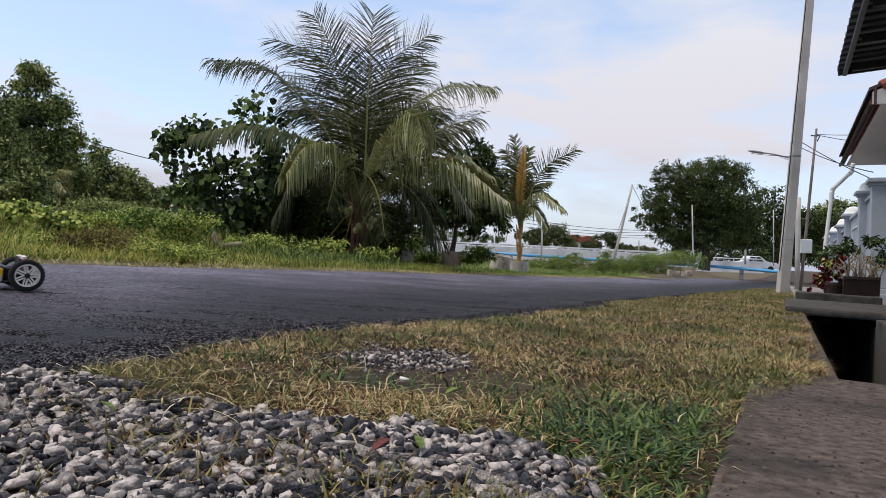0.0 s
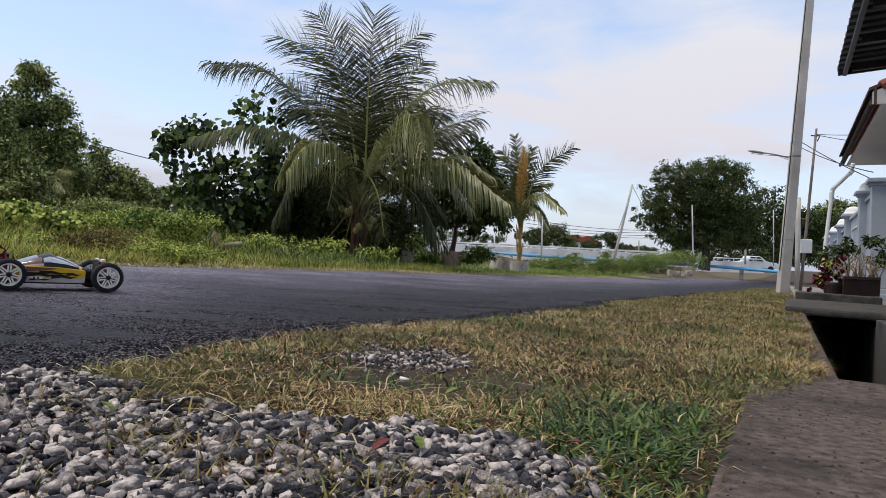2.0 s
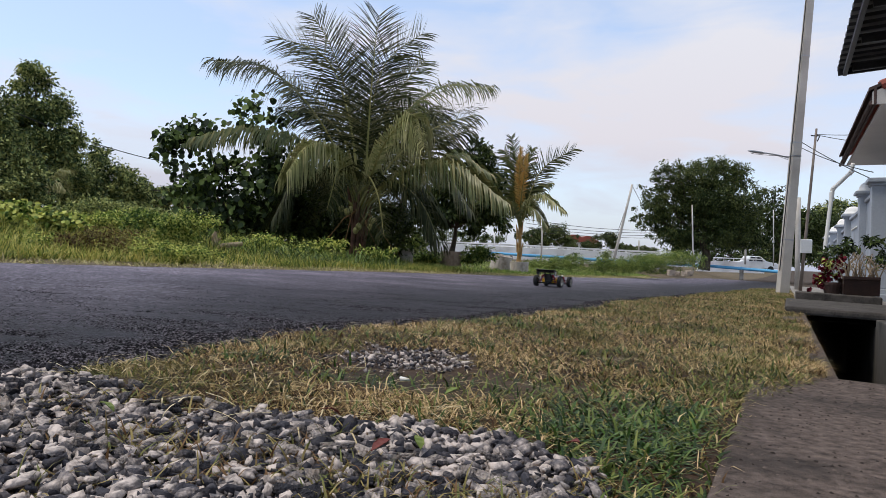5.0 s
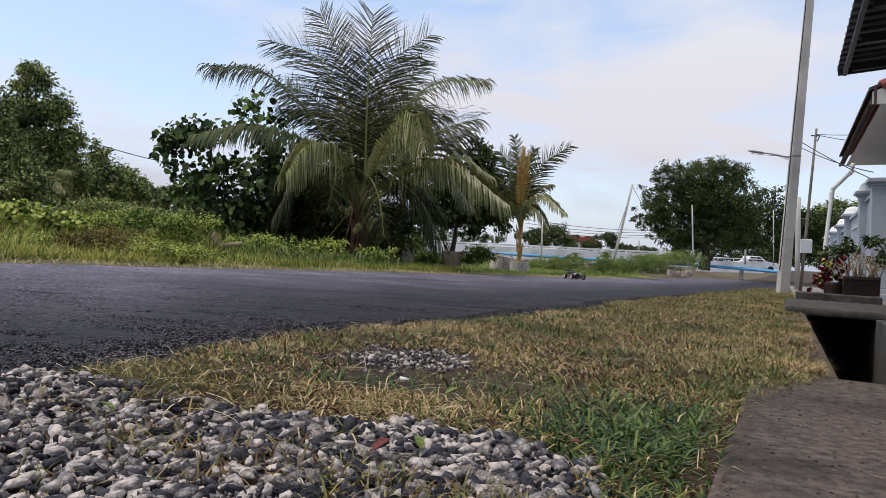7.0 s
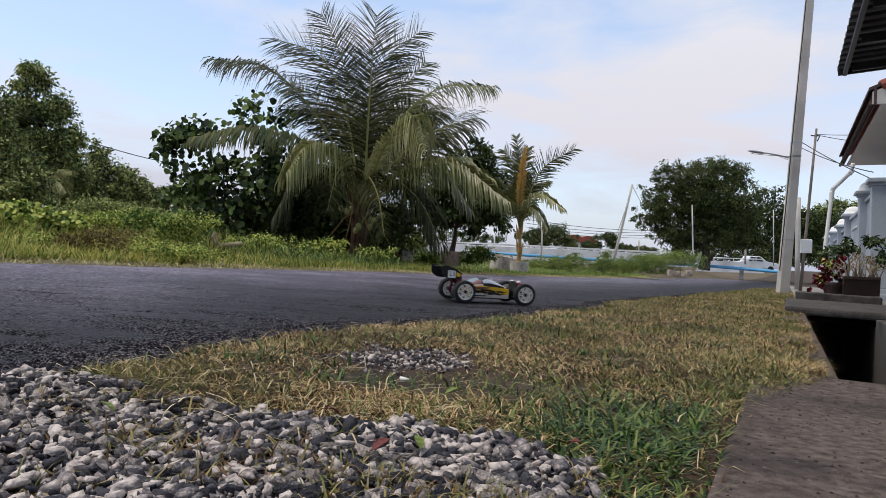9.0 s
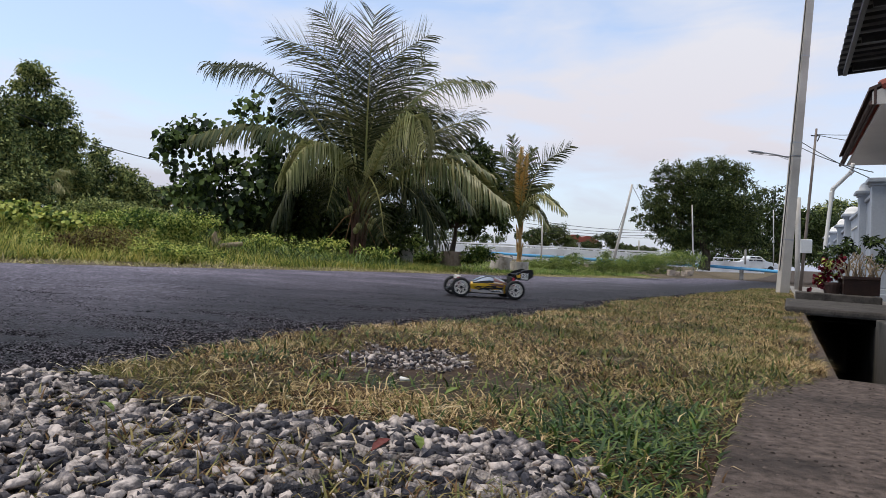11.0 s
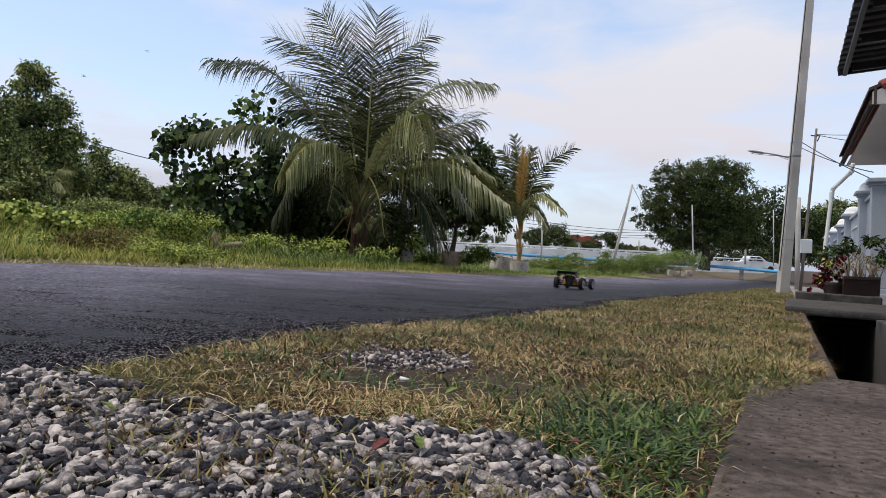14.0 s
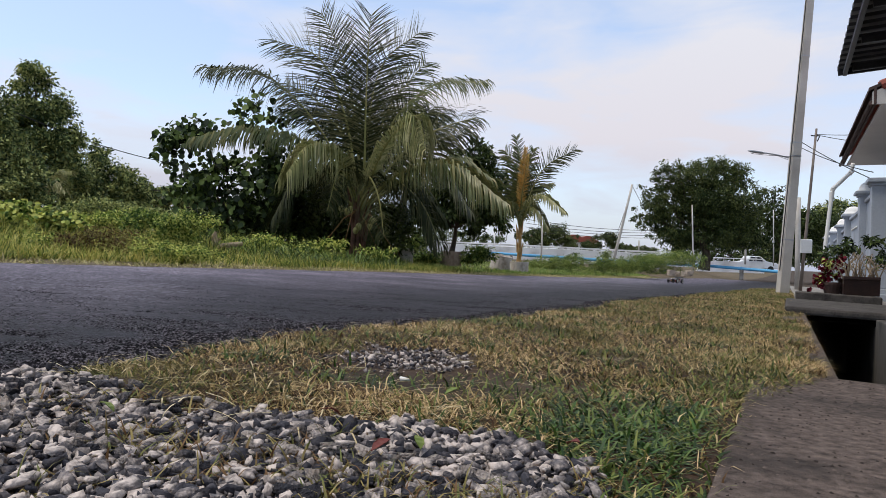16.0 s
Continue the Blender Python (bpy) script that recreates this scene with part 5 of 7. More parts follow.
def log(p, length, r, rz, ry, label):
    bm = bmesh.new()
    tube(bm, [(-length / 2, 0, 0), (-length * 0.2, 0.01, 0.015), (length * 0.2, -0.01, 0.0), (length / 2, 0, -0.01)], [r * 0.9, r, r * 0.95, r * 0.8], 9)
    return tagged(part("log", bm, M_WOOD, m=pose(*p, 0, ry, rz)), label, "log")


log((-3.38, 11.20, 0.315), 0.42, 0.042, 12, -13, "fallen weathered log lying in the weeds")


def stump(p):
    bm = bmesh.new()
    tube(bm, [(0, 0, -0.3), (0.01, 0, 0), (-0.02, 0, 0.1), (0.0, 0, 0.18)], [0.07, 0.06, 0.05, 0.02], 8)
    tube(bm, [(0.02, 0, 0.0), (0.09, 0, 0.08)], [0.03, 0.012], 6)
    return tagged(part("tree_stump", bm, M_WOOD, m=pose(*p)), "pale broken tree stump in the weeds", "stump")


stump((-3.73, 11.60, 0.36))


# ------------------------------------------------------------ poles, lamp and cables
def pole(name, foot, top, r0, r1, material, label, category="utility pole", square=False):
    f, t = Vector(foot), Vector(top)
    th = thing(name, Matrix.Translation(f), label, category)
    bm = bmesh.new()
    d = t - f
    tube(bm, [-d.normalized() * 0.3, d * 0.33, d * 0.66, d], [r0, r0 * 0.67 + r1 * 0.33, r0 * 0.33 + r1 * 0.67, r1], 4 if square else 12)
    part("shaft", bm, material, th, smooth=not square)
    return th, d


P_MAIN, P_TOP = (7.206, 15.000, -0.204), (7.663, 15.000, 6.902)
main, dmain = pole("utility_pole", P_MAIN, P_TOP, 0.140, 0.088, M_POLE, "leaning square concrete utility pole on the verge", square=True)
bm = bmesh.new()
tube(bm, [dmain * 0.06 + Vector((-0.13, -0.06, 0)), dmain * 0.5 + Vector((-0.115, -0.05, 0)), dmain * 0.98 + Vector((-0.09, -0.04, 0))], 0.012, 5)
part("cable", bm, M_WIRE, main, "black cable clipped to the pole")
for k in (0.15, 0.4, 0.44, 0.7, 0.9):
    bm = bmesh.new()
    r = 0.140 + (0.088 - 0.140) * k + 0.006
    tube(bm, [dmain * k, dmain * (k + 0.004)], r, 4)
    part("band", bm, M_STEEL, main)


def lamp_arm():
    a, b = Vector((7.378, 15.200, 2.644)), Vector((6.571, 14.600, 2.636))
    t = thing("street_lamp", Matrix.Translation(a), "slim grey street lamp on an arm clamped to the pole", "street lamp")
    bm = bmesh.new()
    tube(bm, [(0, 0, 0), (b - a) * 0.5 + Vector((0, 0, 0.01)), b - a], [0.017, 0.015, 0.014], 7)
    part("arm", bm, M_STEEL, t)
    bm = bmesh.new()
    tube(bm, [Vector((0, 0, -0.05)), (b - a) * 0.55], 0.006, 5)
    part("stay", bm, M_STEEL, t)
    h = Vector((6.092, 14.300, 2.621)) - a
    bm = bmesh.new()
    tube(bm, [b - a, (b - a).lerp(h, 0.25), (b - a).lerp(h, 0.8), h], [0.02, 0.045, 0.042, 0.015], 10)
    bmesh.ops.scale(bm, verts=bm.verts, vec=(1, 1, 0.55), space=Matrix.Translation(-h))
    part("lamp_head", bm, M_STEEL, t, smooth=True)


lamp_arm()
M_RUSTY = mat("weathered_steel", (0.13, 0.105, 0.09), (0.24, 0.205, 0.18), 2.0, 0.8, 0.3, 40, dirt=(0.09, 0.06, 0.045), dirt_scale=1.5, dirt_amt=0.7)
p3, d3 = pole("steel_pole", (11.126, 22.000, -0.268), (11.478, 22.000, 4.665), 0.052, 0.034, M_RUSTY, "thin leaning grey pole with a bracket on top")
bm = bmesh.new()
tube(bm, [d3 * 0.955 + Vector((-0.14, 0, 0)), d3 * 0.955 + Vector((0.14, 0, 0))], 0.02, 6)
tube(bm, [d3 * 0.93 + Vector((0.06, 0, -0.05)), d3 * 0.95 + Vector((0.12, 0, 0))], 0.015, 6)
part("bracket", bm, M_WIRE, p3)
bm = bmesh.new()
box(bm, 0.36, 0.03, 0.43, Matrix.Translation(Vector((11.215, 21.900, 0.996)) - Vector((11.126, 22.000, -0.268))), 0.01)
part("notice_board", bm, M_WHITE, p3, "blank white board")
pole("white_post", (12.520, 25.000, -0.182), (12.474, 25.000, 2.808), 0.09, 0.085, M_POLE, "plain pale concrete post")
pole("stay_pole", (9.615, 40.000, 0.286), (10.558, 40.000, 4.757), 0.085, 0.06, M_POLE, "leaning pale concrete pole carrying cables")
pole("white_post", (16.268, 46.000, 0.182), (16.071, 46.000, 4.249), 0.05, 0.042, M_POLE, "slim white post under the big tree", "post")
pole("lamp_post", (27.992, 60.000, 0.832), (27.864, 60.000, 5.280), 0.05, 0.04, M_POLE, "thin grey lamp post by the junction", "post")
pole("white_post", (25.599, 60.000, 0.892), (25.590, 60.000, 2.806), 0.085, 0.08, M_POLE, "stout pale post by the junction", "post")
pole("white_post", (4.002, 55.000, 0.596), (3.943, 55.000, 2.349), 0.06, 0.06, M_WHITE, "slim white post by the bridge", "post")
pole("white_post", (6.670, 48.000, 0.547), (6.674, 48.000, 2.729), 0.065, 0.055, M_POLE, "grey concrete post by the bridge", "post")
pole("white_post", (19.307, 70.000, 1.302), (19.320, 70.000, 2.642), 0.07, 0.07, M_POLE, "far grey post by the bridge", "post")


def cable(a, b, sag, r, label="thin black overhead cable strung between poles"):
    a, b = Vector(a), Vector(b)
    bm = bmesh.new()
    pts = []
    for i in range(17):
        s = i / 16
        pts.append((b - a) * s - Vector((0, 0, sag * 4 * s * (1 - s))))
    tube(bm, pts, r, 5)
    return tagged(part("overhead_cable", bm, M_WIRE, m=Matrix.Translation(a)), label, "cable", "overhead cables")


cable((-20.453, 30.000, 6.693), (-14.165, 40.000, 4.884), 0.5, 0.022)
cable((-21.087, 45.000, 4.062), (-13.183, 45.000, 3.978), 0.15, 0.02)
cable((5.973, 52.000, 3.308), (16.359, 52.000, 2.841), 0.25, 0.017)
cable((5.983, 52.000, 3.018), (16.364, 52.000, 2.675), 0.25, 0.017)
cable((6.223, 54.000, 2.823), (17.001, 54.000, 2.554), 0.2, 0.015)
cable((6.464, 56.000, 2.607), (17.637, 56.000, 2.416), 0.15, 0.014)
cable((10.560, 40.000, 4.693), (12.765, 44.000, 3.211), 0.05, 0.014)
cable((10.564, 40.000, 4.566), (10.700, 44.000, 1.909), 0.05, 0.014)
cable((7.523, 15.000, 2.957), (6.639, 11.000, 1.690), 0.03, 0.008)
cable((7.526, 15.000, 2.837), (6.636, 11.000, 1.804), 0.05, 0.008)
cable((11.483, 22.000, 4.489), (10.330, 16.000, 3.463), 0.05, 0.010)
cable((11.484, 22.000, 4.471), (10.338, 16.000, 3.143), 0.05, 0.010)
cable((6.249, 14.500, 2.599), (7.280, 15.000, 2.648), 0.01, 0.005)


# ------------------------------------------------------------ bridge wall, pipe, far roofs, pickup
def parapet():
    a, b = Vector((-8.82, 60.00, 1.51)), Vector((18.37, 60.00, 1.12))
    d = b - a
    L = d.length
    ang = math.degrees(math.atan2(d.y, d.x))
    tilt = math.degrees(math.atan2(-d.z, math.hypot(d.x, d.y)))
    t = thing("bridge_wall", pose(*a, 0, tilt, ang), "long white concrete bridge wall with a rail on top", "wall", kind="structure")
    bm = bmesh.new()
    box(bm, L, 0.25, 1.75, pose(L / 2, 0, -0.775), 0.02)
    part("wall_body", bm, M_WHITE, t)
    bm = bmesh.new()
    box(bm, L, 0.14, 0.13, pose(L / 2, 0, 0.24), 0.02)
    part("rail", bm, M_WHITE, t)
    n = int(L / 1.35)
    bm = bmesh.new()
    box(bm, 0.16, 0.16, 0.33, pose(0, 0, 0.014))
    me = bpy.data.meshes.new("baluster")
    bm.to_mesh(me)
    bm.free()
    me.materials.append(M_WHITE)
    for i in range(n + 1):
        part("baluster", me, None, t, m=pose(0.2 + i * (L - 0.4) / n, 0, 0))


parapet()


def pipeline():
    t = thing("water_pipe", Matrix.Translation(Vector((2.74, 52.00, 0.75))), "thick pale blue water pipe on supports", "pipe")
    o = Vector((2.74, 52.00, 0.75))
    pts = [Vector(p) - o for p in ((2.74, 52.00, 0.75), (7.31, 52.00, 0.62), (13.12, 52.00, 0.45), (18.79, 50.00, 0.34), (21.70, 46.00, 0.11), (22.05, 45.00, 0.06))]
    bm = bmesh.new()
    tube(bm, pts, 0.105, 12)
    part("pipe_run", bm, M_BLUEPIPE, t, smooth=True)
    for i in range(len(pts) - 1):
        for s in (0.5,):
            bm = bmesh.new()
            p = pts[i].lerp(pts[i + 1], s)
            box(bm, 0.18, 0.3, 0.7, Matrix.Translation(p - Vector((0, 0, 0.42))), 0.02)
            part("support", bm, M_CONC, t)
            bm = bmesh.new()
            d = (pts[i + 1] - pts[i]).normalized()
            tube(bm, [p - d * 0.05, p + d * 0.05], 0.13, 12)
            part("flange", bm, M_BLUEPIPE, t)


pipeline()


def far_houses():
    for p, w in (((23.55, 130.00, 4.38), 3.2), ((27.05, 135.00, 4.41), 2.6), ((17.32, 130.00, 4.68), 2.0)):
        x, y, z = p
        t = thing("far_house", pose(x, y, z - 3), "distant house with an orange-red tiled roof", "house", "distant houses")
        bm = bmesh.new()
        box(bm, w * 1.6, 4, 3, pose(0, 0, 1.2))
        part("wall", bm, M_WHITE, t)
        bm = bmesh.new()
        prism(bm, [(-w, 2.6), (w, 2.6), (w * 0.15, 3.9), (-w * 0.15, 3.9)], 5)
        part("roof", bm, M_TILE, t)


far_houses()


def pickup():
    x, y, z = (29.03, 66.00, -0.06)
    t = thing("pickup_truck", pose(x, y, z, 0, 0, 0), "parked white pickup truck beyond the junction", "truck")
    body = mat("car_white", (0.72, 0.73, 0.74), (0.80, 0.81, 0.82), 0.5, 0.3, 0, 5, coat=0.5)
    glass = mat("car_glass", (0.02, 0.025, 0.03), (0.04, 0.045, 0.05), 1, 0.1, 0, 5, spec=0.7)
    tyre = mat("truck_tyre", (0.02, 0.02, 0.02), (0.03, 0.03, 0.03), 5, 0.8, 0.1, 30)
    bm = bmesh.new()
    prism(bm, [(-1.9, 0.35), (1.8, 0.35), (1.9, 0.7), (1.75, 0.9), (0.7, 0.98), (0.25, 1.45), (-0.75, 1.5), (-1.0, 0.98), (-1.9, 0.95)], 1.6, bevel=0.06)
    part("body", bm, body, t)
    for s in (-1, 1):
        bm = bmesh.new()
        prism(bm, [(0.55, 1.0), (0.2, 1.38), (-0.2, 1.4), (-0.2, 1.0)], 0.02, pose(0, 0.81 * s, 0))
        part("side_window", bm, glass, t)
        bm = bmesh.new()
        prism(bm, [(-0.28, 1.0), (-0.28, 1.4), (-0.7, 1.42), (-0.88, 1.0)], 0.02, pose(0, 0.81 * s, 0))
        part("side_window", bm, glass, t)
        for wx in (-1.2, 1.15):
            bm = bmesh.new()
            lathe(bm, [(0.1, -0.1), (0.24, -0.1), (0.27, -0.06), (0.27, 0.06), (0.24, 0.1), (0.1, 0.1)], 16, pose(wx, 0.75 * s, 0.33, 90))
            part("wheel", bm, tyre, t)


pickup()


def low_wall():
    a, b = Vector((22.17, 62.00, 0.37)), Vector((28.10, 62.00, 0.38))
    d = b - a
    t = thing("low_wall", pose(*a, 0, 0, math.degrees(math.atan2(d.y, d.x))), "low white wall with a pale railing by the junction", "wall", kind="structure")
    L = d.length
    bm = bmesh.new()
    prism(bm, [(0, -0.5), (L, -0.5), (L, 0.45), (L * 0.25, 0.45), (0.4, 0.2)], 0.2)
    part("wall_body", bm, M_WHITE, t)
    bm = bmesh.new()
    tube(bm, [(L * 0.25, 0, 0.72), (L, 0, 0.72)], 0.05, 6)
    part("rail", bm, M_WHITE, t)
    for i in range(6):
        bm = bmesh.new()
        tube(bm, [(L * (0.26 + 0.145 * i), 0, 0.42), (L * (0.26 + 0.145 * i), 0, 0.72)], 0.04, 6)
        part("post", bm, M_WHITE, t)


low_wall()


# ------------------------------------------------------------ houses, fence and pots beside the lane
YAW = -26.0 + 90.0


def lane_pose(u, v, dz=0.0):
    """x along the lane, y to its left, on the slope of the land, upright."""
    x, y = xy(u, v)
    return pose(x, y, float(slope(x, y)) + dz, 0, 0, YAW)


def fence_pillar(u, v, h, w, label, dome=True, z0=0.02):
    t = thing("fence_pillar", lane_pose(u, v, z0), label, "pillar", "pillars of the fence")
    bm = bmesh.new()
    box(bm, w * 1.35, w * 1.35, 0.10, pose(0, 0, 0.05), 0.012, 2)
    box(bm, w * 1.18, w * 1.18, 0.08, pose(0, 0, 0.138), 0.012, 2)
    part("base", bm, M_HOUSE, t)
    bm = bmesh.new()
    box(bm, w, w, h - 0.18, pose(0, 0, 0.18 + (h - 0.18) / 2), 0.012, 2)
    part("shaft", bm, M_HOUSE, t)
    bm = bmesh.new()
    box(bm, w * 1.15, w * 1.15, 0.05, pose(0, 0, h + 0.022), 0.008)
    box(bm, w * 1.42, w * 1.42, 0.07, pose(0, 0, h + 0.08), 0.015, 2)
    part("capital", bm, M_HOUSE, t)
    if dome:
        bm = bmesh.new()
        r = w * 0.62
        lathe(bm, [(r, h + 0.112), (r, h + 0.15), (r * 0.85, h + 0.16), (r * 0.82, h + 0.22), (r * 0.66, h + 0.29), (r * 0.4, h + 0.33), (r * 0.12, h + 0.345)], 16)
        part("dome", bm, M_WHITE, t, smooth=True)
    return t


PILLARS = [(18.49, -1.6, 2.26), (22.87, -1.6, 2.13), (26.12, -1.6, 2.06), (30.56, -1.6, 2.13), (34.93, -1.6, 2.17)]
for u, v, h in PILLARS:
    fence_pillar(u, v, h, 0.42, "pale grey fence pillar with a white domed cap")


def fence_run(u0, u1, v, z1):
    p = lane_pose(u0, v, 0.0)
    t = thing("fence_wall", p, "pale grey plastered fence wall with a moulded coping", "wall", kind="structure")
    L = u1 - u0
    bm = bmesh.new()
    box(bm, L, 0.14, z1 + 0.6, pose(L / 2, 0, z1 / 2 - 0.3))
    part("wall_body", bm, M_HOUSE, t)
    bm = bmesh.new()
    box(bm, L, 0.24, 0.09, pose(L / 2, 0, z1 + 0.049), 0.015)
    part("coping", bm, M_HOUSE, t)
    bm = bmesh.new()
    for a, b, c, d in ((L / 2, z1 - 0.28, L * 0.7, 0.03), (L / 2, z1 - 0.8, L * 0.7, 0.03)):
        box(bm, c, 0.03, d, pose(a, 0.083, b))
    part("panel_moulding", bm, M_WHITE, t)


for (u0, v0, h0), (u1, v1, h1) in zip(PILLARS, PILLARS[1:]):
    fence_run(u0 + 0.215, u1 - 0.215, (v0 + v1) / 2, h0 - 0.25)
fence_run(11.95, PILLARS[0][0] - 0.215, PILLARS[0][1], PILLARS[0][2] - 0.25)
fence_pillar(*uv_of(6.34, 10.3), 1.66, 0.26, "pale blue-grey gate column with stepped base and capital", dome=False, z0=0.055)


def tiled_house():
    """The neighbour's house: eave, soffit, verge tiles and the wall under them."""
    u0, u1, v, hz = 13.2, 20.6, -1.14, 3.0
    x0, y0 = xy(u0, v)
    t = thing("tiled_house", pose(x0, y0, 0.0, 0, 0, YAW), "house with a red tiled roof and pale soffit", "house")
    L = u1 - u0
    rise = 0.42
    # x along the lane, y negative is away from the lane
    def slab(name, ya, za, yb, zb, th, material, xa=0.0, xb=L):
        bm = bmesh.new()
        m = pose(0, 0, 0)
        poly = [(ya, za), (yb, zb), (yb, zb + th), (ya, za + th)]
        a = [bm.verts.new((xa, p, q)) for p, q in poly]
        b = [bm.verts.new((xb, p, q)) for p, q in poly]
        bm.faces.new(a), bm.faces.new(b[::-1])
        for k in range(4):
            bm.faces.new((a[k], b[k], b[(k + 1) % 4], a[(k + 1) % 4]))
        return part(name, bm, material, t)
    slab("soffit", -0.12, hz - 0.06, -1.9, hz - 0.06, 0.03, M_SOFFIT)
    slab("roof_deck", 0.05, hz + 0.16, -6.0, hz + 0.16 + 5.95 * rise, 0.05, M_FASCIA, -0.05, L + 0.05)
    bm = bmesh.new()
    box(bm, L + 0.1, 0.04, 0.26, pose(L / 2, -0.04, hz + 0.07), 0.006)
    part("fascia", bm, M_FASCIA, t)
    bm = bmesh.new()
    prism(bm, [(0.0, hz - 0.06), (-5.9, hz - 0.06), (-5.9, hz + 0.16 + 5.9 * rise), (0.0, hz + 0.14)], 0.04, Matrix.Translation((-0.02, 0, 0)) @ pose(0, 0, 0, 0, 0, 90))
    # painted like the soffit; the grey pole colour stands in for its shade
    part("gable_board", bm, M_POLE, t)
    bm = bmesh.new()
    tube(bm, [(0.0, 0.015, hz - 0.03), (L + 0.1, 0.015, hz - 0.04)], 0.035, 8)
    part("gutter", bm, M_FASCIA, t)
    bm = bmesh.new()
    box(bm, L, 0.2, hz + 1.0, pose(L / 2, -1.95, (hz - 1.0) / 2 - 0.06))
    part("wall", bm, M_HOUSE, t)
    bm = bmesh.new()
    box(bm, 0.2, 4.0, hz + 1.0, pose(0.1, -4.06, (hz - 1.0) / 2 - 0.06))
    part("wall", bm, M_HOUSE, t)
    bm = bmesh.new()
    tube(bm, [(0.3, -0.9, hz - 0.075), (0.85, -0.9, hz - 0.075)], 0.03, 8)
    part("tube_lamp", bm, M_WHITE, t, "white strip lamp under the soffit")
    # two courses of roll tiles along the verge and the eave
    bm = bmesh.new()
    tube(bm, [(0, 0, 0), (0, -0.2, 0.2 * rise), (0, -0.4, 0.4 * rise)], [0.085, 0.08, 0.075], 8)
    me = bpy.data.meshes.new("roof_tile")
    bm.to_mesh(me)
    bm.free()
    me.materials.append(M_TILE)
    for i in range(15):
        part("roof_tile", me, None, t, m=pose(-0.02, -0.12 - 0.37 * i, hz + 0.24 + 0.37 * i * rise + 0.0))
    for j in range(1, 40):
        for i in range(3):
            part("roof_tile", me, None, t, m=pose(-0.02 + j * 0.19, -0.12 - 0.37 * i, hz + 0.26 + 0.37 * i * rise))


tiled_house()


def downpipe():
    o = Vector((7.795, 14.500, -0.080))
    t = thing("downpipe", Matrix.Translation(o), "white plastic rainwater downpipe with a slanting neck", "pipe")
    pts = [Vector(p) - o for p in ((7.795, 14.500, -0.080), (7.808, 14.500, 0.707), (7.916, 14.500, 1.810), (7.947, 14.500, 1.939), (7.953, 13.900, 2.202), (7.935, 13.800, 2.355))]
    bm = bmesh.new()
    tube(bm, pts, 0.038, 10)
    part("pipe_run", bm, M_WHITE, t, smooth=True)
    for i in (2, 3, 4):
        bm = bmesh.new()
        d = (pts[i + 1] - pts[i - 1]).normalized()
        tube(bm, [pts[i] - d * 0.05, pts[i] + d * 0.05], 0.046, 10)
        part("elbow", bm, M_WHITE, t)


downpipe()


def awning():
    """The near house's metal awning: ribbed sheets on a frame, seen from below."""
    u0, u1, v0, v1 = 1.5, 10.95, -0.53, -4.2
    x0, y0 = xy(u0, v0)
    t = thing("awning", pose(x0, y0, 2.97, 0, 0, YAW), "dark ribbed metal awning over the yard", "awning")
    L, W = u1 - u0, v0 - v1
    # ribs run across the lane
    pitch, n = 0.25, int((u1 - u0) / 0.25)
    xs, zs = [], []
    for i in range(n + 1):
        b = i * pitch
        for dx, dz in ((0.0, 0.0), (0.12, 0.0), (0.14, 0.05), (0.215, 0.05), (0.235, 0.0)):
            xs.append(b + dx), zs.append(dz)
    xs, zs = np.array(xs), np.array(zs)
    k = len(xs)
    co = []
    for y, dz in ((0.0, 0.0), (-W, 0.28), (0.0, 0.012), (-W, 0.292)):
        co.append(np.stack([xs, np.full(k, y), zs + dz], -1))
    a = np.arange(k - 1)
    f = [np.stack([a, a + 1, a + 1 + k, a + k], -1), np.stack([a + 2 * k, a + 3 * k, a + 3 * k + 1, a + 2 * k + 1], -1), np.stack([a, a + 2 * k, a + 2 * k + 1, a + 1], -1)]
    part("sheet", mesh_from("sheet", np.concatenate(co), np.concatenate(f), (M_AWNING,)), None, t)
    bm = bmesh.new()
    box(bm, L, 0.05, 0.07, pose(L / 2, -0.09, -0.045), 0.006)
    part("edge_beam", bm, M_AWNING, t)
    for i in range(8):
        bm = bmesh.new()
        box(bm, 0.05, W - 0.2, 0.09, pose(L - 0.35 - i * 1.25, -W / 2 - 0.05, 0.07, -4.4), 0.006)
        part("rafter", bm, M_AWNING, t)
    bm = bmesh.new()
    box(bm, 0.04, W, 0.09, pose(L + 0.02, -W / 2, 0.12, -4.4), 0.006)
    part("end_beam", bm, M_AWNING, t)
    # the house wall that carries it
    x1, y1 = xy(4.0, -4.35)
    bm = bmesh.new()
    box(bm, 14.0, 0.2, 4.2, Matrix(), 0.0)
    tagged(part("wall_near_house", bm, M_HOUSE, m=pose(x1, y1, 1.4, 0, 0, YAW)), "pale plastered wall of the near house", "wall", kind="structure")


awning()


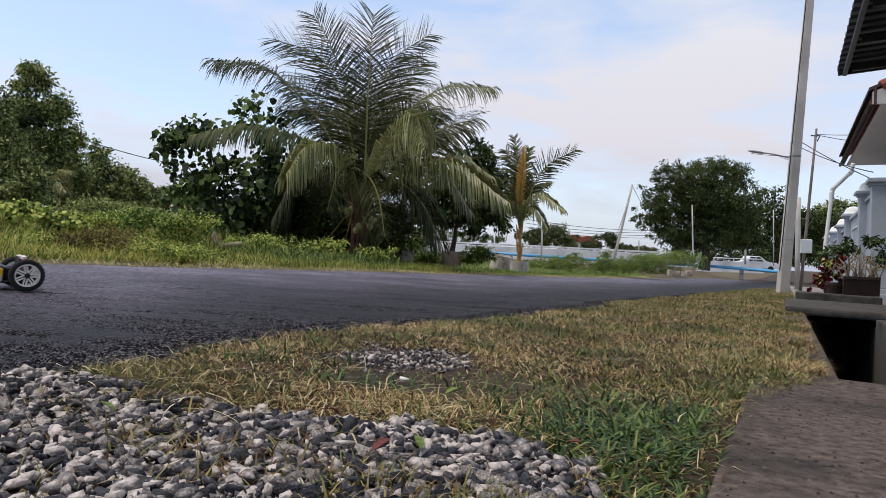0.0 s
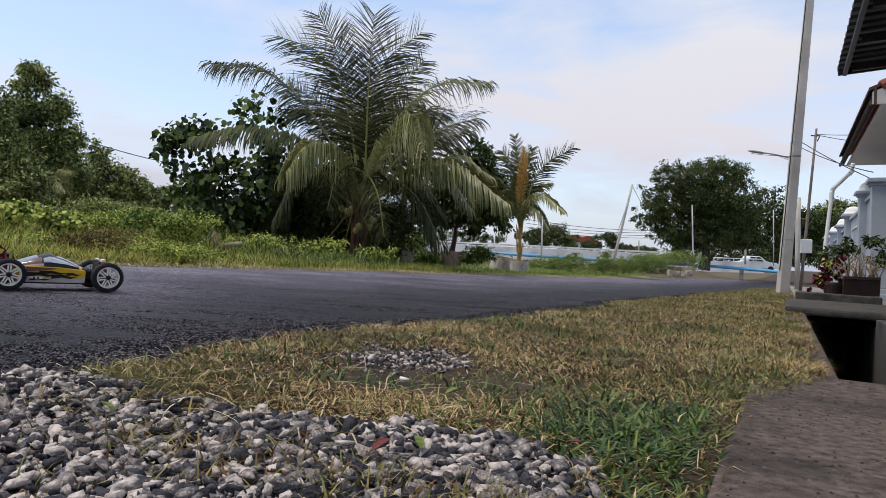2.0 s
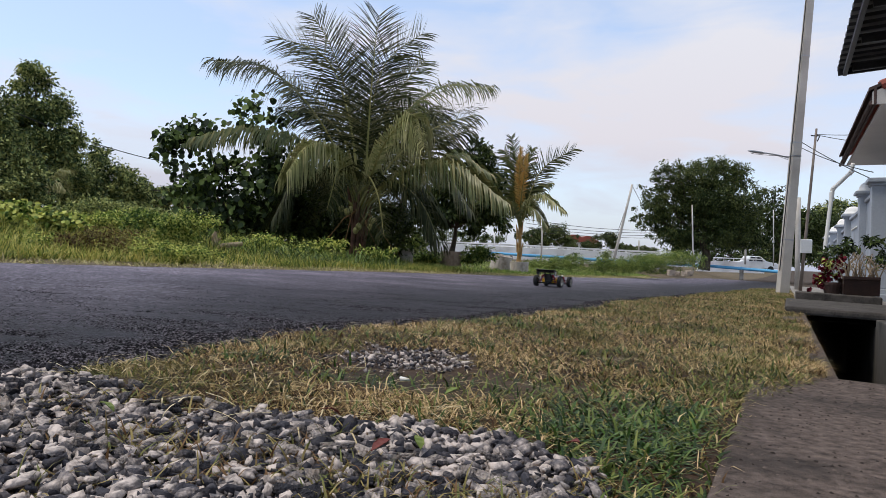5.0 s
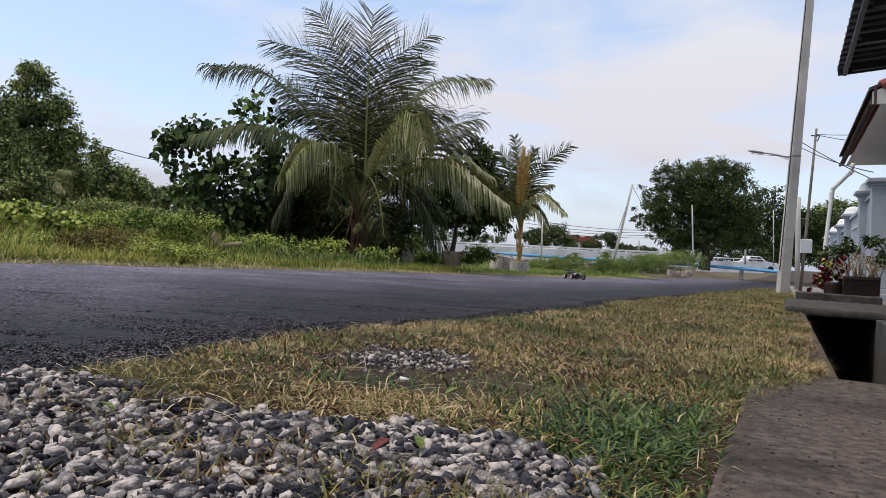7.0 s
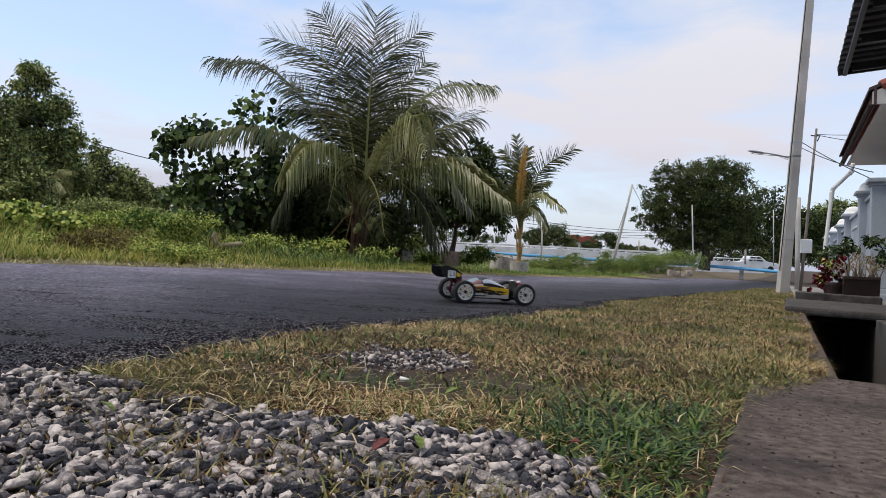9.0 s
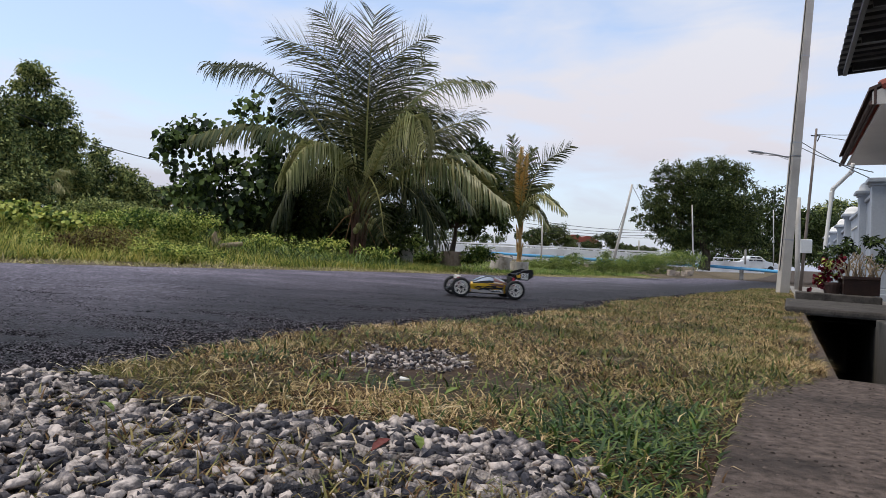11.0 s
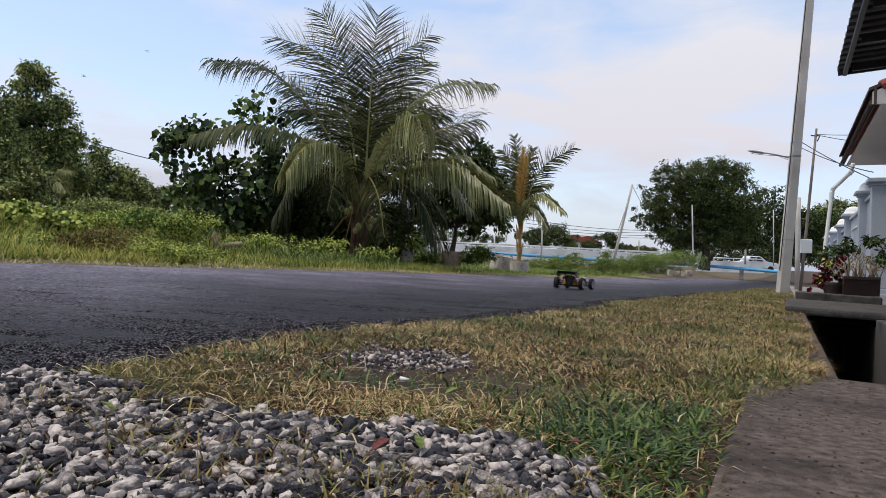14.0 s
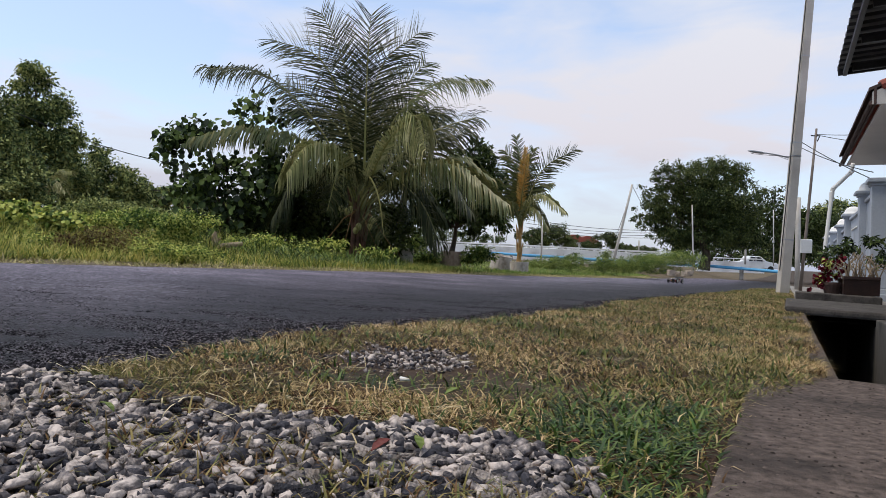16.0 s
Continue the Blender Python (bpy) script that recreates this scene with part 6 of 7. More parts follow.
def kerb_and_pots():
    ob = sloped_box("planter_kerb", 9.52, 10.6, -0.98, -0.09, 0.022, 0.13, M_SLAB, bevel=0.015, cuts=2)
    tagged(ob, "stained concrete kerb step carrying flower pots", "kerb", kind="structure")
    u, v = 10.0, -0.80
    t = thing("flower_trough", lane_pose(u, v, 0.131), "brown clay trough with dry tangled stems", "flower pot")
    bm = bmesh.new()
    prism(bm, [(-0.10, 0), (0.10, 0), (0.13, 0.19), (0.15, 0.19), (0.15, 0.23), (-0.15, 0.23), (-0.15, 0.19), (-0.13, 0.19)], 0.38, Matrix(), 0.006)
    part("trough", bm, M_CLAY, t)
    r = random.Random(4)
    for i in range(34):
        bm = bmesh.new()
        y, a = r.uniform(-0.2, 0.2), r.uniform(0, 6.28)
        h = r.uniform(0.12, 0.34)
        tube(bm, [(0, y, 0.2), (0.08 * math.cos(a), y + 0.06 * math.sin(a), 0.2 + h * 0.7), (0.16 * math.cos(a), y + 0.16 * math.sin(a), 0.2 + h), (0.2 * math.cos(a), y + 0.2 * math.sin(a), 0.2 + h * 0.6)], [0.008, 0.007, 0.006, 0.003], 5)
        part("stem", bm, M_WOOD, t)
    t = thing("potted_shrub", lane_pose(10.35, -0.70, 0.10), "leafy green potted shrub among the flower pots", "potted plant")
    bm = bmesh.new()
    lathe(bm, [(0.10, 0), (0.13, 0.2), (0.145, 0.2), (0.145, 0.23), (0.12, 0.23)], 16)
    part("pot", bm, M_CLAY, t)
    limbs((0, 0, 0.2), [(0, 0.1, 0.55, 0.1, 0.1), (0.05, -0.15, 0.7, 0.1, 0.1), (0, 0.25, 0.45, 0.1, 0.1)], 0.014, t, M_BARK)
    P, O = crown_points([(0, 0.12, 0.55, 0.2, 0.16), (0.05, -0.16, 0.72, 0.2, 0.16), (0, 0.3, 0.5, 0.14, 0.1), (0.05, -0.3, 0.55, 0.15, 0.15)], 700, 0.3, 12)
    part("foliage", swarm("foliage", LEAF_V, LEAF_F, leaf_turns(O, 0.075), P, M_BIGLEAF), None, t)
    t = thing("bougainvillea", lane_pose(10.2, -0.50, 0.10), "red bougainvillea in a dark pot", "potted plant")
    bm = bmesh.new()
    lathe(bm, [(0.08, 0), (0.11, 0.14), (0.12, 0.14), (0.12, 0.17), (0.1, 0.17)], 16)
    part("pot", bm, M_FASCIA, t)
    P, O = crown_points([(0, 0.0, 0.34, 0.14, 0.16), (0, 0.1, 0.2, 0.12, 0.12), (0, -0.06, 0.48, 0.1, 0.08), (0, 0.24, 0.1, 0.05, 0.04)], 800, 0.3, 12)
    tagged(part("blossom", swarm("blossom", ROUND_V, ROUND_F, leaf_turns(O, 0.034), P, M_RED), None, t), kind="stuff")
    P, O = crown_points([(0, 0.0, 0.36, 0.13, 0.15), (0, 0.06, 0.2, 0.1, 0.1)], 160, 0.3, 10)
    part("foliage", swarm("foliage", LEAF_V, LEAF_F, leaf_turns(O, 0.05), P, M_WEED), None, t)


kerb_and_pots()


# ------------------------------------------------------------ the radio-controlled buggy
M_YEL = mat("yellow_shell", (0.62, 0.36, 0.015), (0.75, 0.46, 0.03), 8, 0.3, 0, 60, coat=0.6)
M_SILV = mat("silver_shell", (0.36, 0.32, 0.31), (0.50, 0.45, 0.43), 8, 0.3, 0, 60, coat=0.6)
M_PALE = mat("pale_blue_shell", (0.13, 0.18, 0.21), (0.20, 0.25, 0.29), 8, 0.3, 0, 60, coat=0.6)
M_BLK = mat("black_shell", (0.010, 0.010, 0.011), (0.02, 0.02, 0.022), 8, 0.42, 0, 60, spec=0.2, coat=0.1)
M_PLUM = mat("plum_shell", (0.12, 0.055, 0.05), (0.20, 0.10, 0.085), 8, 0.3, 0, 60, coat=0.5)
M_RUB = mat("buggy_rubber", (0.012, 0.012, 0.013), (0.026, 0.026, 0.028), 20, 0.85, 0.3, 200, bump_d=0.001)
M_RIM = mat("rim_white", (0.76, 0.71, 0.64), (0.86, 0.82, 0.75), 10, 0.4, 0, 60)
M_GLS = mat("tinted_window", (0.36, 0.38, 0.42), (0.44, 0.47, 0.51), 5, 0.07, 0, 20, spec=0.9, coat=1.0, metal=0.65)
M_SHOCK = mat("red_anodised", (0.13, 0.008, 0.02), (0.20, 0.016, 0.03), 8, 0.35, 0, 60, metal=0.6)
M_PLATE = mat("number_white", (0.72, 0.72, 0.70), (0.82, 0.82, 0.80), 8, 0.5, 0, 60)
WB, TR, WR = 0.1625, 0.128, 0.0575
WING = Matrix.Translation((0.016, 0, -0.010))


def buggy():
    t = thing("toy_buggy", pose(0, 0, 0), "radio-controlled buggy with yellow flame shell and black wing", "toy car")
    # stations along the shell: x, half width, sill, shoulder, top, half width of the top
    secs = np.array([(-0.155, 0.040, 0.040, 0.070, 0.082, 0.020), (-0.115, 0.064, 0.030, 0.082, 0.103, 0.032), (-0.07, 0.076, 0.030, 0.087, 0.120, 0.038), (-0.02, 0.078, 0.030, 0.087, 0.130, 0.038), (0.03, 0.076, 0.030, 0.084, 0.116, 0.034), (0.085, 0.060, 0.030, 0.078, 0.090, 0.028), (0.125, 0.042, 0.036, 0.066, 0.074, 0.022), (0.152, 0.030, 0.040, 0.056, 0.060, 0.016)])

    def skin(x, a, out=0.0):
        """A point of the shell's flank: a runs from the sill (0) over the shoulder (0.3) to the ridge (1)."""
        hw, zb, zs, zt, tw = (float(np.interp(x, secs[:, 0], secs[:, k])) for k in range(1, 6))
        if a <= 0.3:
            y, z = hw, zb + (zs - zb) * a / 0.3
        elif a <= 0.8:
            f = (a - 0.3) / 0.5
            y, z = hw + (tw - hw) * f + 0.007 * math.sin(f * math.pi), zs + (zt - zs) * f + 0.004 * math.sin(f * math.pi)
        else:
            f = (a - 0.8) / 0.2
            y, z = tw * (1 - f), zt + 0.005 * math.sin(f * math.pi / 2)
        return Vector((x, y + out, z + out * 0.7))

    def patch(xs, lo, hi, s, out):
        """A thin panel laid on the flank between two heights."""
        bm = bmesh.new()
        cols = []
        for x, a0, a1 in zip(xs, lo, hi):
            cols.append([[bm.verts.new(Vector((p.x, p.y * s, p.z))) for p in (skin(x, a0 + (a1 - a0) * k / 4, o) for k in range(5))] for o in (out, out - 0.001)])
        for c, d in zip(cols, cols[1:]):
            for k in range(4):
                bm.faces.new((c[0][k], d[0][k], d[0][k + 1], c[0][k + 1]))
                bm.faces.new((c[1][k], c[1][k + 1], d[1][k + 1], d[1][k]))
        return bm

    bm = bmesh.new()
    heights = (0.0, 0.15, 0.3, 0.38, 0.46, 0.55, 0.64, 0.72, 0.8, 0.9, 1.0)
    stations = np.linspace(-0.155, 0.152, 30)
    rings = []
    for x in stations:
        half = [skin(x, a) for a in heights]
        rings.append([bm.verts.new(p) for p in half] + [bm.verts.new((p.x, -p.y, p.z)) for p in half[-2::-1]])
    n = len(rings[0])
    for x, a, b in zip(stations, rings, rings[1:]):
        for k in range(n):
            f = bm.faces.new((a[k], a[(k + 1) % n], b[(k + 1) % n], b[k]))
            h = min(k, n - 2 - k)
            # paint: yellow sills, plum and silver flanks, pale rear deck, black cabin, glass screen, dark nose
            if x > 0.086:
                f.material_index = 1
            elif k == n - 1 or h < 2:
                f.material_index = 1 if k == n - 1 else 0
            elif x < -0.085:
                f.material_index = 3 if h > 5 else 5
            elif x < 0.0:
                f.material_index = (1 if x > -0.06 else 3) if h > 6 else (5 if x < -0.05 else 1)
            elif x < 0.075:
                f.material_index = 4 if h > 7 else 1
            else:
                f.material_index = 1 if h > 6 or x > 0.105 else 0
            f.smooth = True
    bm.faces.new(rings[0][::-1]), bm.faces.new(rings[-1])
    bmesh.ops.recalc_face_normals(bm, faces=bm.faces)
    me = bpy.data.meshes.new("shell")
    bm.to_mesh(me)
    bm.free()
    for m_ in (M_YEL, M_BLK, M_SILV, M_PALE, M_GLS, M_PLUM):
        me.materials.append(m_)
    part("shell", me, None, t, "yellow, black and silver painted shell")
    for s in (1, -1):
        # raked side window
        xs = np.linspace(-0.045, 0.078, 12)
        top = [0.71 - 0.10 * max(0.0, (-0.02 - x) / 0.04) - 0.25 * max(0.0, (x - 0.0) / 0.082) ** 1.3 for x in xs]
        part("side_window", patch(xs, [0.45] * 12, top, s, 0.0018), M_GLS, t, "glossy tinted window", smooth=True)
        part("shoulder_stripe", patch(np.linspace(-0.13, -0.045, 8), [0.32] * 8, [0.36 + 0.05 * k / 7 for k in range(8)], s, 0.0016), M_SILV, t, "silver shoulder stripe", smooth=True)
        # side pod: yellow above, silver below, black flames
        bm = bmesh.new()
        prism(bm, [(-0.105, 0.030), (0.092, 0.030), (0.096, 0.036), (0.096, 0.078), (0.02, 0.086), (-0.105, 0.089)], 0.028, pose(0, 0.071 * s, 0), 0.003)
        pod = part("side_pod", bm, M_YEL, t, "yellow side panel")
        bm = bmesh.new()
        prism(bm, [(-0.104, 0.031), (0.092, 0.031), (0.0945, 0.052), (0.05, 0.046), (0.0, 0.058), (-0.04, 0.048), (-0.104, 0.055)], 0.002, pose(0, 0.0862 * s, 0))
        part("lower_panel", bm, M_SILV, pod, "silver lower panel")
        bm = bmesh.new()
        prism(bm, [(-0.104, 0.086), (-0.104, 0.066), (-0.07, 0.072), (-0.03, 0.076), (0.0, 0.084)], 0.002, pose(0, 0.0864 * s, 0))
        part("rear_patch", bm, M_PLUM, pod, "plum-coloured rear patch")
        for x0, z0, ln, hh in ((-0.10, 0.058, 0.10, 0.008), (-0.06, 0.066, 0.10, 0.007), (-0.02, 0.052, 0.09, 0.008), (-0.09, 0.042, 0.07, 0.006), (0.03, 0.062, 0.05, 0.006)):
            bm = bmesh.new()
            prism(bm, [(x0, z0 - hh), (x0 + ln * 0.4, z0 - hh * 0.3), (x0 + ln * 0.7, z0 - hh * 0.9), (x0 + ln, z0 + hh * 0.3), (x0 + ln * 0.72, z0 + hh * 0.1), (x0 + ln * 0.45, z0 + hh), (x0, z0 + hh)], 0.001, pose(0, 0.0878 * s, 0))
            part("flame", bm, M_BLK, pod, "black flame")
        for k, w in enumerate((0.012, 0.008, 0.014)):
            bm = bmesh.new()
            box(bm, w, 0.001, 0.008, pose(-0.085 + k * 0.016, 0.0885 * s, 0.047))
            part("emblem_bar", bm, M_PLATE, pod, "white emblem bar")
    bm = bmesh.new()
    prism(bm, [(-0.2, 0), (-0.17, 0.004), (0.17, 0.004), (0.215, 0.014), (0.215, 0.010), (0.175, 0), ], 0.11, pose(0, 0, 0.024))
    part("chassis", bm, M_BLK, t)
    bm = bmesh.new()
    prism(bm, [(0.165, 0.03), (0.215, 0.03), (0.225, 0.04), (0.215, 0.055), (0.17, 0.05)], 0.09, Matrix(), 0.004)
    part("bumper", bm, M_BLK, t)
    for x, h in ((0.150, 0.112), (-0.158, 0.128)):
        bm = bmesh.new()
        # tower plate across the car
        a = [bm.verts.new((x - 0.003, y, z)) for y, z in ((-0.035, 0.04), (0.035, 0.04), (0.055, h), (0.02, h + 0.008), (-0.02, h + 0.008), (-0.055, h))]
        b = [bm.verts.new(v.co + Vector((0.006, 0, 0))) for v in a]
        bm.faces.new(a), bm.faces.new(b[::-1])
        for k in range(6):
            bm.faces.new((a[k], b[k], b[(k + 1) % 6], a[(k + 1) % 6]))
        part("shock_tower", bm, M_BLK, t)
        bm = bmesh.new()
        box(bm, 0.06, 0.05, 0.036, pose(x, 0, 0.046), 0.008, 2)
        part("gearbox", bm, M_BLK, t)
        for s in (1, -1):
            bm = bmesh.new()
            off = 0.012 if x > 0 else -0.012
            tube(bm, [(x + off, 0.048 * s, h - 0.004), (x + off, 0.066 * s, (h + 0.045) / 2 + 0.012)], 0.0105, 10)
            tube(bm, [(x + off, 0.066 * s, (h + 0.045) / 2 + 0.012), (x + off, 0.088 * s, 0.04)], 0.004, 8)
            sh = part("shock", bm, M_SHOCK, t, "red anodised shock absorber")
            bm = bmesh.new()
            pts = []
            for k in range(61):
                f = k / 60
                c = Vector((x + off, (0.056 + 0.030 * f) * s, h - 0.02 - (h - 0.064) * f))
                pts.append(c + Vector((math.cos(k * 0.75), math.sin(k * 0.75), 0)) * 0.0095)
            tube(bm, pts, 0.0014, 4)
            part("spring", bm, M_SHOCK, sh)
            for z, r in ((0.036, 0.006), (0.074, 0.0035)):
                bm = bmesh.new()
                tube(bm, [(x - 0.025, 0.03 * s, z + 0.004), (x, 0.105 * s, z)], r, 6)
                tube(bm, [(x + 0.025, 0.03 * s, z + 0.004), (x, 0.105 * s, z)], r, 6)
                part("suspension_arm", bm, M_BLK, t)
            bm = bmesh.new()
            tube(bm, [(x, 0.03 * s, 0.055), (x, 0.118 * s, WR)], 0.004, 6)
            part("axle", bm, M_BLK, t)
    # engine bits behind the nose
    for yy in (0.046, -0.046):
        bm = bmesh.new()
        lathe(bm, [(0.004, 0.0), (0.0105, 0.0), (0.0105, 0.019), (0.003, 0.023)], 10, pose(0.162, yy, 0.102))
        part("shock_cap", bm, M_RIM, t, "white shock cap")
    # wing on its mount
    bm = bmesh.new()
    for s in (1, -1):
        prism(bm, [(-0.155, 0.115), (-0.165, 0.09), (-0.222, 0.150), (-0.202, 0.160)], 0.006, pose(0, 0.03 * s, 0))
    part("wing_mount", bm, M_BLK, t)
    bm = bmesh.new()
    prism(bm, [(-0.195, 0.160), (-0.215, 0.156), (-0.265, 0.168), (-0.285, 0.186), (-0.278, 0.188), (-0.262, 0.174), (-0.215, 0.163)], 0.19, WING, 0.001)
    wing = part("wing", bm, M_BLK, t, "black rear wing")
    for s in (1, -1):
        bm = bmesh.new()
        prism(bm, [(-0.185, 0.152), (-0.200, 0.126), (-0.262, 0.128), (-0.292, 0.150), (-0.292, 0.190), (-0.27, 0.194), (-0.215, 0.176)], 0.004, WING @ pose(0, 0.095 * s, 0))
        ep = part("end_plate", bm, M_BLK, t, "black wing end plate with a number")
        bm = bmesh.new()
        box(bm, 0.041, 0.001, 0.036, WING @ pose(-0.240, 0.0978 * s, 0.151), 0.0)
        part("race_square", bm, M_PLATE, ep, "white number square")
        bm = bmesh.new()
        prism(bm, [(-0.216, 0.142), (-0.200, 0.138), (-0.190, 0.152), (-0.205, 0.158), (-0.214, 0.164)], 0.002, WING @ pose(0, 0.0985 * s, 0))
        part("flame", bm, M_YEL, ep, "yellow flame")
        cu = bpy.data.curves.new("number", "FONT")
        cu.body, cu.size, cu.extrude, cu.align_x, cu.align_y = "23", 0.033, 0.0004, "CENTER", "CENTER"
        cu.materials.append(M_BLK)
        n = new("number", cu)
        n.parent = ep
        n.matrix_basis = WING @ pose(-0.240, 0.0990 * s, 0.151, 90, 0, 180 if s > 0 else 0)
        n["label"] = "black number 23"
    # wheels: tyre with tread, spoked rim, hub
    wheels = []
    for x in (WB, -WB):
        for s in (1, -1):
            bm = bmesh.new()
            w = 0.021 if x < 0 else 0.019
            prof = [(0.0405, -w), (0.047, -w * 1.02), (0.053, -w * 0.92), (WR - 0.002, -w * 0.7), (WR - 0.0015, 0), (WR - 0.002, w * 0.7), (0.053, w * 0.92), (0.047, w * 1.02), (0.0405, w), (0.0405, -w)]
            rings = [[bm.verts.new((r * math.cos(2 * math.pi * k / 28), z, r * math.sin(2 * math.pi * k / 28))) for k in range(28)] for r, z in prof]
            for a, b in zip(rings, rings[1:]):
                for k in range(28):
                    bm.faces.new((a[k], a[(k + 1) % 28], b[(k + 1) % 28], b[k]))
            for k in range(26):
                for j, z in enumerate((-0.6, 0.0, 0.6)):
                    a = 2 * math.pi * (k + 0.5 * (j % 2)) / 26
                    box(bm, 0.0022, w * 0.42, 0.0045, pose(0, 0, 0, 0, -math.degrees(a), 0) @ Matrix.Translation((WR - 0.0022, w * z, 0)))
            whl = part("wheel", bm, M_RUB, t, "black rubber tyre with a white spoked rim", m=pose(x, TR * s, WR))
            bm = bmesh.new()
            o = w * 0.75 * s
            for r0, r1, yy in ((0.0355, 0.041, o), (0.0355, 0.041, -o)):
                ra = [[bm.verts.new((r * math.cos(2 * math.pi * k / 28), y, r * math.sin(2 * math.pi * k / 28))) for k in range(28)] for r, y in ((r0, yy - 0.003), (r1, yy - 0.003), (r1, yy + 0.003), (r0, yy + 0.003), (r0, yy - 0.003))]
                for a, b in zip(ra, ra[1:]):
                    for k in range(28):
                        bm.faces.new((a[k], a[(k + 1) % 28], b[(k + 1) % 28], b[k]))
            for k in range(7):
                for dz in (-0.0042, 0.0042):
                    a = 360.0 * k / 7
                    box(bm, 0.031, 0.005, 0.0046, pose(0, 0, 0, 0, a, 0) @ Matrix.Translation((0.0215, o, dz)))
            part("rim", bm, M_RIM, whl, "white multi-spoke rim")
            bm = bmesh.new()
            lathe(bm, [(0.004, -0.006), (0.009, -0.006), (0.009, 0.004), (0.005, 0.007)], 10, Matrix.Translation((0, o, 0)) @ pose(0, 0, 0, -90 * s))
            tube(bm, [(0, -o, 0), (0, o, 0)], 0.011, 8)
            part("hub", bm, M_BLK, whl)
            wheels.append((whl, x, TR * s))
    return t, wheels


BUGGY, WHEELS = buggy()
BUGGY.scale = (1.1, 1.1, 1.1)


# ------------------------------------------------------------ birds crossing the sky
M_BIRD = mat("bird_feathers", (0.05, 0.045, 0.04), (0.11, 0.10, 0.09), 20, 0.8, 0, 60)


def bird(at):
    t = thing("bird", pose(*at), "small dark swift flying across the sky", "bird", "birds in flight")
    bm = bmesh.new()
    tube(bm, [(-0.10, 0, 0), (-0.055, 0, 0.004), (0.0, 0, 0.008), (0.04, 0, 0.006), (0.06, 0, 0.0)], [0.009, 0.017, 0.022, 0.016, 0.003], 8)
    part("body", bm, M_BIRD, t, smooth=True)
    wings = []
    for s in (1, -1):
        bm = bmesh.new()
        up = [bm.verts.new((x, y * s, z)) for x, y, z in ((0.028, 0.0, 0.005), (0.034, 0.06, 0.009), (0.0, 0.14, 0.006), (-0.045, 0.18, 0.0), (-0.015, 0.09, 0.003), (-0.03, 0.0, 0.003))]
        dn = [bm.verts.new(v.co - Vector((0, 0, 0.006))) for v in up]
        bm.faces.new(up), bm.faces.new(dn[::-1])
        for k in range(6):
            bm.faces.new((up[k], dn[k], dn[(k + 1) % 6], up[(k + 1) % 6]))
        wings.append(part("wing", bm, M_BIRD, t, m=pose(0, 0.02 * s, 0.015)))
    return t, wings


# seconds and place of each bird: it comes over the houses and leaves over the wood
FLIGHTS = [
    [(0, 135.19, 42, 7.27), (10.9, 26.19, 42, 8.27), (11.3, 21.98, 42, 8.89), (11.5, 20.08, 42, 9.37), (11.7, 18.22, 42, 9.77), (11.9, 16.54, 42, 10.05), (12.1, 14.14, 42, 10.4), (12.3, 11.52, 42, 10.51), (12.5, 8.61, 42, 10.11), (12.7, 5.06, 42, 9.82), (13, -0.12, 42, 9.87), (13.5, -10.53, 42, 9.91), (14, -21.69, 42, 10.26), (14.4, -30.7, 42, 10.48), (16, -45.1, 42, 10.48)],
    [(0, 138.11, 42, 7.97), (11.1, 27.11, 42, 8.97), (11.5, 23.3, 42, 9.51), (11.9, 19.4, 42, 9.68), (12.1, 17.42, 42, 9.74), (12.3, 15.23, 42, 9.87), (12.5, 13.04, 42, 10.13), (12.7, 10.45, 42, 10.34), (12.9, 6.95, 42, 10.56), (13.1, 2.88, 42, 10.78), (13.4, -3.52, 42, 11.17), (14, -18, 42, 11.94), (14.5, -30.79, 42, 12.5), (16, -44.29, 42, 12.5)],
    [(0, 135.45, 42, 7.98), (10.8, 27.45, 42, 8.98), (11.3, 22.09, 42, 8.49), (11.5, 20.01, 42, 8.29), (11.7, 17.87, 42, 8.08), (11.9, 15.66, 42, 7.8), (12.1, 13.26, 42, 7.41), (12.3, 10.85, 42, 7.09), (12.6, 7.21, 42, 6.7), (13, 2.02, 42, 6.25), (13.5, -6.35, 42, 5.78), (14, -16.4, 42, 5.6), (14.6, -30.48, 42, 5.44), (16, -43.08, 42, 5.44)]]
BIRDS = [bird(f[0][1:]) for f in FLIGHTS]


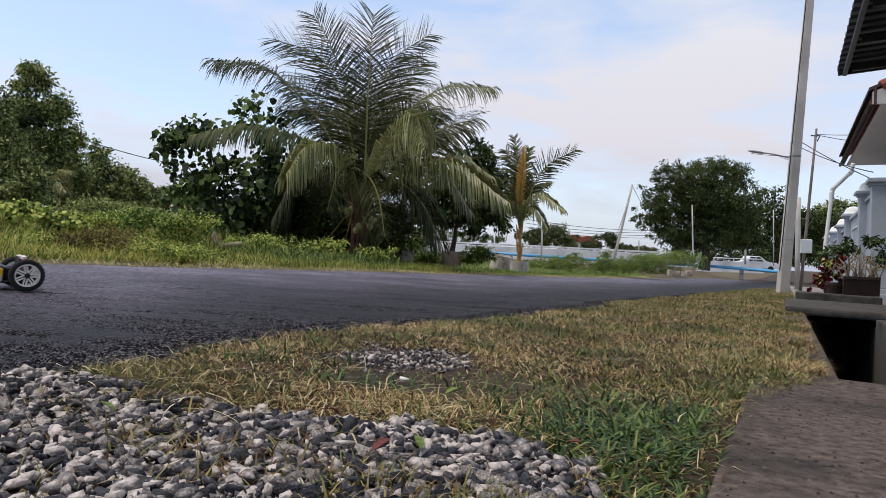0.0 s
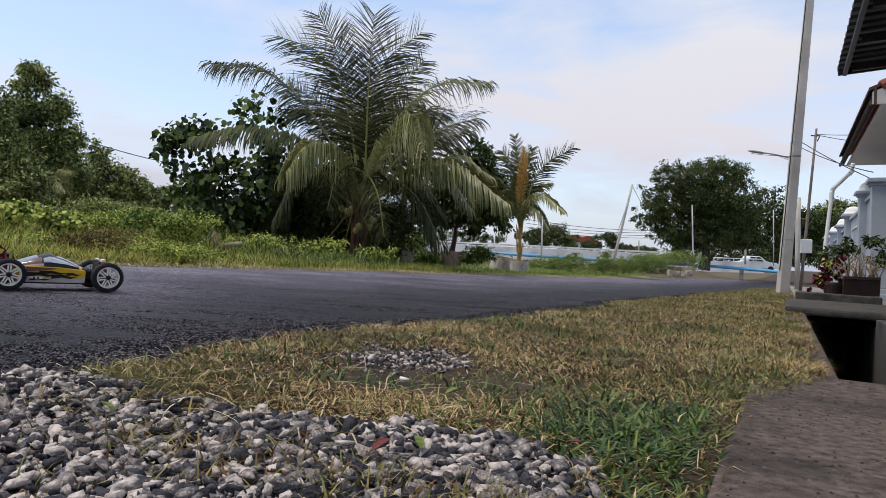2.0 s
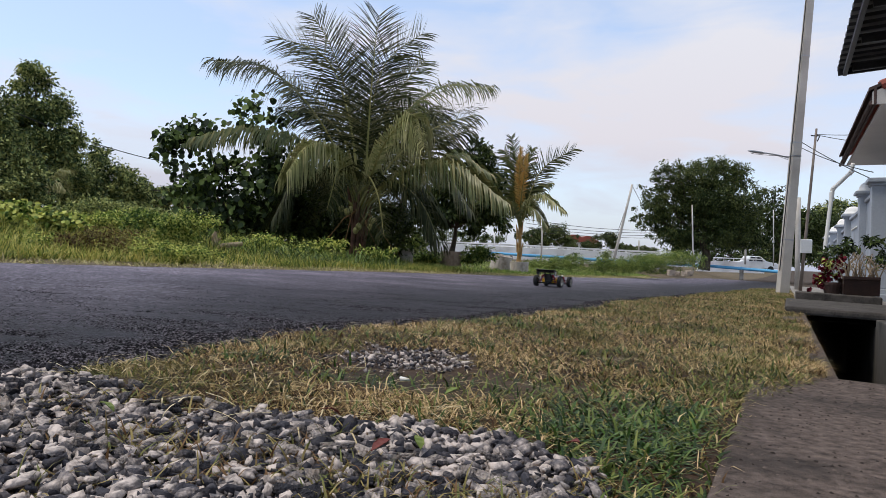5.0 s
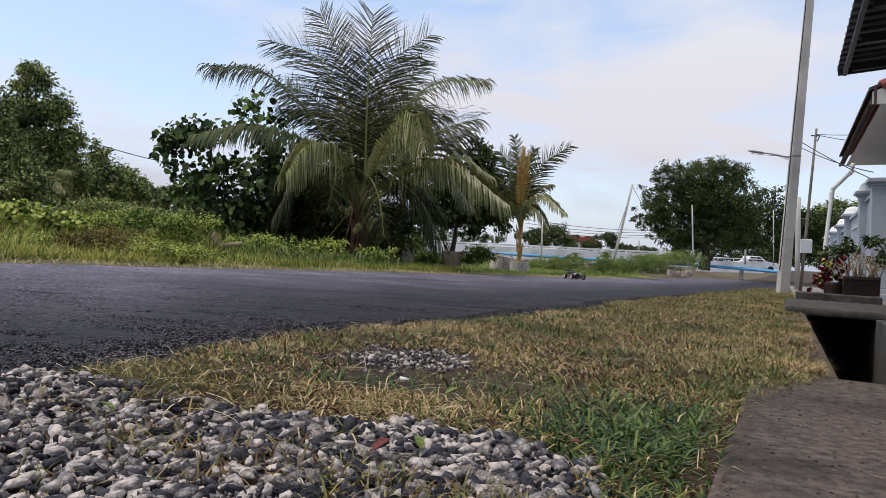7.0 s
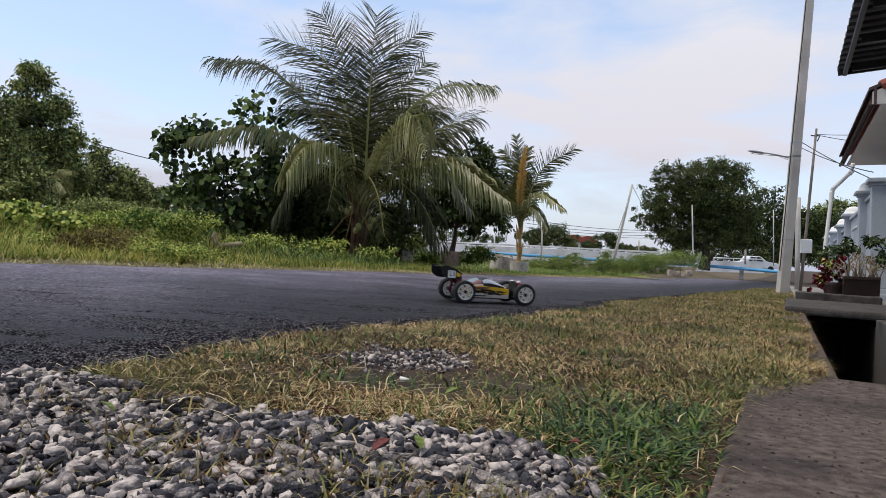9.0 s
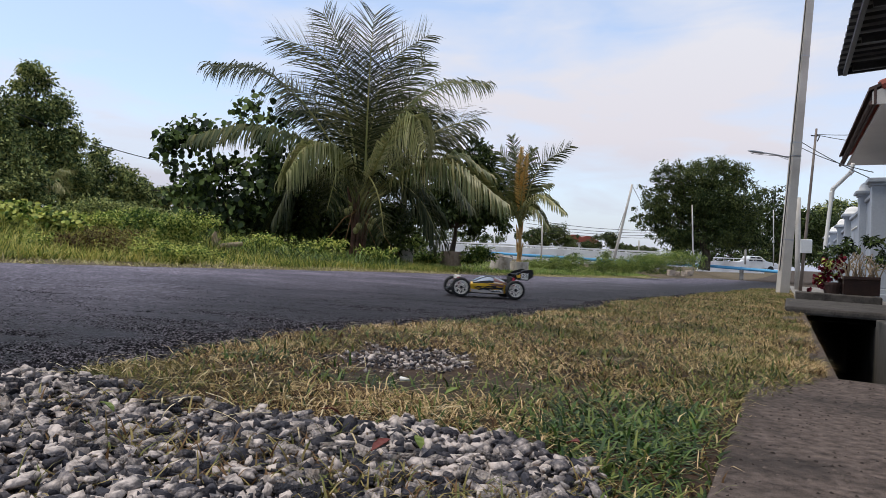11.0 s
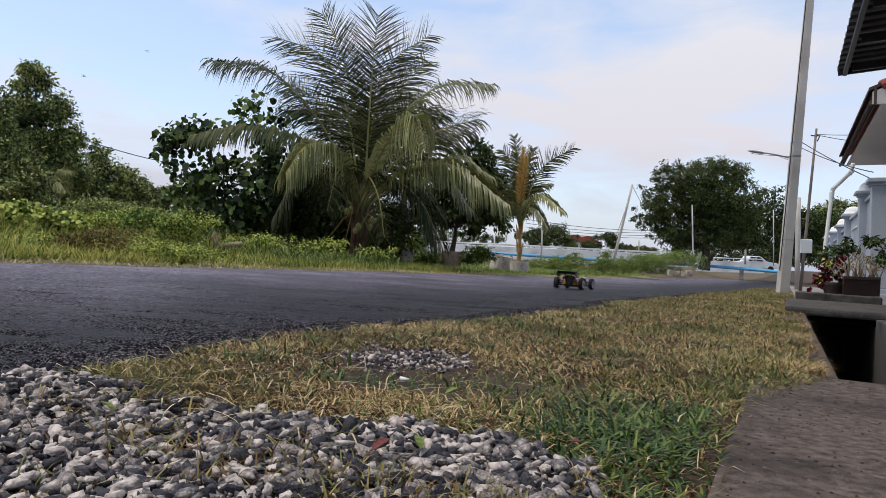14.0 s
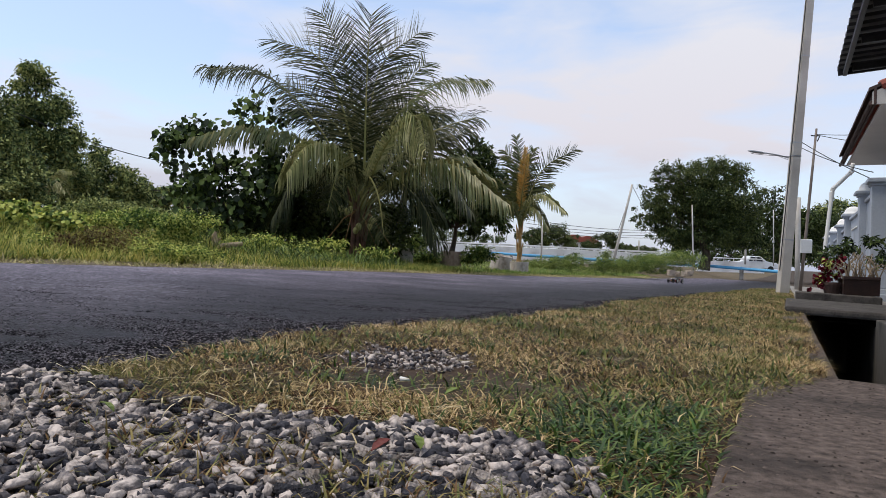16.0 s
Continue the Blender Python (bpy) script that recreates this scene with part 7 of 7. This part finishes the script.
# ------------------------------------------------------------ what moves
# seconds, place on the lane (metres), heading (degrees from x towards y)
DRIVE = [
    (0.0, -1.845, 2.758, 39),
    (0.2, -1.770, 2.835, 39),
    (0.4, -1.710, 2.895, 39),
    (0.6, -1.665, 2.940, 39),
    (0.8, -1.637, 2.969, 39),
    (1.0, -1.630, 2.976, 39),
    (1.4, -1.632, 2.974, 39),
    (1.8, -1.631, 2.975, 39),
    (2.2, -1.630, 2.976, 39),
    (2.5, -1.613, 3.021, 46),
    (2.7, -1.549, 3.091, 50),
    (2.9, -1.399, 3.220, 46),
    (3.0, -1.332, 3.198, 54),
    (3.1, -1.291, 3.325, 50),
    (3.3, -1.218, 3.462, 55),
    (3.5, -1.150, 3.467, 64),
    (3.6, -1.134, 3.607, 61),
    (3.9, -0.850, 4.053, 65),
    (4.0, -0.709, 4.202, 61),
    (4.2, -0.502, 4.605, 61),
    (4.7, 0.572, 6.549, 62),
    (5.2, 1.844, 9.654, 64),
    (5.6, 3.211, 12.960, 70),
    (5.9, 3.991, 15.129, 95),
    (6.1, 4.118, 16.108, 135),
    (6.3, 4.078, 17.137, 160),
    (6.4, 3.935, 17.290, 172),
    (6.6, 3.177, 15.469, 205),
    (6.8, 2.864, 14.935, 250),
    (7.0, 2.951, 15.849, 285),
    (7.3, 2.867, 15.397, 280),
    (7.6, 2.928, 14.656, 262),
    (7.9, 1.919, 11.155, 248),
    (8.2, 0.857, 8.405, 245),
    (8.4, 0.274, 7.284, 262),
    (8.5, 0.104, 6.806, 283),
    (8.6, 0.021, 6.367, 299),
    (8.7, 0.021, 5.743, 311),
    (8.8, 0.212, 5.215, 327),
    (9.0, 0.253, 4.089, 377),
    (9.1, 0.305, 3.749, 390),
    (9.2, 0.329, 3.431, 415),
    (9.5, 0.761, 4.009, 425),
    (9.9, 1.073, 4.853, 465),
    (10.4, 0.874, 5.500, 515),
    (10.9, 0.409, 4.853, 545),
    (11.3, -0.205, 4.156, 559),
    (11.4, -0.291, 4.190, 560),
    (11.6, -0.492, 4.079, 562),
    (11.8, -0.888, 3.808, 556),
    (12.0, -1.314, 3.659, 546),
    (12.2, -1.733, 3.976, 515),
    (12.3, -1.815, 4.092, 490),
    (12.4, -1.852, 4.202, 478),
    (12.5, -1.846, 4.286, 468),
    (12.6, -1.823, 4.379, 454),
    (12.7, -1.777, 4.530, 440),
    (12.8, -1.730, 4.718, 427),
    (12.9, -1.550, 4.926, 405),
    (13.1, -0.824, 5.126, 389),
    (13.3, -0.089, 5.922, 400),
    (13.5, 0.422, 6.222, 425),
    (13.7, 0.825, 6.886, 415),
    (13.9, 1.240, 7.540, 420),
    (14.1, 1.748, 8.432, 422),
    (14.3, 2.322, 9.554, 424),
    (14.5, 3.082, 11.412, 424),
    (14.7, 3.815, 13.154, 424),
    (14.9, 5.369, 16.811, 412),
    (15.0, 6.088, 18.201, 420),
    (15.1, 6.962, 20.095, 455),
    (15.2, 7.503, 21.366, 495),
    (15.4, 8.099, 23.013, 530),
    (15.6, 8.109, 23.572, 550),
    (15.8, 7.833, 23.312, 570),
    (16.0, 7.355, 22.366, 588),
]


def track(t):
    """Place and heading at t, smoothly between the rows."""
    ts = [r[0] for r in DRIVE]
    i = min(max(int(np.searchsorted(ts, t, side="right")) - 1, 0), len(DRIVE) - 2)
    a, b = DRIVE[i], DRIVE[i + 1]
    h = b[0] - a[0]
    s = (t - a[0]) / h
    out = []
    for k in (1, 2, 3):
        pa = DRIVE[max(i - 1, 0)]
        pb = DRIVE[min(i + 2, len(DRIVE) - 1)]
        m0 = (b[k] - pa[k]) / (b[0] - pa[0]) * h
        m1 = (pb[k] - a[k]) / (pb[0] - a[0]) * h
        out.append((2 * s ** 3 - 3 * s * s + 1) * a[k] + (s ** 3 - 2 * s * s + s) * m0 + (-2 * s ** 3 + 3 * s * s) * b[k] + (s ** 3 - s * s) * m1)
    return out


def motions():
    rows, spin, ang, last = [], [], 0.0, None
    n = 480
    for i in range(n + 1):
        t = i / 30
        x, y, hd = track(t)
        nrm = Vector((0.031, 0.0004 * y, 1.0)).normalized()
        fwd = Vector((math.cos(radians(hd)), math.sin(radians(hd)), 0.0))
        fwd = (fwd - nrm * fwd.dot(nrm)).normalized()
        lft = nrm.cross(fwd)
        m = Matrix((fwd, lft, nrm)).transposed().to_4x4()
        # it leans out as it slides on to the grass
        lean = 7.0 * math.exp(-(((t - 9.25) / 0.16) ** 2))
        m.translation = (x, y, float(slope(x, y)) + 0.0015 - 0.0004 * lean)
        m = m @ pose(0, 0, 0, lean, 0, 0)
        if last is not None:
            step = (x - last[0]) * fwd.x + (y - last[1]) * fwd.y
            ang += max(-78.0, min(78.0, math.degrees(step / (WR * 1.1))))
        last = (x, y)
        if i % 3 == 0:
            rows.append((t, m))
        spin.append((t, ang))
    walk(BUGGY, rows)
    for w, x, y in WHEELS:
        walk(w, [(t, pose(x, y, WR, 0, a, 0)) for t, a in spin])
    for (b, wings), flight in zip(BIRDS, FLIGHTS):
        rows = []
        for k, r in enumerate(flight):
            a, c = flight[max(k - 1, 0)], flight[min(k + 1, len(flight) - 1)]
            rows.append((r[0], pose(*r[1:], 0, 0, math.degrees(math.atan2(c[2] - a[2], c[1] - a[1])))))
        walk(b, rows)
        for w, s in zip(wings, (1, -1)):
            walk(w, [(k / 12, pose(0, 0.02 * s, 0.015, s * (8 + 38 * math.sin(k * 1.9 + flight[0][1])), 0, 0)) for k in range(193)])
    # fronds stir in a light breeze
    for ob, amp, ph, fr in SWAY:
        base = ob.matrix_basis.translation.copy()
        walk(ob, [(t * 0.5, pose(*base, amp * 0.5 * math.sin(ph * 1.3 + t * 0.5 * fr * 2.1), amp * math.sin(ph + t * 0.5 * fr * 2.6) + 0.4 * amp * math.sin(2 * ph + t * 0.5 * fr * 5.3), amp * 0.4 * math.sin(ph * 0.7 + t * fr))) for t in range(33)])


motions()
